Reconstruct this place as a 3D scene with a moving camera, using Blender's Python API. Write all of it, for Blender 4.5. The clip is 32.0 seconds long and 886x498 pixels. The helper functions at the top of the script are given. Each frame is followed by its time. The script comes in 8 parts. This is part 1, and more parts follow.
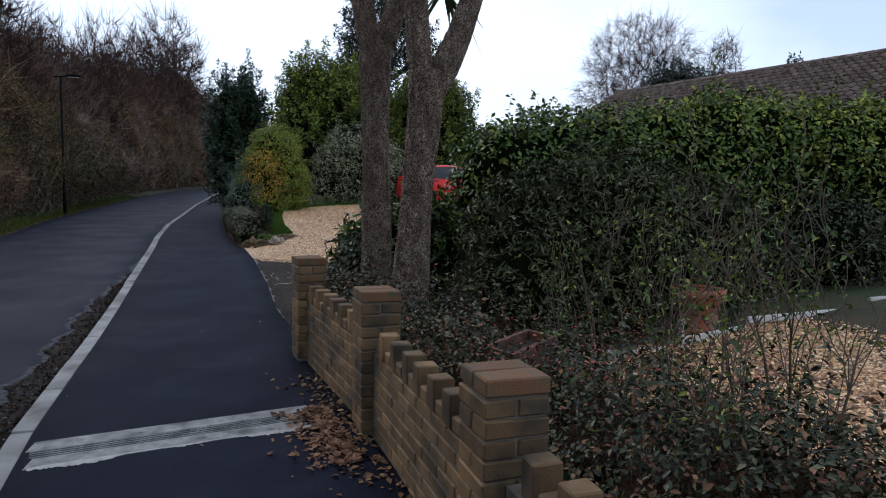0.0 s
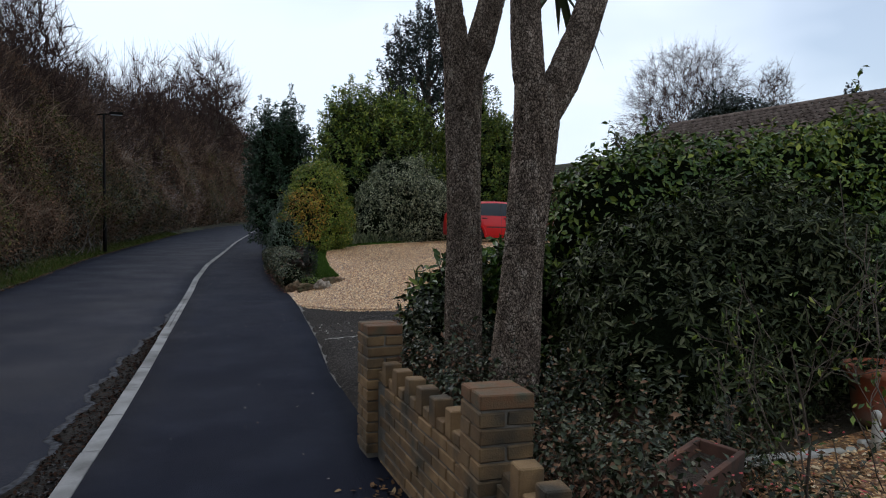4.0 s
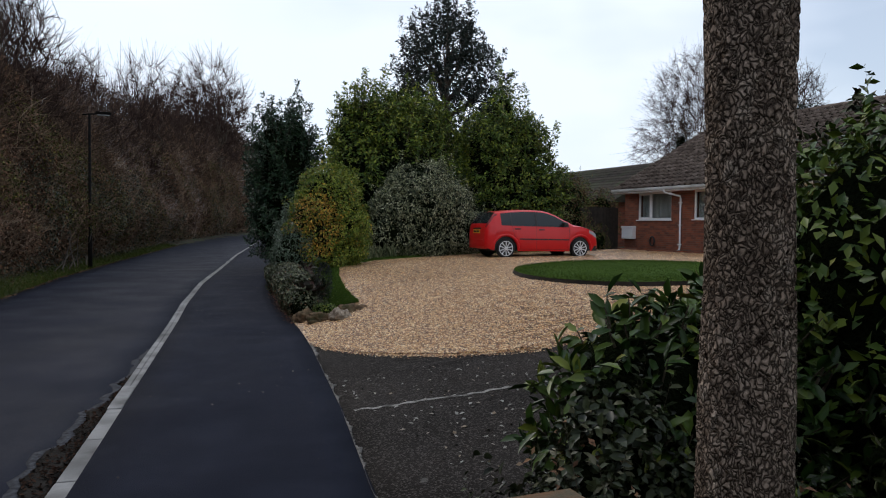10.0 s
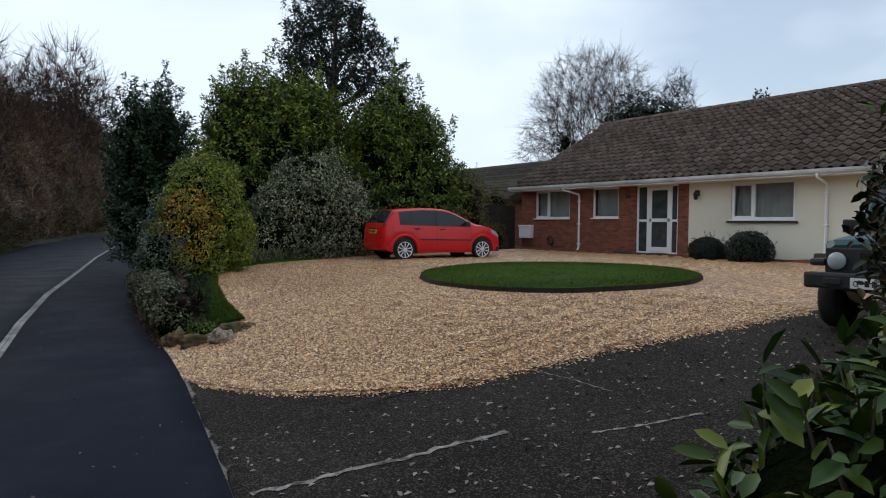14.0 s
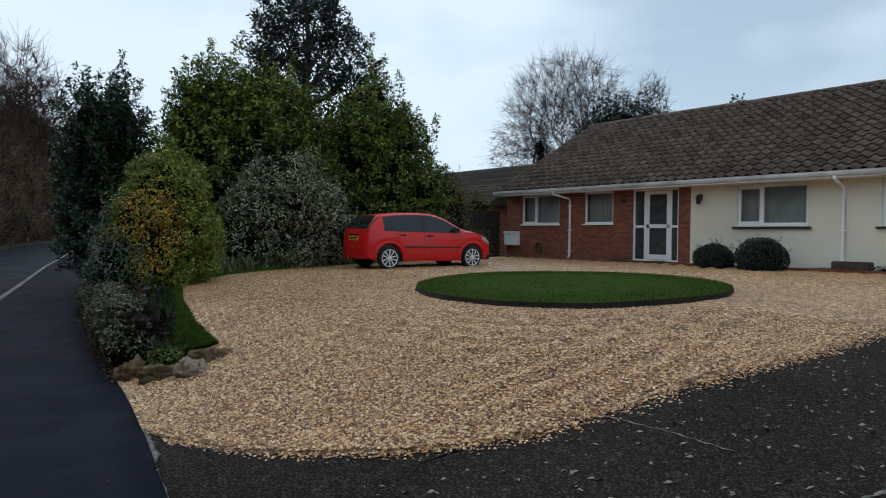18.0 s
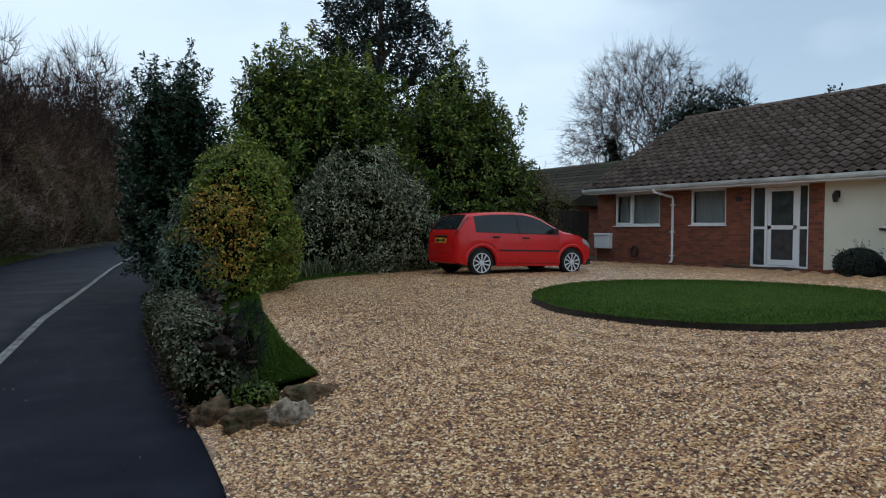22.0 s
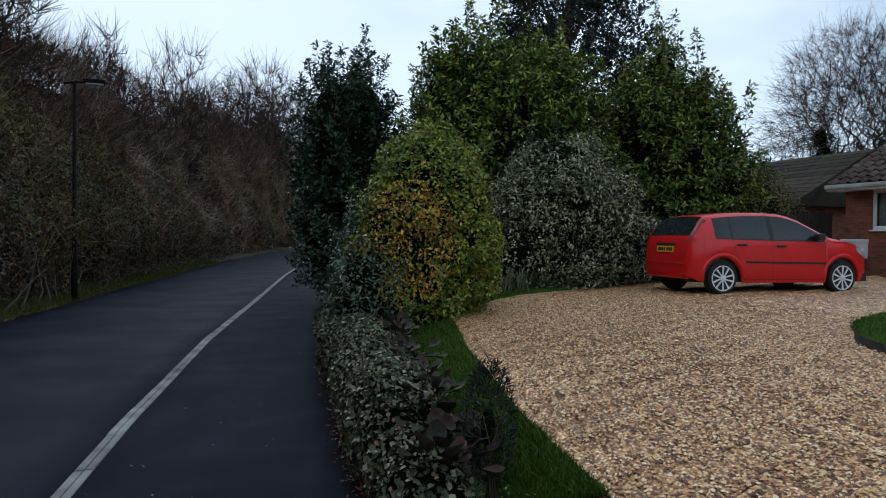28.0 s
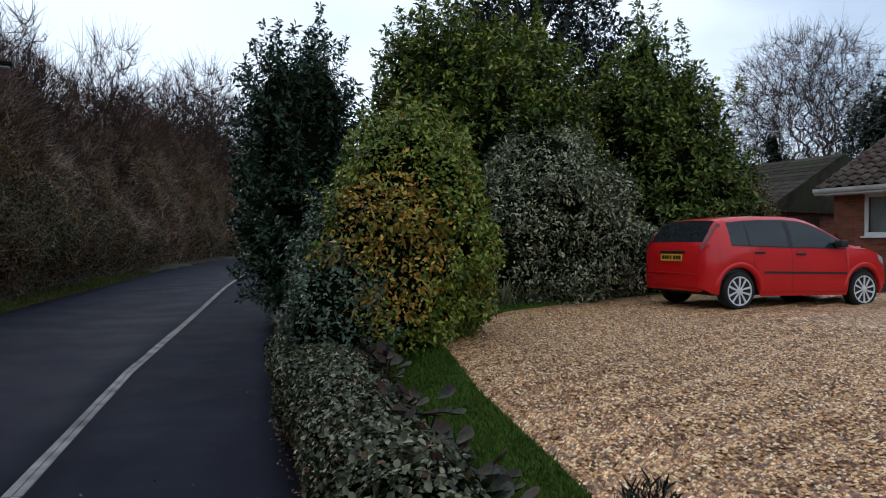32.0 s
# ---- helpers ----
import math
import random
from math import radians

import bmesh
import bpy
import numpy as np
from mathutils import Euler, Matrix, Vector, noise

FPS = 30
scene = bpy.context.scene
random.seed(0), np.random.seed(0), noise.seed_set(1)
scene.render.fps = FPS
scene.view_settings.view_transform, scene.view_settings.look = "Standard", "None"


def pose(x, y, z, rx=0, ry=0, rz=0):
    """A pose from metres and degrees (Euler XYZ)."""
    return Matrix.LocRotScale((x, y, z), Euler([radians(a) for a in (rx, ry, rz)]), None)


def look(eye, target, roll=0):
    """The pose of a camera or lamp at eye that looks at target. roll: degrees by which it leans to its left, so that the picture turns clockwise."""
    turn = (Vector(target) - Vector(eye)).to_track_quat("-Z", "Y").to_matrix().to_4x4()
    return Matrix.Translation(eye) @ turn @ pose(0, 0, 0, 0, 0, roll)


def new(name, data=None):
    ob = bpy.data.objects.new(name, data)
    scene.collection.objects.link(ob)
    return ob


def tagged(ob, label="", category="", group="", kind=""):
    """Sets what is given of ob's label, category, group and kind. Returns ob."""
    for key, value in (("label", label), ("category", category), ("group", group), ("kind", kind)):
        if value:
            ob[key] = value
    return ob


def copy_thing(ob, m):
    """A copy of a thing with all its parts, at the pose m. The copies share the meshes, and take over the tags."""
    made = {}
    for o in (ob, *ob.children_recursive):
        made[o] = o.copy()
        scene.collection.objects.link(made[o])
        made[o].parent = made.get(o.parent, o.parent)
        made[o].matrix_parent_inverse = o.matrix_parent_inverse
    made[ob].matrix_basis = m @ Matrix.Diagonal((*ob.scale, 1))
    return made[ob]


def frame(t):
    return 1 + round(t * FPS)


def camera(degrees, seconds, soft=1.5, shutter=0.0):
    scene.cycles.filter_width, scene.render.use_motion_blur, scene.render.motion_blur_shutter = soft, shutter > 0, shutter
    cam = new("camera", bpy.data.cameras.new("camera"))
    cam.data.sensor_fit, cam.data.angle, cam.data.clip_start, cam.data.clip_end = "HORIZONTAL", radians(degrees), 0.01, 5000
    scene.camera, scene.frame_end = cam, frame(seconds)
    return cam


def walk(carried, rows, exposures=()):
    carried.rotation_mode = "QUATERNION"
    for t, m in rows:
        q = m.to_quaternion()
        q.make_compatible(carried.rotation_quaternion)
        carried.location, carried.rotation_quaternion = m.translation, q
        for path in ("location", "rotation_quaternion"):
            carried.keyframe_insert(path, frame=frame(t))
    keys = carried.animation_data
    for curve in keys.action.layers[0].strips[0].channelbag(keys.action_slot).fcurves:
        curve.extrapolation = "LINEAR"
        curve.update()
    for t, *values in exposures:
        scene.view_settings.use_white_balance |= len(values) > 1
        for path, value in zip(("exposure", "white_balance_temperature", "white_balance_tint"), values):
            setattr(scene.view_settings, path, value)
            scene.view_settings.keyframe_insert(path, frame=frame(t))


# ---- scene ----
cam = camera(65.1, 32.0, 1.1)
PATH = [
    (0, (-0.92, -0.748, 1.557), (0.002, 1.017, 1.364), 0.9),
    (0.5, (-0.845, -0.612, 1.602), (0.031, 1.181, 1.466), 0.7),
    (1, (-0.838, -0.421, 1.609), (0.016, 1.383, 1.475), 0.5),
    (1.5, (-0.864, -0.27, 1.605), (-0.018, 1.537, 1.47), 0.5),
    (2, (-0.85, -0.123, 1.6), (-0.009, 1.687, 1.467), 0.6),
    (2.5, (-0.775, 0.066, 1.619), (0.062, 1.879, 1.504), 0.7),
    (3, (-0.762, 0.208, 1.609), (0.069, 2.024, 1.503), 0.7),
    (3.5, (-0.779, 0.397, 1.626), (0.052, 2.213, 1.525), 0.7),
    (5.5, (-0.647, 1.334, 1.63), (0.195, 3.146, 1.554), 0.6),
    (6, (-0.576, 1.575, 1.614), (0.259, 3.391, 1.54), 0.7),
    (6.5, (-0.511, 1.819, 1.63), (0.32, 3.637, 1.555), 0.7),
    (7, (-0.553, 2.061, 1.617), (0.274, 3.88, 1.543), 0.7),
    (7.5, (-0.551, 2.314, 1.591), (0.291, 4.127, 1.522), 0.7),
    (8, (-0.454, 2.561, 1.626), (0.39, 4.373, 1.555), 0.6),
    (8.5, (-0.403, 2.788, 1.639), (0.436, 4.602, 1.57), 0.5),
    (9, (-0.379, 3.068, 1.656), (0.455, 4.884, 1.584), 0.5),
    (9.5, (-0.267, 3.345, 1.653), (0.563, 5.164, 1.582), 0.6),
    (10, (-0.217, 3.568, 1.642), (0.609, 5.389, 1.576), 0.6),
    (10.5, (-0.221, 3.831, 1.643), (0.621, 5.644, 1.576), 0.7),
    (11, (-0.184, 4.002, 1.665), (0.696, 5.797, 1.596), 0.7),
    (11.5, (-0.087, 4.212, 1.703), (0.804, 6.002, 1.633), 0.6),
    (12, (-0.027, 4.433, 1.68), (0.897, 6.206, 1.611), 0.6),
    (12.5, (-0.001, 4.65, 1.682), (1.011, 6.373, 1.612), 0.6),
    (13, (0.092, 4.843, 1.694), (1.155, 6.536, 1.623), 0.6),
    (13.5, (0.154, 5.014, 1.695), (1.221, 6.704, 1.626), 0.5),
    (14, (0.183, 5.243, 1.687), (1.305, 6.897, 1.618), 0.5),
    (14.5, (0.283, 5.434, 1.679), (1.49, 7.027, 1.61), 0.5),
    (16.5, (0.523, 6.26, 1.663), (1.748, 7.84, 1.61), 0.5),
    (17, (0.556, 6.488, 1.64), (1.776, 8.072, 1.591), 0.5),
    (17.5, (0.529, 6.699, 1.647), (1.744, 8.287, 1.601), 0.5),
    (18, (0.574, 6.938, 1.648), (1.782, 8.532, 1.601), 0.5),
    (18.5, (0.628, 7.206, 1.642), (1.815, 8.815, 1.596), 0.6),
    (19, (0.635, 7.473, 1.651), (1.808, 9.092, 1.603), 0.5),
    (19.5, (0.672, 7.747, 1.641), (1.839, 9.371, 1.595), 0.5),
    (20, (0.766, 8.016, 1.652), (1.917, 9.651, 1.607), 0.6),
    (20.5, (0.788, 8.274, 1.636), (1.929, 9.916, 1.589), 0.5),
    (21, (0.824, 8.528, 1.658), (1.959, 10.175, 1.612), 0.6),
    (21.5, (0.873, 8.835, 1.623), (1.983, 10.498, 1.581), 0.6),
    (22, (0.902, 9.065, 1.633), (1.984, 10.746, 1.59), 0.6),
    (22.5, (0.899, 9.3, 1.637), (1.97, 10.988, 1.596), 0.6),
    (23, (1.002, 9.573, 1.657), (2.024, 11.291, 1.613), 0.6),
    (23.5, (1.053, 9.804, 1.636), (2.012, 11.558, 1.592), 0.6),
    (24, (1.068, 10.056, 1.628), (2.004, 11.824, 1.587), 0.6),
    (24.5, (1.125, 10.289, 1.641), (1.999, 12.088, 1.6), 0.6),
    (25, (1.191, 10.547, 1.642), (1.996, 12.377, 1.605), 0.5),
    (25.5, (1.18, 10.816, 1.638), (1.977, 12.65, 1.6), 0.4),
    (27.5, (1.28, 11.754, 1.653), (2.005, 13.617, 1.615), 0.4),
    (28, (1.361, 12.007, 1.651), (2.043, 13.887, 1.62), 0.5),
    (28.5, (1.349, 12.252, 1.649), (1.999, 14.143, 1.619), 0.4),
    (29, (1.324, 12.51, 1.637), (1.966, 14.404, 1.613), 0.5),
    (29.5, (1.396, 12.787, 1.626), (2.03, 14.684, 1.612), 0.5),
    (30, (1.449, 13.021, 1.64), (2.079, 14.919, 1.63), 0.5),
    (30.5, (1.47, 13.28, 1.637), (2.107, 15.176, 1.626), 0.5),
    (31, (1.488, 13.503, 1.635), (2.215, 15.367, 1.626), 0.5),
    (31.5, (1.551, 13.754, 1.627), (2.329, 15.597, 1.621), 0.5),
    (32, (1.57, 13.986, 1.635), (2.402, 15.805, 1.629), 0.4),
]
walk(cam, [(t, look(eye, target, roll)) for t, eye, target, roll in PATH],
     [(0.0, 0.1, 5800, 15), (2.0, -0.1, 5800, 11), (6.0, -0.1, 6300, 14.5), (13.0, -0.12, 6150, 12), (19.0, -0.28, 5920, 6), (25.0, -0.28, 5700, 5), (28.0, -0.2, 5720, 8), (31.0, -0.05, 5950, 12), (32.0, -0.02, 5950, 12)])

# ---- world and light ----
world = bpy.data.worlds.new("sky")
scene.world = world
world.use_nodes = True
wn, wl = world.node_tree.nodes, world.node_tree.links
wn.clear()
w_out, w_bg = wn.new("ShaderNodeOutputWorld"), wn.new("ShaderNodeBackground")
w_sky, w_mix, w_noise, w_ramp, w_co, w_map = (wn.new(k) for k in (
    "ShaderNodeTexSky", "ShaderNodeMix", "ShaderNodeTexNoise", "ShaderNodeValToRGB", "ShaderNodeTexCoord", "ShaderNodeMapping"))
w_sky.sky_type, w_sky.sun_disc = "NISHITA", False
w_sky.sun_elevation, w_sky.sun_rotation = radians(24), radians(-20)
w_mix.data_type = "RGBA"
w_map.inputs["Scale"].default_value = (1.0, 1.0, 2.6)
w_noise.inputs["Scale"].default_value, w_noise.inputs["Detail"].default_value = 1.7, 4
w_ramp.color_ramp.elements[0].position, w_ramp.color_ramp.elements[1].position = 0.36, 0.60
w_ramp.color_ramp.elements[0].color, w_ramp.color_ramp.elements[1].color = (0.42, 0.42, 0.42, 1), (1, 1, 1, 1)
w_mix.inputs[7].default_value = (7.2, 7.9, 8.45, 1)
w_bg.inputs["Strength"].default_value = 0.14
wl.new(w_co.outputs["Generated"], w_map.inputs[0])
wl.new(w_map.outputs[0], w_noise.inputs["Vector"])
wl.new(w_noise.outputs[0], w_ramp.inputs[0])
wl.new(w_ramp.outputs[0], w_mix.inputs[0])
wl.new(w_sky.outputs[0], w_mix.inputs[6])
wl.new(w_mix.outputs[2], w_bg.inputs[0])
wl.new(w_bg.outputs[0], w_out.inputs[0])
sun_data = bpy.data.lights.new("sun", "SUN")
sun_data.energy, sun_data.angle, sun_data.color = 0.95, radians(30), (1.0, 0.93, 0.82)
sun = new("sun", sun_data)
sun.matrix_world = look((0, 0, 60), (8, -24, 45))


# ---- materials ----
def ramp(nt, fac, stops):
    r = nt.nodes.new("ShaderNodeValToRGB")
    els = r.color_ramp.elements
    while len(els) < len(stops):
        els.new(0.5)
    for e, (p, c) in zip(els, stops):
        e.position, e.color = p, (*c, 1)
    nt.links.new(fac, r.inputs[0])
    return r.outputs[0]


def tex(nt, kind, scale, detail=4.0, stretch=None):
    co, t = nt.nodes.new("ShaderNodeNewGeometry"), nt.nodes.new(kind)
    out = co.outputs["Position"]
    if stretch:
        m = nt.nodes.new("ShaderNodeMapping")
        m.inputs["Scale"].default_value = stretch
        nt.links.new(out, m.inputs[0])
        out = m.outputs[0]
    nt.links.new(out, t.inputs["Vector"])
    t.inputs["Scale"].default_value = scale
    if "Detail" in t.inputs:
        t.inputs["Detail"].default_value = detail
    return t.outputs[0]


def blend(nt, fac, a, b, mode="MIX"):
    m = nt.nodes.new("ShaderNodeMix")
    m.data_type, m.blend_type = "RGBA", mode
    for sock, v in ((m.inputs[0], fac), (m.inputs[6], a), (m.inputs[7], b)):
        if isinstance(v, (int, float)):
            sock.default_value = v
        elif isinstance(v, tuple):
            sock.default_value = (*v, 1)
        else:
            nt.links.new(v, sock)
    return m.outputs[2]


def base_mat(name, rough=0.6, metal=0.0):
    m = bpy.data.materials.new(name)
    m.use_nodes = True
    b = m.node_tree.nodes["Principled BSDF"]
    b.inputs["Roughness"].default_value, b.inputs["Metallic"].default_value = rough, metal
    return m, m.node_tree, b


def bump(nt, b, height, strength, dist=0.01):
    n = nt.nodes.new("ShaderNodeBump")
    n.inputs["Strength"].default_value, n.inputs["Distance"].default_value = strength, dist
    nt.links.new(height, n.inputs["Height"])
    nt.links.new(n.outputs[0], b.inputs["Normal"])


def surface(name, c1, c2, scale=8.0, rough=0.6, fine=120.0, relief=0.3, metal=0.0, dirt=None, dirt_scale=1.2, vary=0.0, dist=0.004, spec=0.4):
    """A worn surface: two tones, fine grain, optional stains, optional change from piece to piece."""
    m, nt, b = base_mat(name, rough, metal)
    b.inputs["Specular IOR Level"].default_value = spec
    col = ramp(nt, tex(nt, "ShaderNodeTexNoise", scale), [(0.3, c1), (0.7, c2)])
    grain = tex(nt, "ShaderNodeTexNoise", fine)
    col = blend(nt, 0.35, col, ramp(nt, grain, [(0.3, (0.55, 0.55, 0.55)), (0.7, (1, 1, 1))]), "MULTIPLY")
    if dirt:
        col = blend(nt, ramp(nt, tex(nt, "ShaderNodeTexNoise", dirt_scale, 6), [(0.45, (0, 0, 0)), (0.68, (1, 1, 1))]), col, dirt)
    if vary:
        o = nt.nodes.new("ShaderNodeObjectInfo")
        col = blend(nt, 1.0, col, ramp(nt, o.outputs["Random"], [(0.0, (1 - vary,) * 3), (1.0, (1, 1, 1))]), "MULTIPLY")
    nt.links.new(col, b.inputs["Base Color"])
    if relief:
        bump(nt, b, grain, relief, dist)
    return m


def leaf_mat(name, stops, rough=0.4, patch=0.6, spec=0.22, spot=1.3):
    """Leaves: a colour for each leaf, and slow patches over the plant."""
    m, nt, b = base_mat(name, rough)
    g = nt.nodes.new("ShaderNodeNewGeometry")
    a = nt.nodes.new("ShaderNodeMath")
    a.operation = "MULTIPLY_ADD"
    nt.links.new(tex(nt, "ShaderNodeTexNoise", spot), a.inputs[0])
    a.inputs[1].default_value = patch
    sub = nt.nodes.new("ShaderNodeMath")
    sub.operation = "MULTIPLY_ADD"
    nt.links.new(g.outputs["Random Per Island"], sub.inputs[0])
    sub.inputs[1].default_value, sub.inputs[2].default_value = 1.0 - patch * 0.5, -patch * 0.25
    nt.links.new(sub.outputs[0], a.inputs[2])
    nt.links.new(ramp(nt, a.outputs[0], stops), b.inputs["Base Color"])
    b.inputs["Specular IOR Level"].default_value = spec
    return m


def plain(name, c, rough=0.5, metal=0.0):
    m, nt, b = base_mat(name, rough, metal)
    b.inputs["Base Color"].default_value = (*c, 1)
    return m


def asphalt(name, c1, c2, rough, patchy, shine=0.3, pale=0.0, stain=0.0):
    m, nt, b = base_mat(name, rough)
    chip = tex(nt, "ShaderNodeTexVoronoi", 110)
    col = ramp(nt, tex(nt, "ShaderNodeTexNoise", 0.55, 6), [(0.35, c1), (0.7, c2)])
    col = blend(nt, 0.5, col, ramp(nt, chip, [(0.0, (1.25, 1.25, 1.25)), (0.6, (0.6, 0.6, 0.6))]), "MULTIPLY")
    if stain:
        col = blend(nt, ramp(nt, tex(nt, "ShaderNodeTexNoise", 1.5, 7), [(0.47, (0, 0, 0)), (0.68, (stain * 0.6,) * 3)]), col, (0.034, 0.039, 0.058))
        col = blend(nt, ramp(nt, tex(nt, "ShaderNodeTexNoise", 30, 3), [(0.72, (0, 0, 0)), (0.78, (stain * 0.5,) * 3)]), col, (0.05, 0.05, 0.055))
    if pale:
        fleck = nt.nodes.new("ShaderNodeTexVoronoi")
        g = nt.nodes.new("ShaderNodeNewGeometry")
        nt.links.new(g.outputs["Position"], fleck.inputs["Vector"])
        fleck.inputs["Scale"].default_value = 85
        sc = nt.nodes.new("ShaderNodeSeparateColor")
        nt.links.new(fleck.outputs["Color"], sc.inputs[0])
        col = blend(nt, ramp(nt, sc.outputs[1], [(0.62, (0, 0, 0)), (1.0, (pale, pale, pale))]), col, (0.24, 0.21, 0.19))
        col = blend(nt, ramp(nt, tex(nt, "ShaderNodeTexNoise", 7, 8), [(0.68, (0, 0, 0)), (0.74, (0.4, 0.4, 0.4))]), col, (0.20, 0.19, 0.17))
    nt.links.new(col, b.inputs["Base Color"])
    wet = ramp(nt, tex(nt, "ShaderNodeTexNoise", 0.8, 5), [(0.35, (rough - patchy,) * 3), (0.65, (rough + patchy,) * 3)])
    nt.links.new(wet, b.inputs["Roughness"])
    b.inputs["Specular IOR Level"].default_value = shine
    bump(nt, b, chip, 0.6, 0.004)
    return m


M_ROAD = asphalt("road_asphalt", (0.0108, 0.013, 0.0245), (0.0155, 0.0182, 0.033), 0.72, 0.06, 0.085, stain=0.1)
M_PATH = asphalt("pavement_asphalt", (0.0086, 0.0108, 0.0215), (0.0135, 0.0162, 0.0295), 0.8, 0.04, 0.06, stain=0.4)
M_DRIVE = asphalt("old_drive", (0.011, 0.0084, 0.0066), (0.024, 0.0185, 0.0148), 0.9, 0.05, 0.1, 0.28)
M_KERB = surface("kerb_concrete", (0.22, 0.215, 0.21), (0.36, 0.35, 0.335), 6, 0.8, 90, 0.5, dirt=(0.10, 0.095, 0.09), dirt_scale=3.0, vary=0.3)
M_JOINT = surface("joint_concrete", (0.28, 0.27, 0.25), (0.4, 0.39, 0.37), 20, 0.85, 90, 0.5)
M_OLDJOINT = surface("old_joint", (0.14, 0.13, 0.115), (0.40, 0.38, 0.345), 30, 0.9, 60, 0.8, dirt=(0.04, 0.035, 0.03), dirt_scale=9)
M_BRICKS = surface("yellow_brick", (0.19, 0.105, 0.042), (0.31, 0.19, 0.085), 9, 0.85, 140, 0.8, dirt=(0.055, 0.045, 0.028), dirt_scale=4, vary=0.55)
M_BRICKO = surface("orange_brick", (0.15, 0.068, 0.028), (0.24, 0.115, 0.048), 9, 0.85, 140, 0.8, dirt=(0.085, 0.075, 0.042), dirt_scale=9, vary=0.3)
M_MORTAR = surface("mortar", (0.10, 0.085, 0.07), (0.16, 0.14, 0.11), 12, 0.9, 150, 0.6)
M_SOIL = surface("soil", (0.03, 0.02, 0.014), (0.06, 0.04, 0.025), 7, 0.95, 60, 0.9, dist=0.02)
M_BANK = surface("leaf_litter_ground", (0.035, 0.03, 0.015), (0.08, 0.055, 0.03), 2.5, 0.95, 40, 0.9, dirt=(0.035, 0.06, 0.015), dirt_scale=0.35, dist=0.03)
M_GRASS = leaf_mat("grass_blades", [(0.2, (0.028, 0.060, 0.007)), (0.55, (0.052, 0.098, 0.011)), (0.9, (0.10, 0.135, 0.019))], 0.7, 0.5, 0.1)
M_ROUGH = leaf_mat("rough_verge_blades", [(0.1, (0.026, 0.045, 0.008)), (0.5, (0.060, 0.095, 0.016)), (0.8, (0.11, 0.12, 0.03)), (1.0, (0.16, 0.12, 0.05))], 0.8, 0.4, 0.05)
M_TURF = surface("turf", (0.036, 0.070, 0.011), (0.070, 0.118, 0.018), 6, 0.95, 200, 0.8, dist=0.02, spec=0.05)
M_RENDER = surface("cream_render", (0.74, 0.70, 0.56), (0.79, 0.75, 0.62), 0.8, 0.85, 160, 0.25, dirt=(0.62, 0.58, 0.46), dirt_scale=0.4)
M_UPVC = plain("white_upvc", (0.8, 0.8, 0.8), 0.35)
M_BLACK = plain("black_plastic", (0.015, 0.015, 0.016), 0.45)
m, nt, b = base_mat("weathered_roof_tile", 0.9)
b.inputs["Specular IOR Level"].default_value = 0.12
g, o = nt.nodes.new("ShaderNodeNewGeometry"), nt.nodes.new("ShaderNodeObjectInfo")
col = ramp(nt, tex(nt, "ShaderNodeTexNoise", 5, 6), [(0.3, (0.085, 0.064, 0.054)), (0.7, (0.19, 0.148, 0.125))])
for src in (g.outputs["Random Per Island"], o.outputs["Random"]):
    col = blend(nt, 1.0, col, ramp(nt, src, [(0.0, (0.6, 0.58, 0.56)), (1.0, (1.1, 1.1, 1.1))]), "MULTIPLY")
col = blend(nt, ramp(nt, tex(nt, "ShaderNodeTexNoise", 14, 8), [(0.6, (0, 0, 0)), (0.7, (0.6, 0.6, 0.6))]), col, (0.22, 0.20, 0.15))
nt.links.new(col, b.inputs["Base Color"])
bump(nt, b, tex(nt, "ShaderNodeTexNoise", 60), 0.6, 0.006)
M_ROOFT = m
M_CURTAIN = surface("net_blind", (0.36, 0.37, 0.36), (0.5, 0.51, 0.5), 3, 0.9, 30, 0.2)
M_ROOM = plain("dim_room", (0.25, 0.24, 0.23), 0.9)
M_WOODY = surface("grey_brown_stem", (0.07, 0.05, 0.035), (0.13, 0.10, 0.075), 12, 0.9, 90, 0.7)
# near black: the shade inside plants is put into this filler's colour
M_CORESHADE = surface("foliage_core_shade", (0.004, 0.006, 0.003), (0.009, 0.012, 0.005), 5, 0.95, 40, 0.9, dist=0.05, spec=0.0)
# brown twig tone, darkened so the shade within sits in the colour
M_CORESHADEB = surface("twig_core_shade", (0.02, 0.012, 0.009), (0.07, 0.042, 0.028), 3, 0.95, 30, 0.9, dist=0.08, spec=0.0)

m, nt, b = base_mat("window_glass", 0.03)
b.inputs["Transmission Weight"].default_value, b.inputs["Base Color"].default_value = 1.0, (0.9, 0.93, 0.92, 1)
M_GLASS = m

# gravel sheet and stones
m, nt, b = base_mat("pea_shingle", 0.5)
vor = nt.nodes.new("ShaderNodeTexVoronoi")
g = nt.nodes.new("ShaderNodeNewGeometry")
nt.links.new(g.outputs["Position"], vor.inputs["Vector"])
vor.inputs["Scale"].default_value = 50
sep = nt.nodes.new("ShaderNodeSeparateColor")
nt.links.new(vor.outputs["Color"], sep.inputs[0])
GRAVEL_STOPS = [(0.0, (0.09, 0.045, 0.025)), (0.22, (0.23, 0.085, 0.03)), (0.5, (0.60, 0.31, 0.115)), (0.75, (0.77, 0.48, 0.22)), (1.0, (0.90, 0.71, 0.44))]
col = ramp(nt, sep.outputs[0], GRAVEL_STOPS)
col = blend(nt, ramp(nt, vor.outputs["Distance"], [(0.32, (0, 0, 0)), (0.70, (0.75, 0.75, 0.75))]), col, (0.12, 0.065, 0.036))
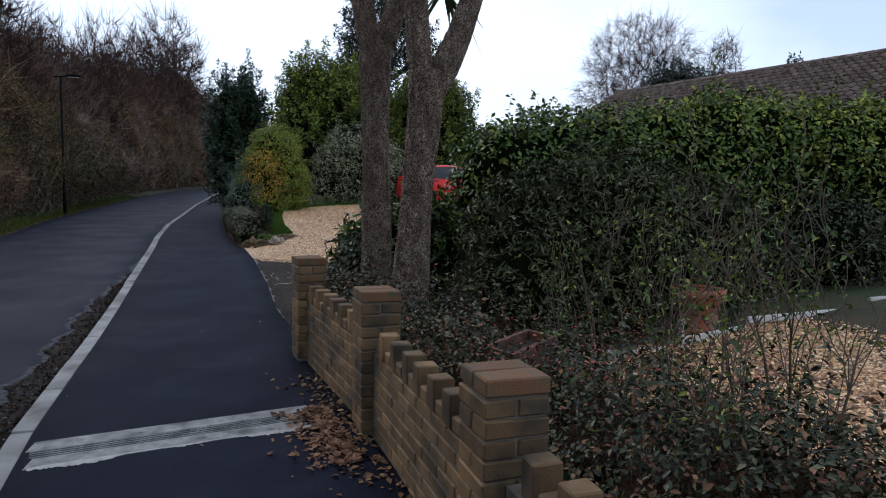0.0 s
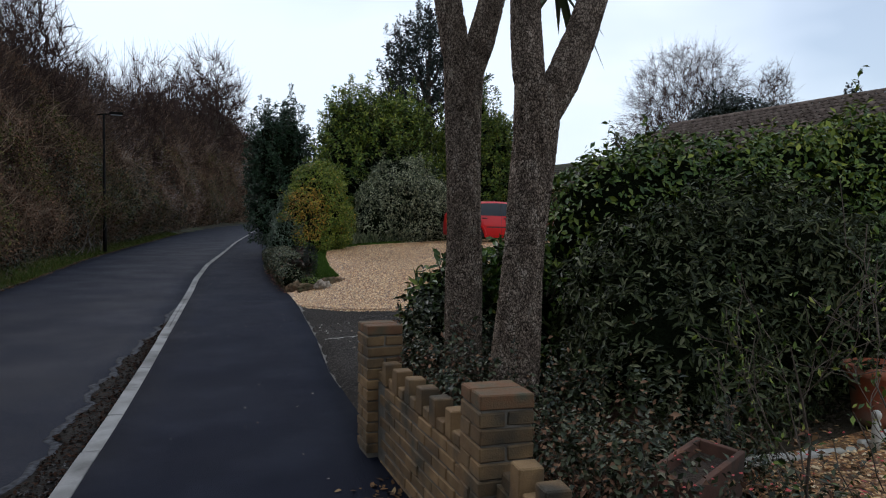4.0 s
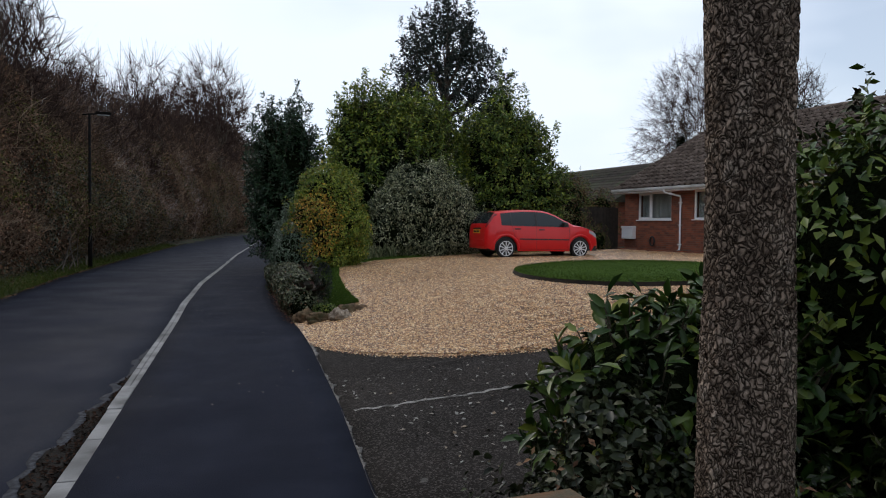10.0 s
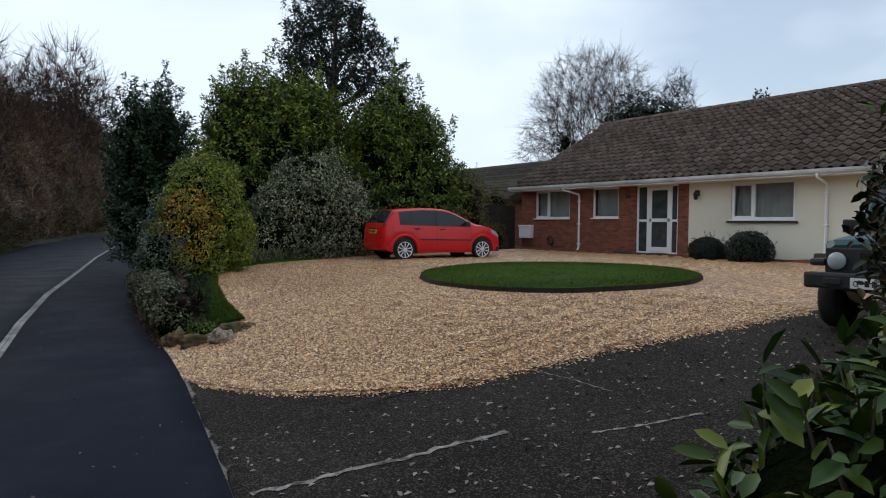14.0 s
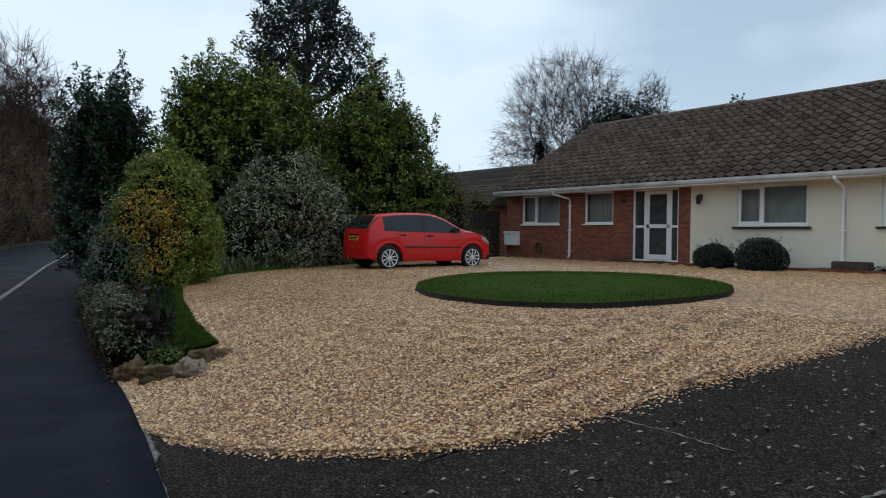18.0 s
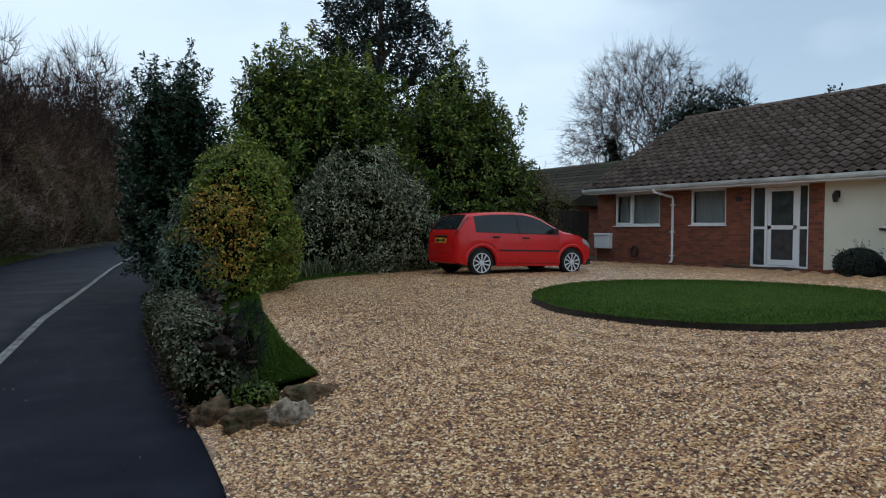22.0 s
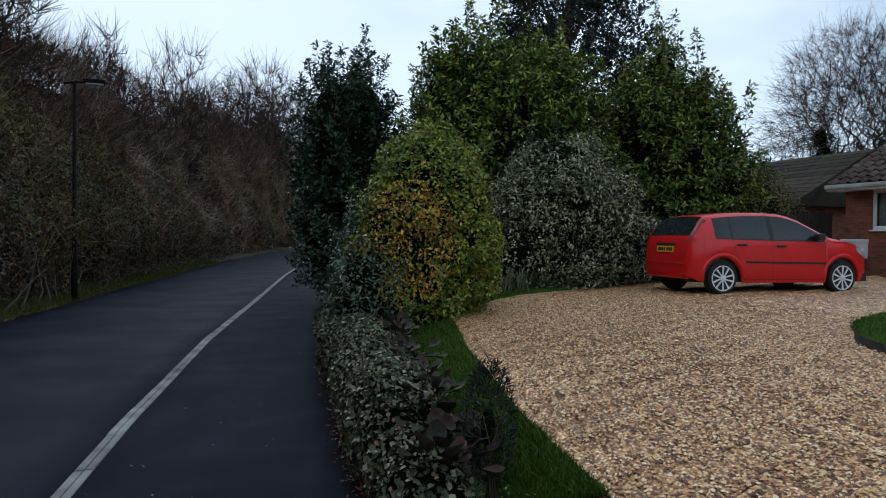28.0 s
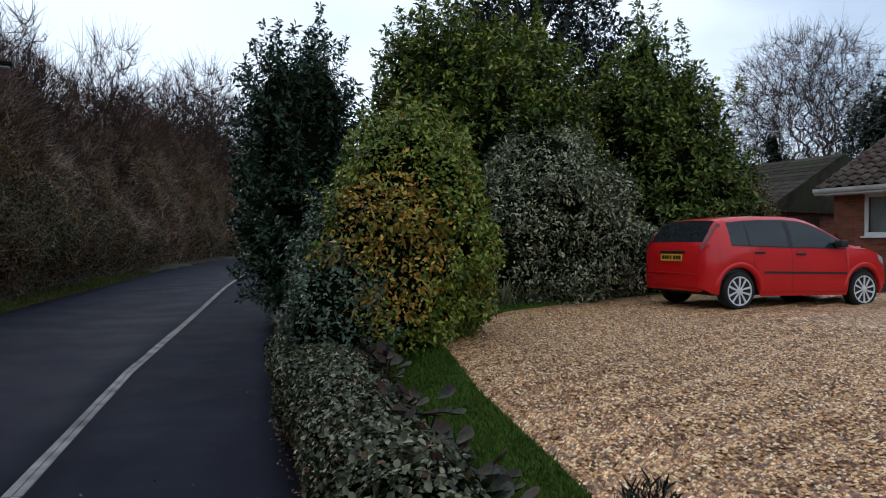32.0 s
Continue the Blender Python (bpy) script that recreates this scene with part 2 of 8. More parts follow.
col = blend(nt, 0.5, col, ramp(nt, tex(nt, "ShaderNodeTexNoise", 0.7, 5), [(0.35, (0.6, 0.55, 0.5)), (0.65, (1, 1, 1))]), "MULTIPLY")
col = blend(nt, 0.8, col, ramp(nt, tex(nt, "ShaderNodeTexNoise", 11, 8), [(0.38, (0.5, 0.43, 0.36)), (0.5, (1.25, 1.25, 1.25)), (0.62, (1.9, 1.9, 1.9))]), "MULTIPLY")
nt.links.new(col, b.inputs["Base Color"])
inv = nt.nodes.new("ShaderNodeMath")
inv.operation = "SUBTRACT"
inv.inputs[0].default_value = 1.0
nt.links.new(vor.outputs["Distance"], inv.inputs[1])
bump(nt, b, inv.outputs[0], 0.45, 0.015)
M_GRAVEL = m
m, nt, b = base_mat("shingle_stone", 0.45)
g = nt.nodes.new("ShaderNodeNewGeometry")
col = ramp(nt, g.outputs["Random Per Island"], [(0.0, (0.045, 0.02, 0.01)), (0.28, (0.20, 0.075, 0.028)), (0.54, (0.49, 0.25, 0.09)), (0.78, (0.68, 0.42, 0.19)), (1.0, (0.88, 0.69, 0.43))])
nt.links.new(col, b.inputs["Base Color"])
M_STONE = m

# brickwork of the house
m, nt, b = base_mat("red_brickwork", 0.85)
g = nt.nodes.new("ShaderNodeNewGeometry")
sx = nt.nodes.new("ShaderNodeSeparateXYZ")
cx = nt.nodes.new("ShaderNodeCombineXYZ")
addxy = nt.nodes.new("ShaderNodeMath")
nt.links.new(g.outputs["Position"], sx.inputs[0])
nt.links.new(sx.outputs[0], addxy.inputs[0])
nt.links.new(sx.outputs[1], addxy.inputs[1])
nt.links.new(addxy.outputs[0], cx.inputs[0])
nt.links.new(sx.outputs[2], cx.inputs[1])
bt = nt.nodes.new("ShaderNodeTexBrick")
nt.links.new(cx.outputs[0], bt.inputs["Vector"])
bt.inputs["Color1"].default_value, bt.inputs["Color2"].default_value = (0.27, 0.078, 0.036, 1), (0.12, 0.038, 0.024, 1)
bt.inputs["Mortar"].default_value = (0.16, 0.11, 0.08, 1)
for key, v in (("Scale", 1.0), ("Mortar Size", 0.006), ("Brick Width", 0.225), ("Row Height", 0.075), ("Bias", -0.1)):
    bt.inputs[key].default_value = v
col = blend(nt, 0.4, bt.outputs[0], ramp(nt, tex(nt, "ShaderNodeTexNoise", 4, 5), [(0.3, (0.55, 0.5, 0.5)), (0.7, (1.1, 1.05, 1.0))]), "MULTIPLY")
nt.links.new(col, b.inputs["Base Color"])
inv = nt.nodes.new("ShaderNodeMath")
inv.operation = "SUBTRACT"
inv.inputs[0].default_value = 1.0
nt.links.new(bt.outputs["Fac"], inv.inputs[1])
bump(nt, b, inv.outputs[0], 0.8, 0.006)
M_HOUSE = m

L_LAUREL = leaf_mat("laurel_leaf", [(0.1, (0.012, 0.030, 0.006)), (0.5, (0.032, 0.066, 0.011)), (0.8, (0.075, 0.112, 0.017)), (1.0, (0.19, 0.18, 0.026))], 0.35)
L_PRIVET = leaf_mat("hedge_leaf", [(0.1, (0.02357, 0.05432, 0.009225)), (0.5, (0.05842, 0.09938, 0.01333)), (0.8, (0.1168, 0.1517, 0.01845)), (1.0, (0.2624, 0.2121, 0.03075))], 0.4)
L_RHODO = leaf_mat("grey_green_leaf", [(0.1, (0.0325, 0.0572, 0.0325)), (0.6, (0.0728, 0.1053, 0.065)), (1.0, (0.1625, 0.195, 0.13))], 0.4)
L_HOLLY = leaf_mat("holly_leaf", [(0.1, (0.01, 0.02625, 0.0125)), (0.6, (0.0225, 0.04875, 0.02125)), (1.0, (0.0575, 0.09, 0.04125))], 0.35)
L_GREEN = leaf_mat("green_leaf", [(0.1, (0.0174, 0.037, 0.00653)), (0.45, (0.0544, 0.0957, 0.0131)), (0.75, (0.131, 0.169, 0.0239)), (1.0, (0.283, 0.272, 0.049))], 0.45, 0.4)
L_OAK = leaf_mat("dark_oak_leaf", [(0.1, (0.009, 0.014, 0.011)), (0.6, (0.018, 0.026, 0.019)), (1.0, (0.033, 0.044, 0.031))], 0.5)
L_LIME = leaf_mat("lime_green_leaf", [(0.1, (0.0345, 0.069, 0.00805)), (0.4, (0.1035, 0.1552, 0.0161)), (0.75, (0.23, 0.2587, 0.03105)), (1.0, (0.345, 0.345, 0.0575))], 0.45, 0.4)
L_GOLD = leaf_mat("golden_leaf", [(0.1, (0.07, 0.055, 0.012)), (0.4, (0.24, 0.125, 0.02)), (0.7, (0.50, 0.26, 0.035)), (1.0, (0.66, 0.42, 0.07))], 0.55, 0.4)
L_VARI = leaf_mat("variegated_leaf", [(0.1, (0.0144, 0.0228, 0.0108)), (0.44, (0.0396, 0.0552, 0.0264)), (0.52, (0.168, 0.186, 0.096)), (0.76, (0.36, 0.36, 0.21)), (1.0, (0.696, 0.66, 0.456))], 0.45, 0.35)
L_IVY = leaf_mat("low_shrub_leaf", [(0.1, (0.014, 0.018, 0.007)), (0.45, (0.042, 0.052, 0.022)), (0.75, (0.105, 0.115, 0.058)), (0.93, (0.24, 0.23, 0.14)), (1.0, (0.14, 0.05, 0.035))], 0.45, 0.3)
L_BROWN = leaf_mat("dead_leaf", [(0.1, (0.05, 0.028, 0.014)), (0.5, (0.11, 0.06, 0.026)), (0.85, (0.2, 0.11, 0.045)), (1.0, (0.26, 0.18, 0.09))], 0.8, 0.2)
L_BRAMBLE = leaf_mat("bramble_leaf", [(0.1, (0.048, 0.0264, 0.0168)), (0.45, (0.144, 0.0768, 0.048)), (0.75, (0.252, 0.1416, 0.084)), (1.0, (0.204, 0.156, 0.06))], 0.85, 0.8, 0.05, 0.6)
L_TWIG = leaf_mat("bare_twig", [(0.1, (0.027, 0.0165, 0.0135)), (0.6, (0.057, 0.036, 0.0285)), (1.0, (0.105, 0.069, 0.057))], 0.9, 0.4, 0.05)
L_SMALL = leaf_mat("small_dark_leaf", [(0.1, (0.008, 0.012, 0.005)), (0.5, (0.025, 0.034, 0.013)), (0.8, (0.058, 0.068, 0.03)), (1.0, (0.19, 0.17, 0.11))], 0.4, 0.3)
L_BRUSH = leaf_mat("winter_brush", [(0.1, (0.035, 0.025, 0.016)), (0.3, (0.095, 0.066, 0.042)), (0.55, (0.185, 0.126, 0.084)), (0.8, (0.29, 0.205, 0.145)), (1.0, (0.42, 0.34, 0.27))], 0.95, 0.8, 0.03, 0.5)
L_PALETWIG = leaf_mat("pale_dead_twig", [(0.1, (0.12, 0.09, 0.08)), (0.6, (0.30, 0.24, 0.22)), (1.0, (0.42, 0.36, 0.34))], 0.9, 0.3, 0.05)
L_WHORL = leaf_mat("dull_narrow_leaf", [(0.1, (0.011, 0.015, 0.005)), (0.5, (0.032, 0.042, 0.014)), (0.8, (0.075, 0.085, 0.034)), (1.0, (0.17, 0.165, 0.09))], 0.45, 0.3, 0.12)
L_GUTTER = leaf_mat("wet_rotting_leaf", [(0.1, (0.006, 0.004, 0.003)), (0.5, (0.022, 0.012, 0.008)), (0.93, (0.045, 0.024, 0.016)), (1.0, (0.20, 0.16, 0.13))], 0.95, 0.3, 0.03)
L_YOUNG = leaf_mat("young_laurel_leaf", [(0.1, (0.05, 0.085, 0.012)), (0.6, (0.12, 0.155, 0.022)), (1.0, (0.24, 0.23, 0.045))], 0.3, 0.3)
L_BRONZE = leaf_mat("bronze_leaf", [(0.1, (0.03, 0.018, 0.010)), (0.6, (0.085, 0.05, 0.024)), (1.0, (0.15, 0.10, 0.05))], 0.45, 0.3)
L_OLIVE = leaf_mat("olive_leaf", [(0.1, (0.03, 0.036, 0.010)), (0.6, (0.085, 0.09, 0.02)), (1.0, (0.20, 0.16, 0.035))], 0.7, 0.3, 0.1)
L_STRAP = leaf_mat("strap_leaf", [(0.1, (0.05, 0.07, 0.03)), (0.6, (0.13, 0.15, 0.07)), (1.0, (0.32, 0.30, 0.18))], 0.5, 0.2)


# ---- helpers for meshes ----
def mesh_of(name, verts, faces, mats, smooth=False, index=None):
    me = bpy.data.meshes.new(name)
    me.from_pydata([tuple(v) for v in verts], [], [tuple(f) for f in faces])
    for mt in (mats if isinstance(mats, (list, tuple)) else [mats]):
        me.materials.append(mt)
    if index is not None:
        me.polygons.foreach_set("material_index", index)
    if smooth:
        me.polygons.foreach_set("use_smooth", [True] * len(me.polygons))
    me.update()
    return me


def fast_mesh(name, verts, faces, mat, smooth=False):
    """A mesh from arrays: verts (n, 3), faces (m, k)."""
    me = bpy.data.meshes.new(name)
    v, f = np.asarray(verts, np.float32), np.asarray(faces, np.int32)
    me.vertices.add(len(v))
    me.vertices.foreach_set("co", v.ravel())
    me.loops.add(f.size)
    me.loops.foreach_set("vertex_index", f.ravel())
    me.polygons.add(len(f))
    me.polygons.foreach_set("loop_start", np.arange(len(f), dtype=np.int32) * f.shape[1])
    me.materials.append(mat)
    if smooth:
        me.polygons.foreach_set("use_smooth", np.ones(len(f), bool))
    me.update(calc_edges=True)
    return me


def put(name, me, parent=None, label="", m=None):
    ob = new(name, me)
    if parent:
        ob.parent = parent
    if m is not None:
        ob.matrix_basis = m
    return tagged(ob, label) if label else ob


def part(name, bm, material, parent, label="", smooth=False):
    me = bpy.data.meshes.new(name)
    bm.to_mesh(me)
    bm.free()
    me.materials.append(material)
    if smooth:
        me.polygons.foreach_set("use_smooth", [True] * len(me.polygons))
    return put(name, me, parent, label)


def box_bm(x0, y0, z0, x1, y1, z1, bevel=0.0, bm=None):
    bm = bm or bmesh.new()
    r = bmesh.ops.create_cube(bm, size=1, matrix=Matrix.LocRotScale(((x0 + x1) / 2, (y0 + y1) / 2, (z0 + z1) / 2), None, (abs(x1 - x0), abs(y1 - y0), abs(z1 - z0))))
    if bevel:
        es = {e for v in r["verts"] for e in v.link_edges}
        bmesh.ops.bevel(bm, geom=list(es), offset=bevel, segments=2, affect="EDGES", profile=0.6)
    return bm


def tube(points, radii, sides=8, closed=True):
    """Verts and quads of a tube along points."""
    pts = [Vector(p) for p in points]
    vs, fs = [], []
    for i, p in enumerate(pts):
        d = (pts[min(i + 1, len(pts) - 1)] - pts[max(i - 1, 0)]).normalized()
        a = d.cross(Vector((0.31, 0.95, 0.1))).normalized()
        c = d.cross(a)
        r = radii[i] if hasattr(radii, "__len__") else radii
        for k in range(sides):
            t = 2 * math.pi * k / sides
            vs.append(p + (a * math.cos(t) + c * math.sin(t)) * r)
    for i in range(len(pts) - 1):
        for k in range(sides):
            k2 = (k + 1) % sides
            fs.append((i * sides + k, i * sides + k2, (i + 1) * sides + k2, (i + 1) * sides + k))
    if closed:
        fs.append(tuple(range(sides))[::-1])
        fs.append(tuple(range((len(pts) - 1) * sides, len(pts) * sides)))
    return vs, fs


def thing(name, label, category, at=(0, 0, 0), group="", kind=""):
    ob = new(name)
    ob.location = at
    ob.empty_display_size = 0.1
    return tagged(ob, label, category, group, kind)


# ---- lie of the land ----
US = (-50, 0, 1.3, 3, 5, 7, 15, 40)
VS = (-60, 0, 3, 5, 8, 11, 14, 90)
LAND = ((0, 0, 0.10, 0.27, 0.45, 0.58, 0.80, 1.0), (0, 0, 0.10, 0.27, 0.45, 0.58, 0.80, 1.0),
        (0, 0, 0.12, 0.33, 0.48, 0.60, 0.82, 1.0), (0, 0, 0.28, 0.43, 0.53, 0.63, 0.82, 1.0),
        (0, 0.05, 0.46, 0.55, 0.60, 0.67, 0.82, 1.0), (0, 0.05, 0.52, 0.57, 0.64, 0.70, 0.82, 1.0),
        (0, 0.05, 0.54, 0.59, 0.66, 0.71, 0.82, 1.0), (0, 0.05, 0.54, 0.59, 0.66, 0.71, 0.82, 1.0))
KERB_Y = (-30, -8, 4.07, 6.83, 8.21, 12.4, 15.85, 18.7, 23.66, 25.3, 31.0, 42, 54.5, 60, 100, 140, 400)
KERB_X = (-4.6, -2.6, -1.215, -0.77, -0.565, 0.03, 0.52, 0.89, 1.66, 1.98, 3.08, 5.15, 7.75, 8.8, 17.5, 29.5, 120)
EDGE_Y = (-30, -8, 2.3, 7.6, 9.6, 12.7, 14.5, 17.0, 19.2, 23.2, 35, 59, 100, 140, 400)
EDGE_X = (-3.4, -1.0, 0.52, 1.16, 1.53, 2.02, 2.24, 2.47, 2.76, 3.35, 5.6, 10.0, 19.2, 31.3, 122)
LEFT_Y = (-30, -8, 8, 21, 27.4, 36.2, 64, 105, 140, 400)
LEFT_X = (-8.4, -6.1, -4.3, -2.8, -2.15, -0.8, 3.8, 12.4, 23.2, 113)


def kerb_x(y):
    return np.interp(y, KERB_Y, KERB_X)


def edge_x(y):
    return np.interp(y, EDGE_Y, EDGE_X)


def left_x(y):
    return np.interp(y, LEFT_Y, LEFT_X)


def land(x, y):
    """Height of the ground, for arrays."""
    x, y = np.asarray(x, float), np.asarray(y, float)
    u, v = (x - 1.48) * 0.988 - (y - 9.36) * 0.156, (x - 1.48) * 0.156 + (y - 9.36) * 0.988
    u = np.where(y > 30, x - edge_x(y), u)
    rows = np.stack([np.interp(u, US, r) for r in LAND])
    iv = np.clip(np.searchsorted(VS, v) - 1, 0, len(VS) - 2)
    va, vb = np.array(VS, float)[iv], np.array(VS, float)[iv + 1]
    k = np.clip((v - va) / (vb - va), 0, 1)
    flat = rows.reshape(len(VS), -1)
    n = np.arange(flat.shape[1])
    z = flat[iv.ravel(), n] * (1 - k.ravel()) + flat[iv.ravel() + 1, n] * k.ravel()
    w = left_x(y) - x
    bank = np.where(w > 0, np.clip(w - 0.2, 0, 7) * 0.28, 0)
    return np.where(w > 0, bank, z.reshape(x.shape))


def land1(x, y):
    return float(land(np.array([x]), np.array([y]))[0])


def sheet(name, xs, ys, z_of, mat):
    X, Y = np.meshgrid(xs, ys)
    V = np.stack([X, Y, z_of(X, Y)], -1).reshape(-1, 3)
    nx = len(xs)
    i = (np.arange(len(ys) - 1)[:, None] * nx + np.arange(nx - 1)[None]).ravel()
    return fast_mesh(name, V, np.stack([i, i + 1, i + nx + 1, i + nx], 1), mat, True)


def ribbon(name, ys, x0, x1, z, cols, mat, depth=0.1):
    """A strip of ground between two lines in plan, with sides."""
    ys = np.asarray(ys, float)
    a, c = x0(ys), x1(ys)
    V, F = [], []
    for j in range(cols + 1):
        k = j / cols
        xx = a * (1 - k) + c * k
        V.append(np.stack([xx, ys, z(xx, ys)], -1))
    low = [np.stack([a, ys, z(a, ys) - depth], -1), np.stack([c, ys, z(c, ys) - depth], -1)]
    V = [low[0]] + V + [low[1]]
    n = len(ys)
    i = (np.arange(len(V) - 1)[:, None] * n + np.arange(n - 1)[None]).ravel()
    return fast_mesh(name, np.concatenate(V), np.stack([i, i + n, i + n + 1, i + 1], 1), mat)


def steps(*pieces):
    return np.unique(np.concatenate([np.arange(a, c, d) for a, c, d in pieces]))


FAR = steps((-30, 0, 1.5), (0, 30, 0.5), (30, 70, 2), (70, 180, 5), (180, 401, 20))
gx = np.concatenate([-np.geomspace(900, 12, 26), np.arange(-11.5, 22, 0.5), np.geomspace(22.5, 900, 26)])
gy = np.concatenate([-np.geomspace(600, 6, 20), np.arange(-5.5, 36, 0.5), np.geomspace(37, 1500, 34)])
tagged(put("ground", sheet("ground", gx, gy, lambda X, Y: land(X, Y) - 0.10 + 0.03 * np.sin(X * 1.7) * np.sin(Y * 1.3) * (land(X, Y) > 0.3), M_BANK)),
       "dark earth under garden beds and leaf-strewn verge", "ground", kind="structure")
tagged(put("road", ribbon("road", FAR, left_x, lambda y: kerb_x(y) - 0.125, lambda x, y: np.full_like(x, -0.045) - 0.0 * y, 8, M_ROAD, 0.12)),
       "damp dark grey asphalt lane curving gently away", "road", kind="structure")
tagged(put("pavement", ribbon("pavement", FAR, kerb_x, edge_x, lambda x, y: np.zeros_like(x), 6, M_PATH, 0.12)),
       "smooth damp black asphalt pavement beside the lane", "pavement", kind="structure")
# ---- plants ----
def wobble(p, f, seed):
    """Slow waves in space, about -1 to 1."""
    s = np.array([seed * 1.7, seed * 0.9, seed * 2.3])
    q = p * f + s
    return (np.sin(q[:, 0] + 1.3 * np.sin(q[:, 1])) + np.sin(1.7 * q[:, 1] + 1.1 * np.sin(q[:, 2] * 1.2)) + np.sin(1.9 * q[:, 2] + q[:, 0])) / 3


def unit(a):
    return a / np.maximum(np.linalg.norm(a, axis=1, keepdims=True), 1e-6)


def leaf_mesh(name, pts, nrm, size, mat, rng, aspect=0.42, droop=0.25, rich=False, spread=0.7):
    """Folded leaves at pts, growing out along nrm."""
    n = len(pts)
    nrm = unit(nrm)
    t = rng.normal(0, 1, (n, 3))
    t = unit(t - nrm * np.sum(t * nrm, 1)[:, None])
    d = unit(t + nrm * rng.uniform(0.0, 0.5 + spread, (n, 1)) - np.array([0, 0, droop]))
    # blades turn their faces outwards and up
    up = unit(nrm + np.array([0, 0, 0.35])) + rng.normal(0, 0.38, (n, 3))
    up = unit(up - d * np.sum(up * d, 1)[:, None])
    side = np.cross(d, up)
    s = (np.asarray(size) * rng.uniform(0.6, 1.25, n))[:, None]
    w = s * aspect
    tip = pts + d * s - up * s * 0.12
    if rich:
        l1, l2 = pts + d * s * 0.28 + side * w * 0.42 + up * w * 0.16, pts + d * s * 0.68 + side * w * 0.40 + up * w * 0.10
        r1, r2 = pts + d * s * 0.28 - side * w * 0.42 + up * w * 0.16, pts + d * s * 0.68 - side * w * 0.40 + up * w * 0.10
        V = np.stack([pts, r1, r2, tip, l2, l1], 1).reshape(-1, 3)
        b = np.arange(n)[:, None] * 6
        F = np.concatenate([b + np.array([0, 1, 2, 3]), b + np.array([0, 3, 4, 5])], 1).reshape(-1, 4)
    else:
        l, r = pts + d * s * 0.5 + side * w * 0.5 + up * w * 0.15, pts + d * s * 0.5 - side * w * 0.5 + up * w * 0.15
        V = np.stack([pts, r, tip, l], 1).reshape(-1, 3)
        b = np.arange(n)[:, None] * 4
        F = np.concatenate([b + np.array([0, 1, 2]), b + np.array([0, 2, 3])], 1).reshape(-1, 3)
    return fast_mesh(name, V, F, mat)


def lobe_points(lobes, n, rng, seed, depth=0.3, rough=0.16, freq=2.2, low=None):
    """Points and outward ways near the outside of a union of ellipsoids."""
    L = np.array(lobes, float)
    area = (L[:, 3] * L[:, 4]) + (L[:, 3] * L[:, 5]) + (L[:, 4] * L[:, 5])
    pick = rng.choice(len(L), int(n * 1.7), p=area / area.sum())
    d = unit(rng.normal(0, 1, (len(pick), 3)))
    c, r = L[pick, :3], L[pick, 3:]
    p0 = c + d * r
    k = 1 + rough * wobble(p0, freq, seed) + 0.5 * rough * wobble(p0, freq * 3.1, seed + 3)
    k -= depth * rng.random(len(pick)) ** 2.2
    p = c + d * r * k[:, None]
    nr = unit(d / r)
    keep = np.ones(len(p), bool)
    for i in range(len(L)):
        q = np.sum(((p - L[i, :3]) / L[i, 3:]) ** 2, 1)
        keep &= (q > 0.55) | (pick == i)
    if low is not None:
        keep &= p[:, 2] > low + 0.02
    return p[keep][:n], nr[keep][:n]


def clump_lobes(lobes, rng, size, low, tall=1.0, gap=-9.0):
    """Small rounded sprays all over the outside of the lobes."""
    L, out = np.array(lobes, float), []
    for i, (x, y, z, rx, ry, rz) in enumerate(lobes):
        n = max(6, int(4 * math.pi * ((rx * ry) + (rx * rz) + (ry * rz)) / 3 / (size * size * 1.9)))
        k = np.arange(n) + 0.5
        hgt, ang = 1 - 2 * k / n, k * 2.39996 + rng.uniform(0, 6.28)
        rad = np.sqrt(1 - hgt ** 2)
        d = unit(np.stack([rad * np.cos(ang), rad * np.sin(ang), hgt], -1) + rng.normal(0, 0.35 * size / max(rx, ry, rz), (n, 3)))
        p = L[i, :3] + d * L[i, 3:] * rng.uniform(0.84, 1.0, (n, 1))
        for q in p:
            inside = np.sum(((q - L[:, :3]) / L[:, 3:]) ** 2, 1)
            inside[i] = 9
            if inside.min() > 0.6 and q[2] > low and wobble(q[None], 0.9 / size ** 0.5, i)[0] > gap:
                r = size * rng.uniform(0.6, 1.25)
                out.append((*q, r, r, r * rng.uniform(0.65, 0.95) * tall))
    return out


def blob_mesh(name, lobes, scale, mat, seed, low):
    """Dark lumpy bodies inside a plant's leaves, its inner shade put into their colour."""
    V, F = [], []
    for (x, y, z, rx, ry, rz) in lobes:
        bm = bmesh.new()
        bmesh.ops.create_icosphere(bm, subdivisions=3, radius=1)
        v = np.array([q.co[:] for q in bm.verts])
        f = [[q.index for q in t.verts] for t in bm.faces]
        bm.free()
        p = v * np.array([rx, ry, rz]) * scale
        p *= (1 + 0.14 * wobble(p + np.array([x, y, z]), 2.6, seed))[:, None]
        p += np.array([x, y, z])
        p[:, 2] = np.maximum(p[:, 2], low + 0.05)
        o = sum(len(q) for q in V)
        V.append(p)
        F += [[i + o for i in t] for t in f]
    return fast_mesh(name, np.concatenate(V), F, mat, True)


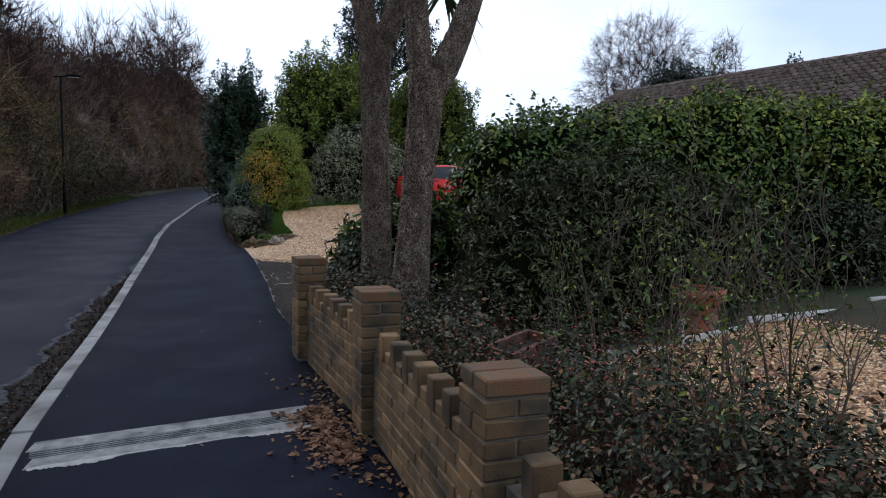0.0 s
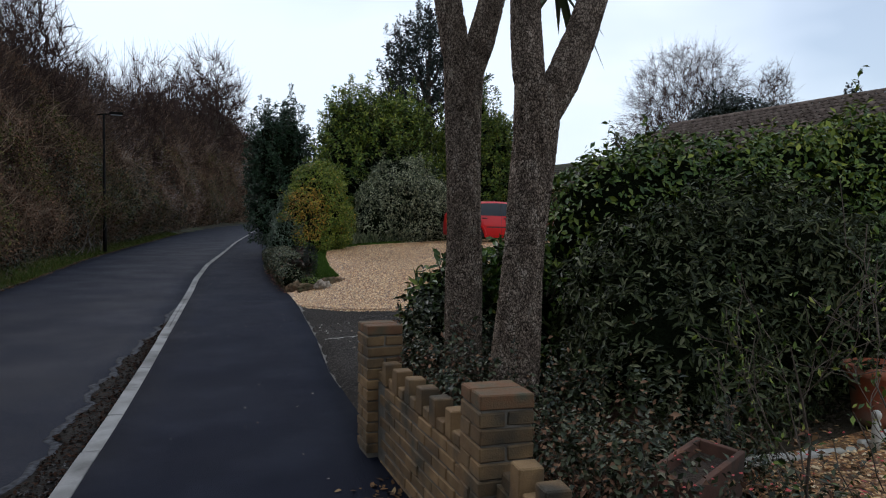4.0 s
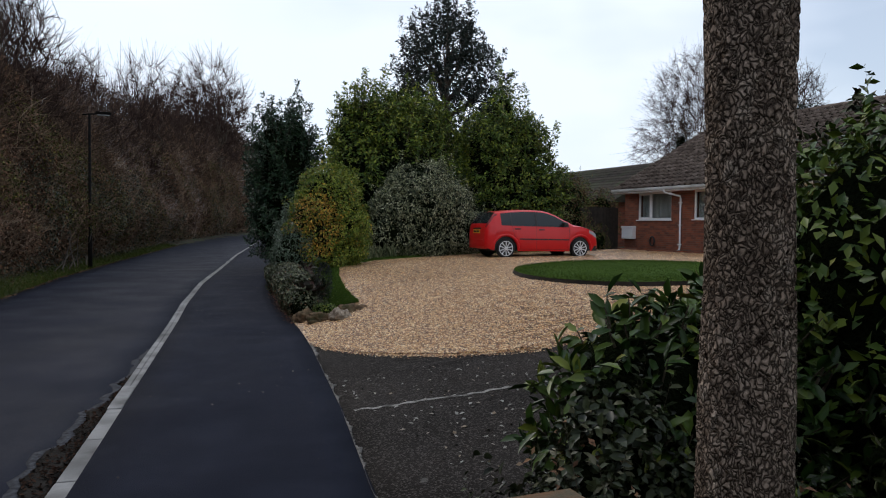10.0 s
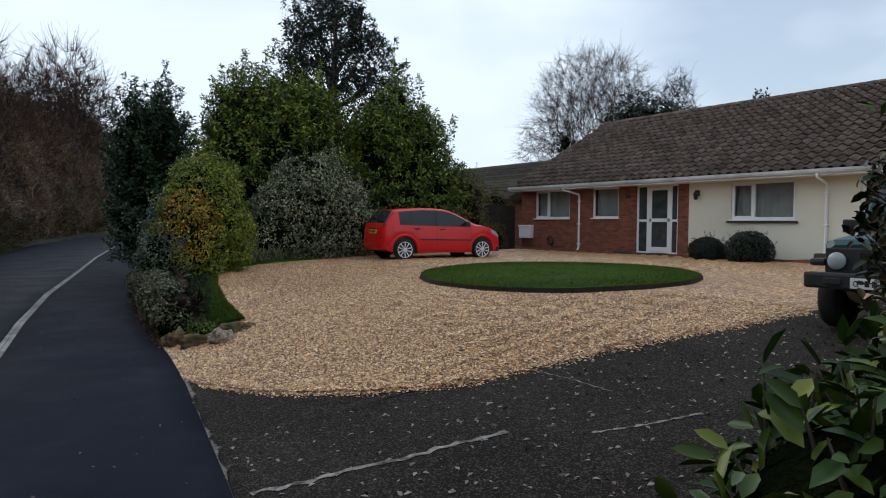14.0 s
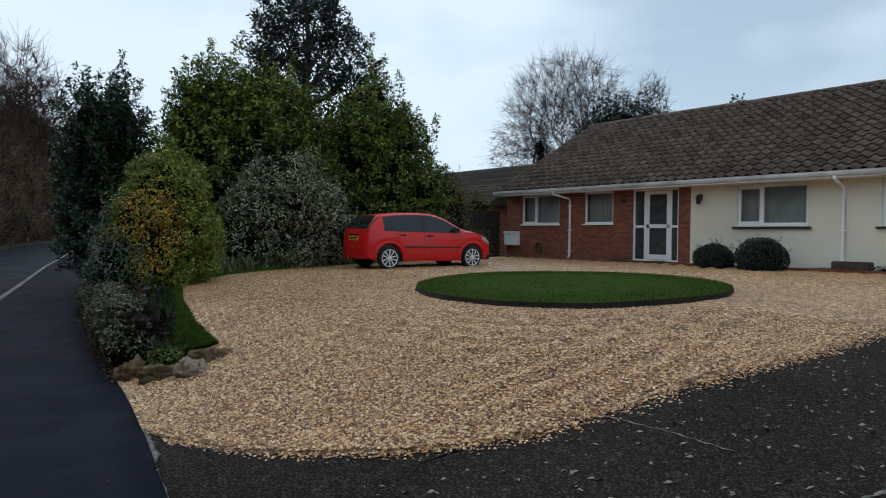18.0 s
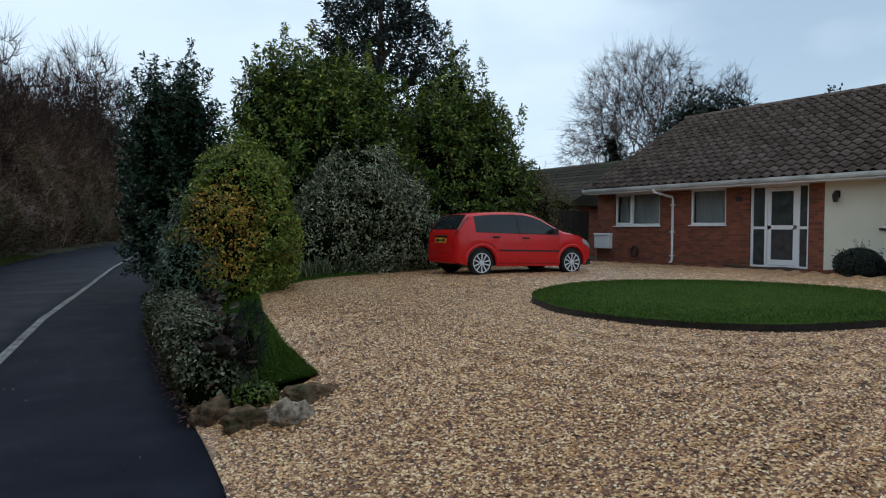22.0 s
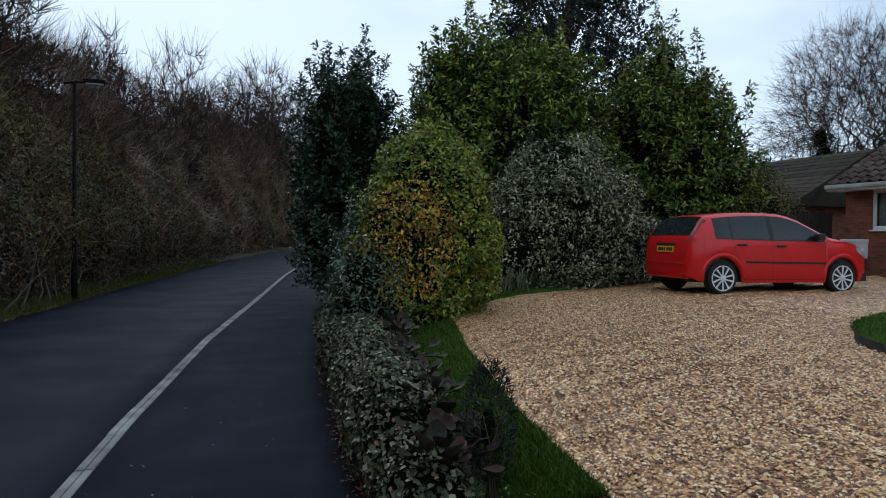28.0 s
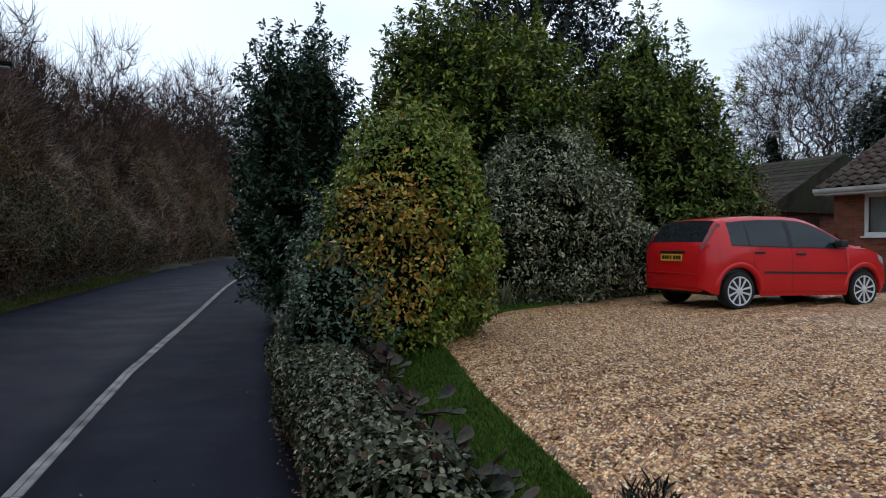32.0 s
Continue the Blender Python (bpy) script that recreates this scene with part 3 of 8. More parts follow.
def stem_parts(parent, inv, lobes, rng, low, count, r):
    for _ in range(count):
        x, y, z, rx, ry, rz = lobes[rng.integers(len(lobes))]
        bx, by = x + rng.uniform(-0.3, 0.3) * rx, y + rng.uniform(-0.3, 0.3) * ry
        tx, ty, tz = x + rng.uniform(-0.6, 0.6) * rx, y + rng.uniform(-0.6, 0.6) * ry, z + rng.uniform(0, 0.5) * rz
        vs, fs = tube([(bx, by, low - 0.1), (bx * 0.6 + tx * 0.4, by * 0.6 + ty * 0.4, low + (tz - low) * 0.5), (tx, ty, tz)], [r, r * 0.7, r * 0.2], 6)
        put("stem", mesh_of("stem", vs, fs, M_WOODY, True), parent, m=inv)


def shrub(name, label, category, lobes, n, size, mat, seed, low, aspect=0.45, rich=False, shoots=0, depth=0.3, rough=0.16,
          core=0.8, second=None, droop=0.2, shoot_len=1.0, tall=1.0, gap=-9.0, thin=None, lump=0.0, spread=0.7, stem_r=0.03, inner=None, group="", clump=0.0):
    rng = np.random.default_rng(seed)
    base = thing(name, label, category, (lobes[0][0], lobes[0][1], low), group)
    inv = Matrix.Translation((-lobes[0][0], -lobes[0][1], -low))
    full = lobes
    if lump:
        small = [(x, y, z, max(0.3 * rx, rx - lump * 0.85), max(0.3 * ry, ry - lump * 0.85), max(0.3 * rz, rz - lump * 0.8)) for x, y, z, rx, ry, rz in lobes]
        lobes = clump_lobes(small, rng, lump, low, 1.15) + small
    if clump:
        p, nr = lobe_points(clump_lobes(lobes, rng, clump, low, tall, gap), n, rng, seed, 0.45, rough, low=low)
        L0 = np.array(lobes, float)
        near = np.argmin(np.stack([np.sum(((p - q[:3]) / q[3:]) ** 2, 1) for q in L0]), 0)
        nr = unit(nr * 0.6 + unit((p - L0[near, :3]) / L0[near, 3:]) * 0.6 + np.array([0, 0, 0.15]))
    else:
        p, nr = lobe_points(lobes, n, rng, seed, depth, rough, low=low)
    if thin:
        keep = thin(p, rng)
        p, nr = p[keep], nr[keep]
    twigs, extra, ways = [], [], []
    if shoots:
        up = np.where((nr[:, 2] > 0.15))[0]
        for i in rng.choice(up, min(shoots, len(up)), replace=False):
            way = unit((nr[i] + np.array([0, 0, 0.9]) + rng.normal(0, 0.25, 3))[None])[0]
            ln = rng.uniform(0.15, 0.5) * (1 + size * 2) * shoot_len
            twigs.append((p[i] - way * 0.2, p[i] + way * ln))
            k = int(ln / (size * 0.3)) + 3
            extra.append(p[i] + way * np.linspace(-0.1, ln, k)[:, None])
            ways.append(np.tile(way, (k, 1)) + rng.normal(0, 0.35, (k, 3)))
        p, nr = np.concatenate([p] + extra), np.concatenate([nr] + ways)
    if second:
        mat2, cut = second
        sel = cut(p, rng)
        put("pale_foliage", leaf_mesh("pale_foliage", p[sel], nr[sel], size, mat2, rng, aspect, droop, rich, spread), base, m=inv)
        p, nr = p[~sel], nr[~sel]
    put("foliage", leaf_mesh("foliage", p, nr, size, mat, rng, aspect, droop, rich, spread), base, m=inv)
    if twigs:
        A, B = np.array([t[0] for t in twigs]), np.array([t[1] for t in twigs])
        w = 0.0025 + size * 0.02
        sx, sy = np.array([w, 0, 0]), np.array([0, w, 0])
        V = np.stack([A - sx, A + sx, B, A - sy, A + sy, B], 1).reshape(-1, 3)
        tagged(put("shootwork", fast_mesh("shootwork", V, np.arange(len(V)).reshape(-1, 3), M_WOODY), base, m=inv), kind="stuff")
    lobes = full
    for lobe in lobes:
        put("inner_growth", blob_mesh("inner_growth", [lobe], core, inner or M_CORESHADE, seed, low), base, m=inv)
    stem_parts(base, inv, lobes, rng, low, 4, stem_r)
    return base


def rods(A, B, ra, rb, sides):
    """Many straight tapering rods at once: verts and quads."""
    d = unit(B - A)
    a = unit(np.cross(d, np.array([0.31, 0.95, 0.1])))
    c = np.cross(d, a)
    q = np.arange(sides) * 2 * math.pi / sides
    ring = a[:, None] * np.cos(q)[None, :, None] + c[:, None] * np.sin(q)[None, :, None]
    V = np.concatenate([A[:, None] + ring * ra[:, None, None], B[:, None] + ring * rb[:, None, None]], 1).reshape(-1, 3)
    k = np.arange(sides)
    f = np.stack([k, (k + 1) % sides, (k + 1) % sides + sides, k + sides], -1)
    return V, (np.arange(len(A))[:, None, None] * 2 * sides + f[None]).reshape(-1, 4)


def spray_points(lobes, rng, seed, gap, length, radius, per, low, lift, ragged, sunk, spires):
    """Leafy twigs standing out of a crown: leaf places, their ways, how far along the twig, and the twigs' ends."""
    L, Q, AX, LN = np.array(lobes, float), [], [], []
    for i, (x, y, z, rx, ry, rz) in enumerate(lobes):
        n = max(8, int(4 * math.pi * (rx * ry + rx * rz + ry * rz) / 3 / (gap * gap)))
        k = np.arange(n) + 0.5
        h, ang = 1 - 2 * k / n, k * 2.39996 + rng.uniform(0, 6.28)
        d = unit(np.stack([np.sqrt(1 - h * h) * np.cos(ang), np.sqrt(1 - h * h) * np.sin(ang), h], -1) + rng.normal(0, 0.12, (n, 3)))
        q = L[i, :3] + d * L[i, 3:]
        s = 1 + ragged * (0.6 * wobble(q, 1.5, seed + i) + 0.4 * wobble(q, 4.1, seed + 5)) + rng.normal(0, 0.04, n)
        s -= (rng.random(n) < sunk) * rng.uniform(0.08, 0.34, n)
        q = L[i, :3] + d * L[i, 3:] * s[:, None]
        inside = np.stack([np.sum(((q - L[j, :3]) / L[j, 3:]) ** 2, 1) if j != i else np.full(n, 9.0) for j in range(len(L))]).min(0)
        keep = (inside > 0.7) & (q[:, 2] > low)
        nr = unit(d / L[i, 3:])
        Q.append(q[keep])
        AX.append(unit(nr + np.array([0, 0, lift]) + rng.normal(0, 0.28, (n, 3)))[keep])
        LN.append((length * rng.uniform(0.55, 1.35, n))[keep])
    Q, AX, LN = np.concatenate(Q), np.concatenate(AX), np.concatenate(LN)
    if spires:
        top = np.where(AX[:, 2] > 0.55)[0]
        pick = rng.choice(top, min(spires, len(top)), replace=False)
        AX[pick] = unit(AX[pick] * 0.35 + np.array([0, 0, 1.0]) + rng.normal(0, 0.12, (len(pick), 3)))
        LN[pick] *= rng.uniform(1.6, 2.6, len(pick))
        Q[pick] += AX[pick] * (LN[pick] * 0.25)[:, None]
    m = len(Q)
    cnt = np.maximum(6, (per * LN / length * rng.uniform(0.7, 1.2, m)).astype(int))
    w = np.repeat(np.arange(m), cnt)
    t = rng.random(len(w)) ** 0.85
    ax = AX[w]
    side = unit(np.cross(ax, rng.normal(0, 1, (len(w), 3))))
    off = radius * (1.05 - 0.8 * t) * np.sqrt(rng.random(len(w)))
    p = Q[w] + ax * ((t - 0.6) * LN[w])[:, None] + side * off[:, None]
    return p, unit(ax * 0.55 + side * 0.6 + np.array([0, 0, 0.35])), t, Q - AX * (0.75 * LN)[:, None], Q + AX * (0.35 * LN)[:, None]


def leafy_tree(name, label, category, lobes, leaf, mat, seed, low, gap=0.36, length=0.7, radius=0.2, per=46, lift=0.5, ragged=0.22, sunk=0.45,
               core=0.6, second=None, aspect=0.42, spires=0, trunk_r=0.14, limbs=10, reach=0.75, rich=False, inner=None):
    """An evergreen built of a trunk, limbs and leafy twigs of uneven length."""
    rng = np.random.default_rng(seed)
    x0, y0 = lobes[0][:2]
    base = thing(name, label, category, (x0, y0, low))
    inv = Matrix.Translation((-x0, -y0, -low))
    p, nr, t, A, B = spray_points(lobes, rng, seed, gap, length, radius, per, low + 0.05, lift, ragged, sunk, spires)
    if second:
        sel = second[1](p, t, rng)
        put("pale_foliage", leaf_mesh("pale_foliage", p[sel], nr[sel], leaf, second[0], rng, aspect, 0.1, rich, 0.9), base, m=inv)
        p, nr = p[~sel], nr[~sel]
    put("foliage", leaf_mesh("foliage", p, nr, leaf, mat, rng, aspect, 0.1, rich, 0.9), base, m=inv)
    V, F = rods(A, B, np.full(len(A), 0.006 + leaf * 0.03), np.full(len(A), 0.003), 3)
    tagged(put("twigwork", fast_mesh("twigwork", V, F, M_WOODY), base, m=inv), kind="stuff")
    top = max(z + 0.4 * rz for _, _, z, _, _, rz in lobes)
    hub = [(x0, y0, low - 0.15), (x0 + 0.04, y0, low + (top - low) * 0.35), (x0 - 0.05, y0 + 0.05, low + (top - low) * 0.7), (x0, y0, top)]
    vs, fs = tube(hub, [trunk_r, trunk_r * 0.8, trunk_r * 0.5, trunk_r * 0.15], 9)
    put("trunk", mesh_of("trunk", vs, fs, M_WOODY, True), base, m=inv)
    order = np.linspace(0, len(A) - 1, limbs).astype(int)
    for i in order:
        e = A[i] + (A[i] - np.array([x0, y0, A[i][2]])) * (reach - 0.75)
        z = low + (max(e[2] - 0.25 * math.hypot(e[0] - x0, e[1] - y0), low + 0.4) - low) * 0.85
        z = min(z, top - 0.2)
        mid = (x0 * 0.45 + e[0] * 0.55, y0 * 0.45 + e[1] * 0.55, z * 0.55 + e[2] * 0.45 - 0.1)
        vs, fs = tube([(x0, y0, z), mid, tuple(e)], [trunk_r * 0.4, trunk_r * 0.28, trunk_r * 0.08], 6)
        put("limb", mesh_of("limb", vs, fs, M_WOODY, True), base, m=inv)
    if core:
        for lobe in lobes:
            put("inner_growth", blob_mesh("inner_growth", [lobe], core, inner or M_CORESHADE, seed, low), base, m=inv)
    return base


def dome_tree_meshes(seed, crowns, count, fork, r0, thin, twig, droop=0.0):
    """Trunk mesh and twig mesh of a leafless tree whose branches fill rounded crowns."""
    rng = np.random.default_rng(seed)
    P = []
    for cx, cy, cz, rx, ry, rz in crowns:
        k = max(30, int(count * rx * ry * rz / sum(c[3] * c[4] * c[5] for c in crowns)))
        d = unit(rng.normal(0, 1, (k, 3))) * (rng.random((k, 1)) ** 0.42)
        P.append(np.array([cx, cy, cz]) + d * np.array([rx, ry, rz]))
    P = np.concatenate(P)
    P = P[P[:, 2] > fork * 0.9]
    trunk = [np.array([0.02 * math.sin(k), 0.02 * math.cos(k * 2), -0.3 + (fork + 0.3) * k / 5]) for k in range(6)]
    N, par = list(trunk), [-1, 0, 1, 2, 3, 4]
    P = P[np.argsort(np.linalg.norm(P - trunk[-1], axis=1))]
    buf = np.zeros((len(P) * 2 + 8, 3))
    buf[:6] = trunk
    dist = np.zeros(len(buf))
    n = 6
    for q in P:
        dd = np.linalg.norm(buf[4:n] - q, axis=1)
        j = int(np.argmin(dd + 0.18 * dist[4:n] + 0.5 * np.maximum(0, buf[4:n, 2] - q[2]))) + 4
        mid = (buf[j] + q) / 2 + rng.normal(0, 0.07, 3) * dd[j - 4] + np.array([0, 0, 0.06 * dd[j - 4]])
        buf[n], buf[n + 1] = mid, q
        dist[n], dist[n + 1] = dist[j] + dd[j - 4] * 0.5, dist[j] + dd[j - 4]
        par += [j, n]
        n += 2
    N, par = buf[:n], np.array(par)
    w = np.zeros(n)
    kids = np.bincount(par[1:], minlength=n)
    w[kids == 0] = 1.0
    for i in range(n - 1, 0, -1):
        w[par[i]] += w[i]
    rad = np.clip(r0 * np.sqrt(w / w[0]), thin, r0)
    i = np.arange(1, n)
    big = rad[i] > max(thin * 2.2, r0 * 0.16)
    Vb, Fb = rods(N[par[i[big]]], N[i[big]], np.minimum(rad[par[i[big]]], rad[i[big]] * 1.35), rad[i[big]], 6)
    sm = i[~big]
    V1, F1 = rods(N[par[sm]], N[sm], np.minimum(rad[par[sm]], rad[sm] * 1.3), rad[sm], 3)
    tips = np.repeat(np.concatenate([np.where(kids == 0)[0], sm[::2]]), 4)
    out = unit(N[tips] - np.array([0, 0, crowns[0][2] * 0.75]))
    e = N[tips] + (out * 0.6 + rng.normal(0, 0.55, (len(tips), 3)) + np.array([0, 0, 0.15 - droop])) * (twig * rng.uniform(0.4, 1.1, (len(tips), 1)))
    V2, F2 = rods(N[tips], e, np.full(len(tips), thin * 0.8), np.full(len(tips), thin * 0.3), 3)
    return fast_mesh("trunk", Vb, Fb, M_WOODY, True), fast_mesh("crown", np.concatenate([V1, V2]), np.concatenate([F1, F2 + len(V1)]), L_TWIG)


def grow(rng, p, d, length, r, level, out, levels, bend, kids):
    n = 4
    pts, dirs = [p], [d]
    for i in range(n):
        d = (d + Vector(rng.normal(0, bend, 3)) + Vector((0, 0, 0.11))).normalized()
        p = p + d * (length / n)
        pts.append(p)
        dirs.append(d)
    out.append((pts, [r * (1 - 0.18 * i) for i in range(n + 1)], level))
    if level >= levels:
        return
    for _ in range(kids[level]):
        i = int(rng.integers(1, n + 1))
        a = Vector(rng.normal(0, 1, 3)).cross(dirs[i]).normalized()
        nd = (dirs[i] * rng.uniform(0.7, 1.1) + a * rng.uniform(0.4, 0.8)).normalized()
        grow(rng, pts[i], nd, length * rng.uniform(0.5, 0.75), r * (1 - 0.18 * i) * 0.55, level + 1, out, levels, bend * 1.25, kids)


def bare_tree(label, meshes, m):
    t = thing("bare_tree", label, "tree")
    put("trunk", meshes[0], t)
    put("crown", meshes[1], t)
    t.matrix_basis = m
    return t


# tall clipped hedge between the front garden and the drive
def hedge_line(x):
    return 5.92 - 0.15 * (x - 1.6)


HX = np.arange(3.25, 15.4, 0.6)
hl = [(x, hedge_line(x) + 0.10 * math.sin(x * 2.1), 1.18 + min(0.34, (x - 3.2) * 0.12), 0.66, 0.66, 1.07 + 0.04 * math.sin(x * 3.7) + min(0.12, (x - 3.2) * 0.04)) for x in HX]
shrub("tall_hedge", "tall dense evergreen hedge with yellowish top beside the drive", "hedge", hl, 100000, 0.075, L_PRIVET, 11, 0.2,
      aspect=0.5, shoots=90, depth=0.25, rough=0.14, clump=0.17, core=0.84, second=(L_LIME, lambda p, r: r.random(len(p)) < np.clip((p[:, 2] - 1.85) * 1.5, 0.05, 0.75) * np.clip((p[:, 0] - 4.0) / 1.6, 0.08, 1)), thin=lambda p, r: r.random(len(p)) < np.clip((p[:, 2] - 0.5) * 0.8 + 0.35 * wobble(p, 1.3, 5), 0.12, 1))
# laurel at the hedge's street end
leafy_tree("laurel_bush", "glossy cherry laurel bush with large whorled leaves beside the drive", "shrub",
           [(1.86, 5.97, 0.68, 0.44, 0.42, 0.62), (2.4, 6.0, 0.72, 0.46, 0.46, 0.64), (2.95, 5.95, 0.78, 0.48, 0.48, 0.66), (3.4, 6.1, 0.96, 0.36, 0.38, 0.56)],
           0.105, L_LAUREL, 12, 0.05, gap=0.12, length=0.24, radius=0.06, per=12, lift=0.8, ragged=0.12, sunk=0.4, core=0.82, aspect=0.42, trunk_r=0.05, limbs=8, rich=True,
           second=(L_YOUNG, lambda p, t, r: r.random(len(p)) < np.clip((t - 0.55) * 0.7, 0, 0.3)))
leafy_tree("bronze_bush", "dark bronze-green bush rising behind the laurel", "shrub",
           [(3.6, 6.3, 1.45, 0.4, 0.4, 0.62), (4.05, 6.35, 1.6, 0.5, 0.5, 0.75), (3.2, 6.2, 1.0, 0.4, 0.4, 0.5)],
           0.075, L_SMALL, 18, 0.05, gap=0.15, length=0.3, radius=0.08, per=16, lift=0.6, ragged=0.2, sunk=0.4, core=0.78, aspect=0.5, trunk_r=0.04, limbs=6, rich=True,
           second=(L_BRONZE, lambda p, t, r: r.random(len(p)) < 0.25))
shrub("dark_edge_shrub", "small-leaved purplish-green shrub beside the end pier", "shrub",
      [(1.52, 5.75, 0.5, 0.24, 0.26, 0.52), (1.72, 5.55, 0.4, 0.26, 0.26, 0.4)], 5200, 0.05, L_SMALL, 19, 0.05, aspect=0.62, rich=True, shoots=60, shoot_len=0.5, clump=0.12, core=0.75)
# grey-green rhododendron-like shrub in the front garden
shrub("garden_shrub", "dark green evergreen shrub with small narrow leaves", "shrub",
      [(3.0, 4.6, 0.85, 0.8, 0.75, 0.85), (3.7, 4.5, 0.95, 0.9, 0.8, 0.95), (2.5, 4.1, 0.6, 0.6, 0.55, 0.6), (4.6, 4.5, 0.8, 0.8, 0.7, 0.85)],
      26000, 0.07, L_WHORL, 13, 0.1, aspect=0.3, rich=True, shoots=60, shoot_len=0.6, clump=0.2, core=0.74)
# low undergrowth behind the brick wall
shrub("wall_undergrowth", "tangled small-leaved cotoneaster growing behind the brick wall", "shrub",
      [(1.15 + 0.06 * math.sin(y * 5), y, 0.30, 0.38, 0.5, 0.32 + 0.1 * math.sin(y * 3)) for y in np.arange(-0.5, 5.6, 0.55)]
      + [(1.9, 3.3, 0.2, 0.6, 0.5, 0.28), (1.5, 1.9, 0.28, 0.45, 0.6, 0.36), (1.5, 1.0, 0.3, 0.45, 0.5, 0.38), (2.1, 4.0, 0.3, 0.55, 0.5, 0.36), (1.75, 5.4, 0.28, 0.4, 0.3, 0.34)],
      42000, 0.036, L_SMALL, 14, 0.0, aspect=0.55, shoots=500, shoot_len=0.7, clump=0.15, gap=-0.45, thin=lambda p, r: (p[:, 0] > 0.56 + 0.107 * (p[:, 1] - 1.3)) & ((np.hypot(p[:, 0] - 1.56, p[:, 1] - 2.9) > 0.24) | (p[:, 2] < 0.42)), core=0.5, inner=M_CORESHADEB, depth=0.5, rough=0.3,
      second=(L_BRAMBLE, lambda p, r: r.random(len(p)) < 0.16 + 0.2 * (wobble(p, 2.0, 3) > 0.3)))

for x, y, s in ((5.7, 4.55, 0.55), (6.9, 4.4, 0.7), (8.3, 4.2, 0.6), (9.6, 4.0, 0.7)):
    shrub("rounded_garden_shrub", "low rounded dark green shrub at the foot of the hedge", "shrub", [(x, y, 0.3 + s * 0.75, s, s * 0.9, s * 0.95), (x + s * 0.8, y + 0.1, 0.3 + s * 0.5, s * 0.7, s * 0.7, s * 0.7)],
          6000, 0.06, L_SMALL, int(x * 10), 0.2, shoots=40, clump=0.16, core=0.75, group="garden shrubs")
# shrubs and trees beyond the gravel
shrub("golden_privet_bush", "rounded clipped bush, lime green with a patch of golden yellow leaves", "shrub",
      [(4.68, 21.7, 1.75, 1.0, 1.0, 1.58), (4.25, 21.3, 1.35, 0.78, 0.78, 1.2), (4.9, 22.2, 1.5, 0.95, 0.95, 1.35)],
      60000, 0.068, L_LIME, 21, 0.35, aspect=0.5, shoots=50, depth=0.2, rough=0.1, clump=0.15, lump=0.3, core=0.78,
      second=(L_GOLD, lambda p, r: r.random(len(p)) < np.clip(1.3 - (((p[:, 0] - 3.95) / 0.75) ** 2 + ((p[:, 1] - 20.6) / 0.9) ** 2 + ((p[:, 2] - 1.75) / 1.0) ** 2), 0.05, 0.62)))
shrub("blue_green_shrub", "low dark bluish-green shrub at the pavement's edge", "shrub",
      [(3.62, 21.15, 0.8, 0.5, 0.65, 0.8), (3.85, 21.9, 1.3, 0.5, 0.7, 0.9)], 11000, 0.065, L_RHODO, 22, 0.1, shoots=60, clump=0.16, core=0.8)
leafy_tree("dark_holly_tree", "dark evergreen holly with upright leafy shoots beside the lane", "tree",
           [(4.9, 28.3, 2.9, 1.2, 1.3, 2.3), (4.45, 28.1, 4.1, 0.85, 1.0, 1.5), (5.2, 28.5, 4.3, 0.75, 0.9, 1.5), (4.35, 28.2, 1.6, 0.75, 0.9, 1.2), (5.2, 29.8, 2.7, 1.2, 1.3, 2.3)],
           0.13, L_HOLLY, 23, 0.3, gap=0.33, length=0.7, radius=0.2, per=52, lift=0.9, ragged=0.2, sunk=0.35, core=0.7, spires=34)
leafy_tree("broadleaf_evergreen", "big mid-green evergreen tree with a ragged many-peaked crown", "tree",
           [(8.3, 27.2, 3.4, 2.0, 1.7, 2.6), (7.1, 26.8, 3.2, 1.25, 1.3, 2.2), (9.7, 27.4, 3.8, 1.5, 1.4, 2.3), (7.7, 27.2, 5.1, 1.0, 1.2, 1.3), (9.0, 27.7, 5.2, 0.95, 1.0, 1.3), (7.0, 27.2, 4.8, 0.7, 0.8, 1.2), (10.1, 27.9, 5.0, 0.7, 0.8, 1.2)],
           0.14, L_GREEN, 24, 0.5, gap=0.34, length=0.75, radius=0.24, per=62, lift=0.5, ragged=0.18, sunk=0.35, core=0.7, spires=26, trunk_r=0.18,
           second=(L_LIME, lambda p, t, r: r.random(len(p)) < np.clip((t - 0.3) * 1.0 * (0.7 + 0.25 * (p[:, 2] - 3.0)), 0, 0.65)))
leafy_tree("spreading_evergreen", "spreading mid-green evergreen tree with a pointed top behind the car", "tree",
           [(12.9, 27.0, 3.0, 1.7, 1.5, 2.3), (12.4, 27.2, 4.3, 1.2, 1.3, 1.7), (13.5, 27.0, 4.5, 1.0, 1.2, 1.5), (13.2, 27.6, 5.9, 0.5, 0.6, 1.2), (14.2, 26.8, 2.9, 1.2, 1.2, 1.6), (14.1, 27.2, 4.9, 0.55, 0.7, 1.0)],
           0.14, L_GREEN, 25, 0.6, gap=0.34, length=0.75, radius=0.24, per=62, lift=0.4, ragged=0.18, sunk=0.35, core=0.7, spires=16, trunk_r=0.16,
           second=(L_LIME, lambda p, t, r: r.random(len(p)) < np.clip((t - 0.4) * 0.8 * (0.5 + 0.25 * (p[:, 2] - 3.0)), 0, 0.45)))
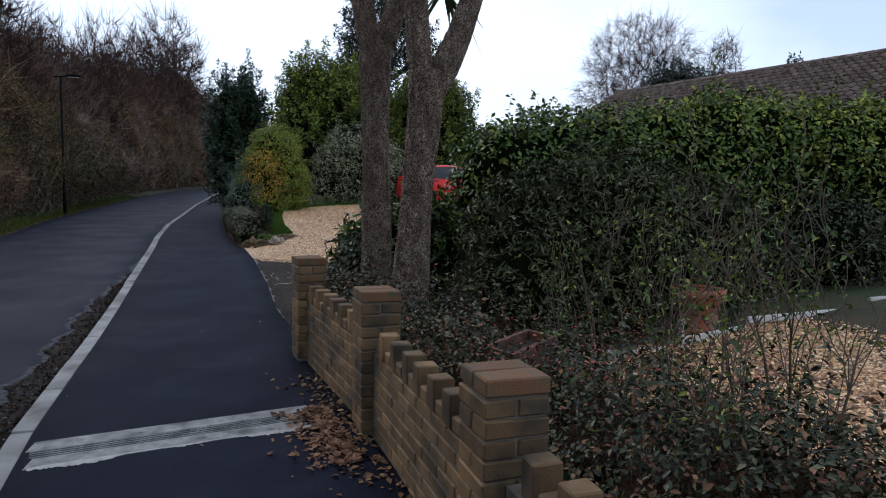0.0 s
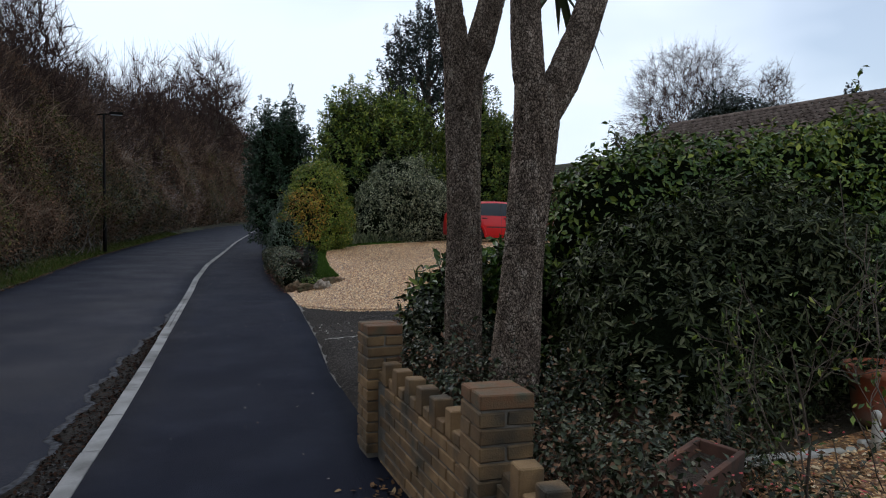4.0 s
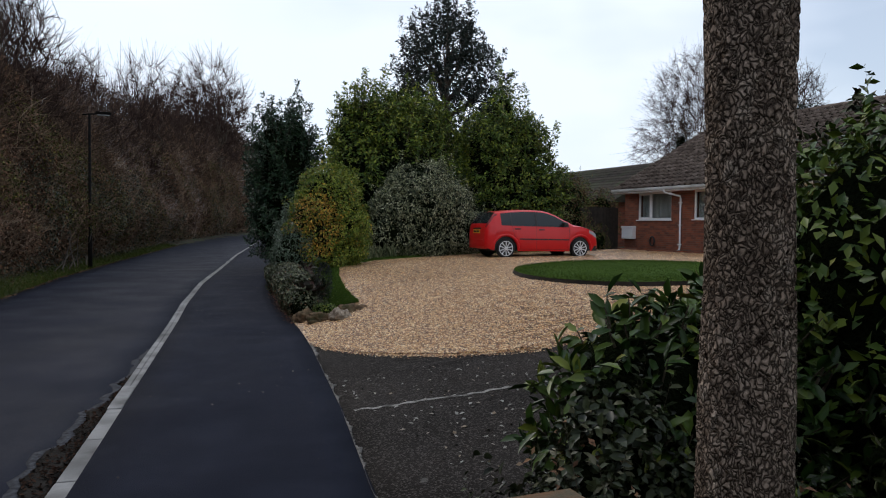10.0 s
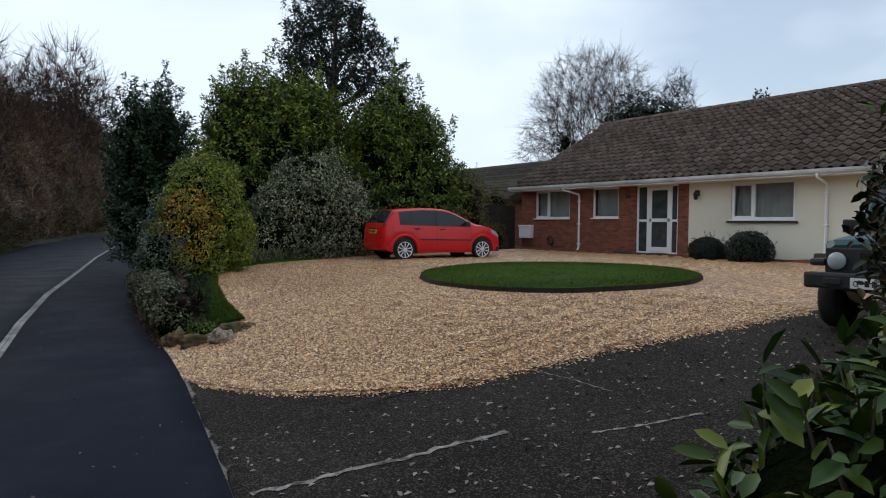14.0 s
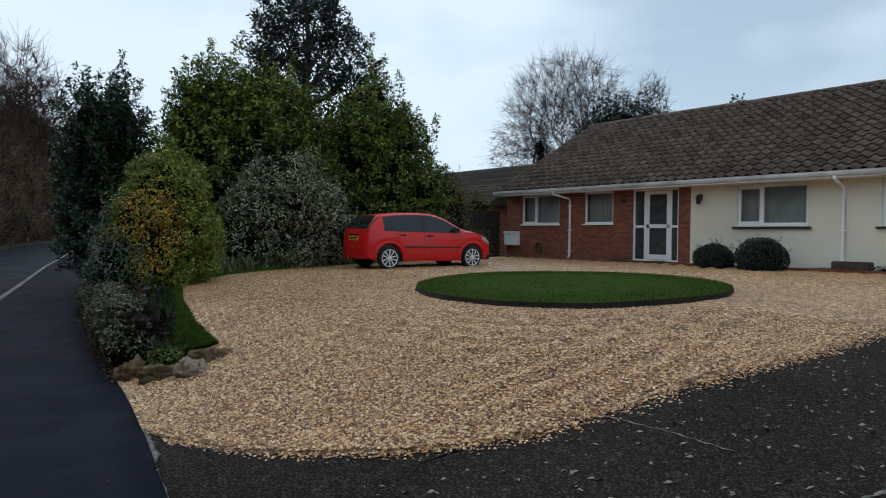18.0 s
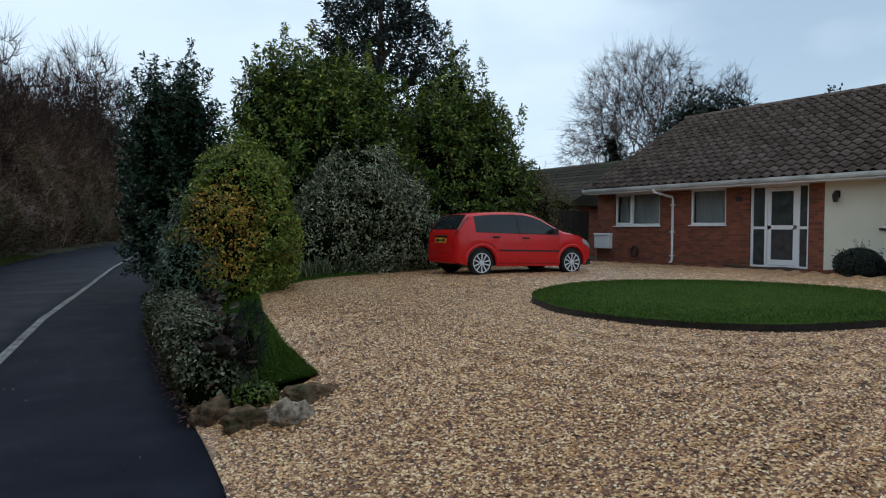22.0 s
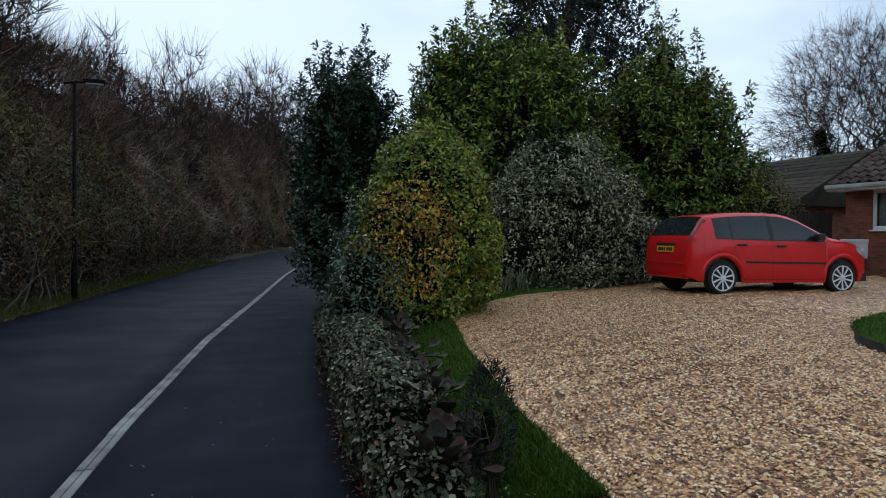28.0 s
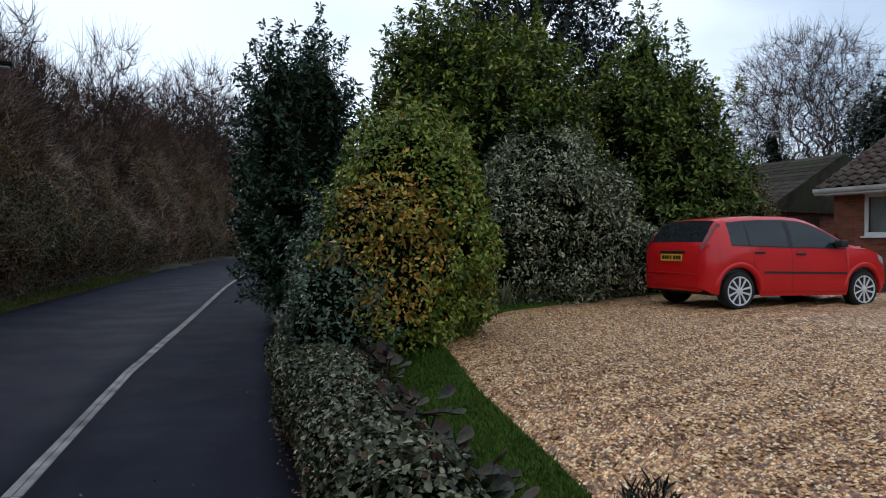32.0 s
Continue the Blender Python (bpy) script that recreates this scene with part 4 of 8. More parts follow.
leafy_tree("holm_oak", "tall dark holm oak with sky showing between its boughs", "tree",
           [(12.6, 31.5, 6.2, 2.4, 2.2, 2.8), (11.9, 31.2, 8.1, 1.7, 1.6, 2.1), (13.5, 31.4, 7.8, 1.6, 1.6, 2.0), (12.5, 31.5, 9.5, 1.4, 1.4, 1.9), (12.6, 31.5, 3.5, 1.7, 1.7, 2.6)],
           0.17, L_OAK, 26, 0.7, gap=0.42, length=0.9, radius=0.27, per=50, lift=0.7, ragged=0.26, sunk=0.6, core=0, spires=24, trunk_r=0.26, limbs=34, reach=0.85)
leafy_tree("undergrowth_laurel", "dark green bushy growth filling the space under the trees", "shrub",
           [(6.2, 25.4, 1.2, 0.7, 0.6, 1.1), (6.0, 24.6, 0.9, 0.5, 0.5, 0.6), (10.9, 26.2, 1.4, 1.0, 0.8, 1.2), (12.4, 26.0, 1.2, 0.9, 0.7, 0.9)],
           0.11, L_HOLLY, 36, 0.5, gap=0.34, length=0.5, radius=0.18, per=26, core=0.8, limbs=4, trunk_r=0.05)
shrub("variegated_elaeagnus", "large rounded grey-green variegated shrub", "shrub",
      [(8.6, 24.8, 1.95, 1.6, 1.2, 1.75), (7.75, 24.9, 1.5, 0.95, 1.0, 1.3), (9.8, 25.0, 1.6, 1.05, 1.1, 1.35), (8.5, 24.8, 3.05, 1.0, 0.9, 0.9)],
      50000, 0.088, L_VARI, 27, 0.5, aspect=0.38, shoots=260, gap=-0.5, clump=0.2, lump=0.5, core=0.76, rough=0.16)
shrub("berry_shrub", "low dull red-green shrub behind the car", "shrub",
      [(11.0, 25.1, 1.2, 0.9, 0.7, 0.85), (12.0, 25.3, 1.2, 1.0, 0.8, 0.8)], 6000, 0.07, L_VARI, 28, 0.6, shoots=60, clump=0.2, core=0.8)
shrub("brown_green_shrub", "brownish-green shrub beside the house corner", "shrub",
      [(14.7, 25.9, 1.4, 0.8, 0.6, 1.0), (15.5, 25.75, 1.15, 0.7, 0.5, 0.75), (16.4, 25.8, 1.05, 0.6, 0.35, 0.6), (15.9, 27.3, 2.2, 1.4, 0.8, 1.6), (15.5, 26.4, 1.8, 0.9, 0.5, 1.2), (17.0, 30.2, 2.1, 1.1, 0.7, 1.6), (18.4, 30.0, 2.2, 1.1, 0.6, 1.6), (19.7, 29.9, 1.9, 0.9, 0.6, 1.5)], 34000, 0.07, L_BRAMBLE, 29, 0.7, shoots=120, clump=0.3, core=0.75,
      second=(L_GREEN, lambda p, r: r.random(len(p)) < 0.5))
# low shrub border along the pavement
def border_half(y):
    return float(np.interp(y, (15, 16.4, 18.4, 20.6), (0.22, 0.30, 0.38, 0.5)))


shrub("low_border_hedge", "low clipped border of grey-green evergreen along the pavement", "hedge",
      [(float(edge_x(y)) + border_half(y) - 0.07, y, 0.22 + 0.14 * min(1, (y - 15) / 3), border_half(y), 0.4, 0.38 + 0.04 * math.sin(y * 2.7)) for y in np.arange(15.45, 22.8, 0.36)],
      42000, 0.042, L_IVY, 30, 0.0, aspect=0.78, rich=True, shoots=0, depth=0.3, rough=0.22, core=0.82,
      second=(L_BRAMBLE, lambda p, r: r.random(len(p)) < np.clip(0.45 - p[:, 2], 0.03, 0.5)))
rng = np.random.default_rng(33)
M_BERG = surface("leathery_leaf", (0.035, 0.04, 0.027), (0.10, 0.10, 0.075), 38, 0.65, 120, 0.6, dirt=(0.12, 0.05, 0.042), dirt_scale=4.5, vary=0.7, spec=0.12)


def rosette(x, y, z, rng):
    """Cupped round leathery leaves on short stalks."""
    t = thing("large_leaved_plant", "big rounded purplish-grey leathery leaves at the border's inner edge", "plant", (x, y, z), "large-leaved plants")
    for _ in range(int(rng.integers(6, 10))):
        a, e, r = rng.uniform(0, 6.28), rng.uniform(0.0, 1.0), rng.uniform(0.04, 0.075)
        d = Vector((math.cos(a) * math.cos(e), math.sin(a) * math.cos(e), math.sin(e)))
        side = Vector((-math.sin(a), math.cos(a), 0))
        up = d.cross(side) * -1
        up = up if up.z > 0 else -up
        root = d * rng.uniform(0.06, 0.16)
        vs, cup = [root + d * r - up * 0.3 * r], rng.uniform(0.1, 0.45)
        for rr in (0.55, 1.0):
            for k in range(12):
                q = 2 * math.pi * k / 12
                w = rr * r * (1 + 0.07 * math.sin(3 * q + a) + 0.05 * math.sin(5 * q))
                vs.append(root + d * (r + w * math.cos(q)) + side * w * math.sin(q) * 0.95 + up * (cup * r * (rr * rr - 0.7) + 0.1 * r * rr * math.sin(2 * q + a)))
        o = len(vs)
        vs += [Vector((0, 0, -0.12)), root + d * 0.2 * r, root + d * 0.2 * r + side * 0.012, Vector((0.012, 0, -0.12))]
        fs = [(0, 1 + k, 1 + (k + 1) % 12) for k in range(12)] + [(1 + k, 13 + k, 13 + (k + 1) % 12, 1 + (k + 1) % 12) for k in range(12)] + [(o, o + 1, o + 2, o + 3)]
        put("leaf", mesh_of("leaf", vs, fs, M_BERG, True), t)


for k in range(38):
    y = (15.3 + k * 0.10 if k < 32 else 19.2 + (k - 32) * 0.25) + float(rng.normal(0, 0.06))
    x = float(edge_x(y)) + float(np.interp(y, (15, 16.4, 18.4, 20.6), (0.36, 0.52, 0.66, 0.9))) + float(rng.normal(-0.10, 0.10))
    rosette(x, y, 0.47 + 0.10 * min(1, max(0, (y - 15) / 3)) + float(rng.uniform(-0.08, 0.0)), rng)
for x, y, s in ((16.95, 17.0, 0.44), (16.9, 15.7, 0.57)):
    shrub("clipped_dome", "dark rounded clipped shrub against the cream wall", "shrub", [(x, y, 0.8 + s * 0.55, s * 0.95, s * 1.1, s * 0.85)], 6000, 0.055, L_OAK, int(x * 10 + y), 0.75,
          shoots=30, shoot_len=0.4, depth=0.18, rough=0.14, core=0.9, group="clipped domes")
# ---- ground of the drive, gravel, turf ----
GX = (2.04, 2.1, 2.24, 2.45, 2.81, 3.23, 3.65, 4.1, 5.39, 7.33, 9.57, 17.4)
GY = (12.96, 12.6, 12.25, 11.77, 11.34, 10.93, 10.62, 10.41, 10.34, 10.09, 10.0, 9.8)
HX2 = (2.04, 2.18, 2.42, 3.2, 3.39, 3.63, 4.16, 4.81, 5.42, 7.11, 8.8, 10.1, 17.4)
HY2 = (13.0, 13.95, 14.9, 15.1, 15.13, 16.63, 18.93, 21.16, 22.11, 23.62, 24.2, 24.45, 25.2)


def near_y(x):
    return np.interp(x, GX, GY) + 0.012 * np.sin(x * 9) + 0.01 * np.sin(x * 23)


def far_y(x):
    return np.interp(x, HX2, HY2) + 0.02 * np.sin(x * 11)


def in_gravel(x, y):
    return (x > 2.04) & (x < 17.4) & (y > near_y(x)) & (y < far_y(x)) & ((x - 9.95) ** 2 + (y - 15.55) ** 2 > 2.7 ** 2)


def ruts(x, y):
    ring = np.hypot(x - 9.95, y - 15.55)
    band = 0.25 + 0.75 * np.clip(np.sin(0.55 * x - 0.9 * y + 2.2) + 0.3 * np.sin(1.7 * x + y), 0, 1)
    track = 0.032 * np.sin(13 * ((y - 10) - 0.25 * (x - 3)) + 1.5 * np.sin(x * 1.3) + 0.8 * np.sin(y * 2.3)) * band
    return (track + 0.016 * np.sin(13 * ring + np.sin(x)) * np.clip((6.5 - ring) / 2, 0, 1)) * np.clip((ring - 2.9) / 0.7, 0, 1) * np.clip((x - 2.5) / 2, 0, 1)


xs = np.concatenate([np.arange(2.04, 6, 0.12), np.arange(6, 17.5, 0.2)])
V, F, cols = [], [], 150
for j in range(cols + 1):
    yy = near_y(xs) * (1 - j / cols) + far_y(xs) * j / cols
    V.append(np.stack([xs, yy, land(xs, yy) + (0.015 if j else -0.03) + ruts(xs, yy)], -1))
n = len(xs)
i = (np.arange(cols)[:, None] * n + np.arange(n - 1)[None]).ravel()
tagged(put("gravel_drive", fast_mesh("gravel_drive", np.concatenate(V), np.stack([i, i + 1, i + n + 1, i + n], 1), M_GRAVEL, True)),
       "broad forecourt of orange and cream pea shingle", "gravel", kind="structure")
ys = np.arange(5.7, 13.6, 0.15)
tagged(put("drive", ribbon("drive", ys, lambda y: edge_x(y) + 0.004, lambda y: np.where(y < 10.6, 17.6, 4.6), lambda x, y: land(x, y) - 0.012, 60, M_DRIVE, 0.1)),
       "worn grey asphalt drive with exposed stone and pale joints", "drive", kind="structure")


def margin(y):
    return edge_x(y) + np.interp(y, (12.8, 13.2, 14.6, 15.3), (0.02, 0.2, 0.32, 0.35))


tagged(put("gravel_margin", ribbon("gravel_margin", np.arange(12.8, 15.4, 0.1), lambda y: edge_x(y) + 0.004, margin, lambda x, y: np.minimum(land(x, y), 0.12) + 0.006, 3, M_GRAVEL, 0.1)),
       "thin scatter of shingle along the pavement's edge", "gravel", kind="structure")


def stones(name, xs, ys, zs, rng, r0, r1, mat):
    """Small angular pebbles."""
    n = len(xs)
    r = rng.uniform(r0, r1, n)
    axis = np.array([[1, 0, 0], [0, 1, 0], [-1, 0, 0], [0, -1, 0], [0, 0, 1], [0, 0, -1]], float)
    a = rng.uniform(0, 6.28, n)
    s = np.stack([r * rng.uniform(0.8, 1.3, n), r * rng.uniform(0.7, 1.0, n), r * rng.uniform(0.45, 0.75, n)], -1)
    v = axis[None] * s[:, None, :] + rng.normal(0, 0.12, (n, 6, 3)) * r[:, None, None]
    c, d = np.cos(a)[:, None], np.sin(a)[:, None]
    v = np.stack([v[..., 0] * c - v[..., 1] * d, v[..., 0] * d + v[..., 1] * c, v[..., 2]], -1)
    v += np.stack([xs, ys, zs + r * 0.25], -1)[:, None, :]
    f = np.array([[0, 1, 4], [1, 2, 4], [2, 3, 4], [3, 0, 4]])
    F = (np.arange(n)[:, None, None] * 6 + f[None]).reshape(-1, 3)
    return fast_mesh(name, v.reshape(-1, 3), F, mat)


rng = np.random.default_rng(40)
px, py = rng.uniform(2.0, 9.5, 300000), rng.uniform(9.9, 23.5, 300000)
keep = in_gravel(px, py) & (rng.random(300000) < np.clip(1.25 - (px - 2) / 7.5, 0.3, 1))
px, py = px[keep][:125000], py[keep][:125000]
tagged(put("shingle", stones("shingle", px, py, land(px, py) + 0.015 + ruts(px, py), rng, 0.009, 0.019, M_STONE)),
       "loose orange, cream and brown shingle stones", "gravel", kind="stuff")
# strays on the drive, and along the edges
px = 2.1 + 7 * rng.random(3500) ** 1.3
py = near_y(px) - np.abs(rng.normal(0, 0.10, 3500)) + 0.05
tagged(put("stray_shingle", stones("stray_shingle", px, py, land(px, py) - 0.006, rng, 0.006, 0.016, M_STONE)), "shingle stones scattered on the drive", "gravel", kind="stuff")


def strip_mesh(name, inner, outer, mat, rise, n=60, rows=4, skirt=0.1):
    """A raised strip between two lines in plan."""
    def along(line):
        q = np.array(line, float)
        d = np.concatenate([[0], np.cumsum(np.linalg.norm(np.diff(q, axis=0), axis=1))])
        t = np.linspace(0, d[-1], n)
        return np.stack([np.interp(t, d, q[:, 0]), np.interp(t, d, q[:, 1])], -1)
    a, b = along(inner), along(outer)
    V = [np.concatenate([a, (land(a[:, 0], a[:, 1]) - skirt)[:, None]], 1)]
    for j in range(rows + 1):
        p = a + (b - a) * j / rows
        V.append(np.concatenate([p, (land(p[:, 0], p[:, 1]) + rise)[:, None]], 1))
    V.append(np.concatenate([b, (land(b[:, 0], b[:, 1]) - skirt)[:, None]], 1))
    i = (np.arange(len(V) - 1)[:, None] * n + np.arange(n - 1)[None]).ravel()
    return fast_mesh(name, np.concatenate(V), np.stack([i, i + 1, i + n + 1, i + n], 1), mat)


STRIP_IN = [(3.42, 15.12), (3.63, 16.6), (4.14, 18.9), (4.79, 21.16), (5.4, 22.1), (7.1, 23.62), (8.8, 24.22), (10.2, 24.5), (13.5, 24.9)]
STRIP_OUT = [(3.0, 15.3), (3.3, 16.6), (3.72, 19.2), (4.1, 21.2), (4.9, 22.8), (6.9, 24.3), (8.8, 24.9), (10.2, 25.2), (13.5, 25.6)]
verge = thing("grass_strip", "narrow curved strip of turf with a cut soil edge round the shingle", "lawn", kind="structure")
put("turf", strip_mesh("turf", STRIP_IN, STRIP_OUT, M_TURF, 0.05), verge)
lawn = thing("round_lawn", "round island of short green grass set in the shingle", "lawn", (9.95, 15.55, 0.6), kind="structure")
bm = bmesh.new()
R, top, ring2, mid = 2.72, [], [], []
for k in range(72):
    a = 2 * math.pi * k / 72
    r = R + 0.03 * math.sin(5 * a) + 0.02 * math.sin(13 * a)
    x, y = r * math.cos(a), r * math.sin(a)
    z = land1(9.95 + x, 15.55 + y) - 0.6
    ring2.append(bm.verts.new((x * 1.02, y * 1.02, z - 0.05)))
    top.append(bm.verts.new((x, y, z + 0.10)))
    mid.append(bm.verts.new((x * 0.5, y * 0.5, land1(9.95 + x * 0.5, 15.55 + y * 0.5) - 0.6 + 0.115)))
c = bm.verts.new((0, 0, land1(9.95, 15.55) - 0.6 + 0.115))
for k in range(72):
    k2 = (k + 1) % 72
    bm.faces.new((ring2[k], ring2[k2], top[k2], top[k]))
    bm.faces.new((top[k], top[k2], mid[k2], mid[k]))
    bm.faces.new((mid[k], mid[k2], c))
turf = part("turf", bm, M_TURF, lawn)
turf.data.materials.append(surface("cut_soil_edge", (0.010, 0.007, 0.005), (0.026, 0.018, 0.012), 9, 0.95, 60, 0.9, dist=0.02))
for i, p in enumerate(turf.data.polygons):
    if i % 3 == 0:
        p.material_index = 1


def blades(name, px, py, pz, rng, h0, h1, mat, lean=0.5):
    n = len(px)
    a = rng.uniform(0, 6.28, n)
    w = 0.004 + 0.003 * rng.random(n)
    h = rng.uniform(h0, h1, n)
    b = np.stack([px, py, pz], -1)
    s = np.stack([np.cos(a), np.sin(a), np.zeros(n)], -1) * w[:, None]
    t = b + np.stack([rng.normal(0, lean, n) * h, rng.normal(0, lean, n) * h, h], -1)
    return fast_mesh(name, np.stack([b - s, b + s, t], 1).reshape(-1, 3), np.arange(n * 3).reshape(-1, 3), mat)


rng = np.random.default_rng(41)
q = np.sqrt(rng.random(60000)) * 2.74
a = rng.uniform(0, 6.28, 60000)
px, py = 9.95 + q * np.cos(a), 15.55 + q * np.sin(a)
tagged(put("lawn_grass", blades("lawn_grass", px, py, land(px, py) + 0.09, rng, 0.02, 0.05, M_GRASS)), "short mown lawn grass", "grass", kind="stuff")
k = rng.random(45000)
seg = np.linspace(0, 1, 300)
qi, qo = np.array(STRIP_IN), np.array(STRIP_OUT)
t = rng.random(45000) ** 1.5 * (len(qi) - 1)
fi = np.stack([np.interp(t, range(len(qi)), qi[:, 0]), np.interp(t, range(len(qi)), qi[:, 1])], -1)
fo = np.stack([np.interp(t, range(len(qo)), qo[:, 0]), np.interp(t, range(len(qo)), qo[:, 1])], -1)
p = fi + (fo - fi) * k[:, None]
tagged(put("strip_grass", blades("strip_grass", p[:, 0], p[:, 1], land(p[:, 0], p[:, 1]) + 0.04, rng, 0.02, 0.055, M_GRASS)), "short grass of the turf strip", "grass", kind="stuff")

# ---- kerb, gutter, drain ----
kerb = thing("kerb", "pale worn concrete kerb stones set flush between lane and pavement", "kerb", kind="structure")
bm = box_bm(-0.125, 0.006, -0.17, 0, 0.894, 0.004, 0.012)
kerb_mesh = bpy.data.meshes.new("kerb_stone")
bm.to_mesh(kerb_mesh)
bm.free()
kerb_mesh.materials.append(M_KERB)
kerb_mesh2 = bpy.data.meshes.new("kerb_stone")
bm = bmesh.new()
ends = [[bm.verts.new((x, y, z)) for x, z in ((-0.132, -0.17), (-0.132, -0.006), (-0.126, 0.002), (-0.070, 0.003), (-0.064, -0.010), (-0.057, 0.004), (-0.008, 0.004), (0, -0.004), (0, -0.17))] for y in (0.004, 0.896)]
for k in range(9):
    bm.faces.new((ends[0][k], ends[0][(k + 1) % 9], ends[1][(k + 1) % 9], ends[1][k]))
bm.faces.new(ends[0])
bm.faces.new(ends[1])
bmesh.ops.recalc_face_normals(bm, faces=bm.faces[:])
bm.to_mesh(kerb_mesh2)
bm.free()
kerb_mesh2.materials.append(M_KERB)
y = -4.0
while y < 62:
    x0 = float(kerb_x(y))
    y1 = y + 0.9
    a = math.atan2(float(kerb_x(y1)) - x0, y1 - y)
    st = put("kerb_stone", kerb_mesh if y < 11 else kerb_mesh2, kerb)
    st.matrix_basis = pose(x0 + random.uniform(-0.006, 0.006), y, random.uniform(-0.004, 0.003), 0, random.uniform(-1, 1), -math.degrees(a))
    y += 0.9 * math.cos(a)
tagged(put("far_kerb", ribbon("far_kerb", steps((61.5, 180, 4), (180, 400, 20)), lambda y: kerb_x(y) - 0.13, kerb_x, lambda x, y: np.full_like(x, 0.006), 1, M_KERB, 0.15)),
       "pale concrete kerb of the far lane", "kerb", kind="structure")

M_SILT = surface("gutter_silt", (0.0022, 0.0019, 0.0016), (0.008, 0.0065, 0.0055), 14, 0.6, 60, 0.7, dist=0.006, spec=0.03)
M_DRAIN = surface("stained_concrete", (0.17, 0.17, 0.165), (0.32, 0.32, 0.31), 18, 0.85, 90, 0.6, dirt=(0.07, 0.07, 0.07), dirt_scale=9)
ys = np.arange(-3, 13.6, 0.12)
wv = np.interp(ys, (-3, 2, 6, 8, 9, 10, 11, 11.8, 13.5), (0.40, 0.33, 0.23, 0.25, 0.22, 0.15, 0.08, 0.01, 0.0)) + 0.035 * np.sin(ys * 5) + 0.03 * np.sin(ys * 11) + 0.02 * np.sin(ys * 29)
wv = np.maximum(wv, 0.01)
tagged(put("worn_road_edge", ribbon("worn_road_edge", ys, lambda y: kerb_x(y) - 0.13 - np.interp(y, ys, wv) - 0.05 - 0.05 * np.abs(np.sin(y * 7.3)) * np.abs(np.sin(y * 2.1)), lambda y: kerb_x(y) - 0.12 - np.interp(y, ys, wv), lambda x, y: np.full_like(x, -0.0425), 2,
       surface("worn_asphalt", (0.008, 0.009, 0.013), (0.075, 0.078, 0.09), 22, 0.85, 90, 0.6, spec=0.15), 0.02)), "pale worn edge of the road surface", "road", kind="structure")
tagged(put("gutter_silt", ribbon("gutter_silt", ys, lambda y: kerb_x(y) - 0.128 - np.interp(y, ys, wv), lambda y: kerb_x(y) - 0.128, lambda x, y: np.full_like(x, -0.038), 3, M_SILT, 0.02)),
       "dark wet silt and broken asphalt along the gutter", "silt", kind="structure")


def litter(name, px, py, pz, size, mat, rng):
    n = len(px)
    up = np.tile(np.array([0.0, 0, 1]), (n, 1)) + rng.normal(0, 0.25, (n, 3))
    d = unit(np.stack([rng.normal(0, 1, n), rng.normal(0, 1, n), rng.uniform(0, 0.3, n)], -1))
    side = unit(np.cross(d, up))
    s = (size * rng.uniform(0.5, 1.3, n))[:, None]
    b = np.stack([px, py, pz + 0.004], -1)
    lift = np.array([0, 0, 1]) * s * 0.16
    V = np.stack([b - d * s * 0.5, b - side * s * 0.3 + lift, b + d * s * 0.5 + lift * 0.5, b + side * s * 0.3 + lift * 0.7], 1).reshape(-1, 3)
    return fast_mesh(name, V, np.arange(n * 4).reshape(-1, 4), mat)


rng = np.random.default_rng(42)
ly = -1 + 13 * rng.random(3600)
lx = kerb_x(ly) - 0.13 - rng.random(3600) ** 1.4 * np.interp(ly, ys, wv)
tagged(put("gutter_leaves", litter("gutter_leaves", lx, ly, np.full(3600, -0.036), 0.034, L_GUTTER, rng)), "brown fallen leaves lying in the gutter", "leaves", kind="stuff")
ly = rng.uniform(0, 24, 110)
lx = kerb_x(ly) + rng.random(110) * (edge_x(ly) - kerb_x(ly))
tagged(put("pavement_leaves", litter("pavement_leaves", lx, ly, np.zeros(110), 0.028, leaf_mat("pale_leaf", [(0.2, (0.06, 0.05, 0.04)), (0.8, (0.22, 0.20, 0.17)), (1.0, (0.12, 0.06, 0.03))], 0.8, 0.1), rng)), "scattered small fallen leaves on the pavement", "leaves", kind="stuff")
ly = rng.uniform(1.5, 4.6, 420)
lx = edge_x(ly) - np.abs(rng.normal(0, 0.16, 420)) - 0.02
tagged(put("wall_foot_leaves", litter("wall_foot_leaves", lx, ly, np.zeros(420), 0.05, L_BROWN, rng)), "wet brown leaves heaped at the foot of the wall", "leaves", kind="stuff")
ly = rng.uniform(-6, 70, 9000)
lx = left_x(ly) - np.abs(rng.normal(0, 0.5, 9000)) + 0.12
tagged(put("verge_leaves", litter("verge_leaves", lx, ly, np.where(lx > left_x(ly), -0.045, land(lx, ly) - 0.08), 0.08, L_BROWN, rng)), "brown and yellow fallen leaves on the far verge", "leaves", kind="stuff")

ly = rng.uniform(15.0, 20.5, 700)
lx = edge_x(ly) - 0.03 + np.abs(rng.normal(0, 0.05, 700)) * np.where(rng.random(700) < 0.3, -1, 1)
tagged(put("border_leaves", litter("border_leaves", lx, ly, np.where(lx > edge_x(ly), 0.06, 0.0) + rng.random(700) * 0.03, 0.04, leaf_mat("reddish_leaf", [(0.1, (0.05, 0.02, 0.014)), (0.6, (0.13, 0.045, 0.03)), (1.0, (0.26, 0.14, 0.09))], 0.8, 0.2), rng)), "reddish fallen leaves along the foot of the border", "leaves", kind="stuff")

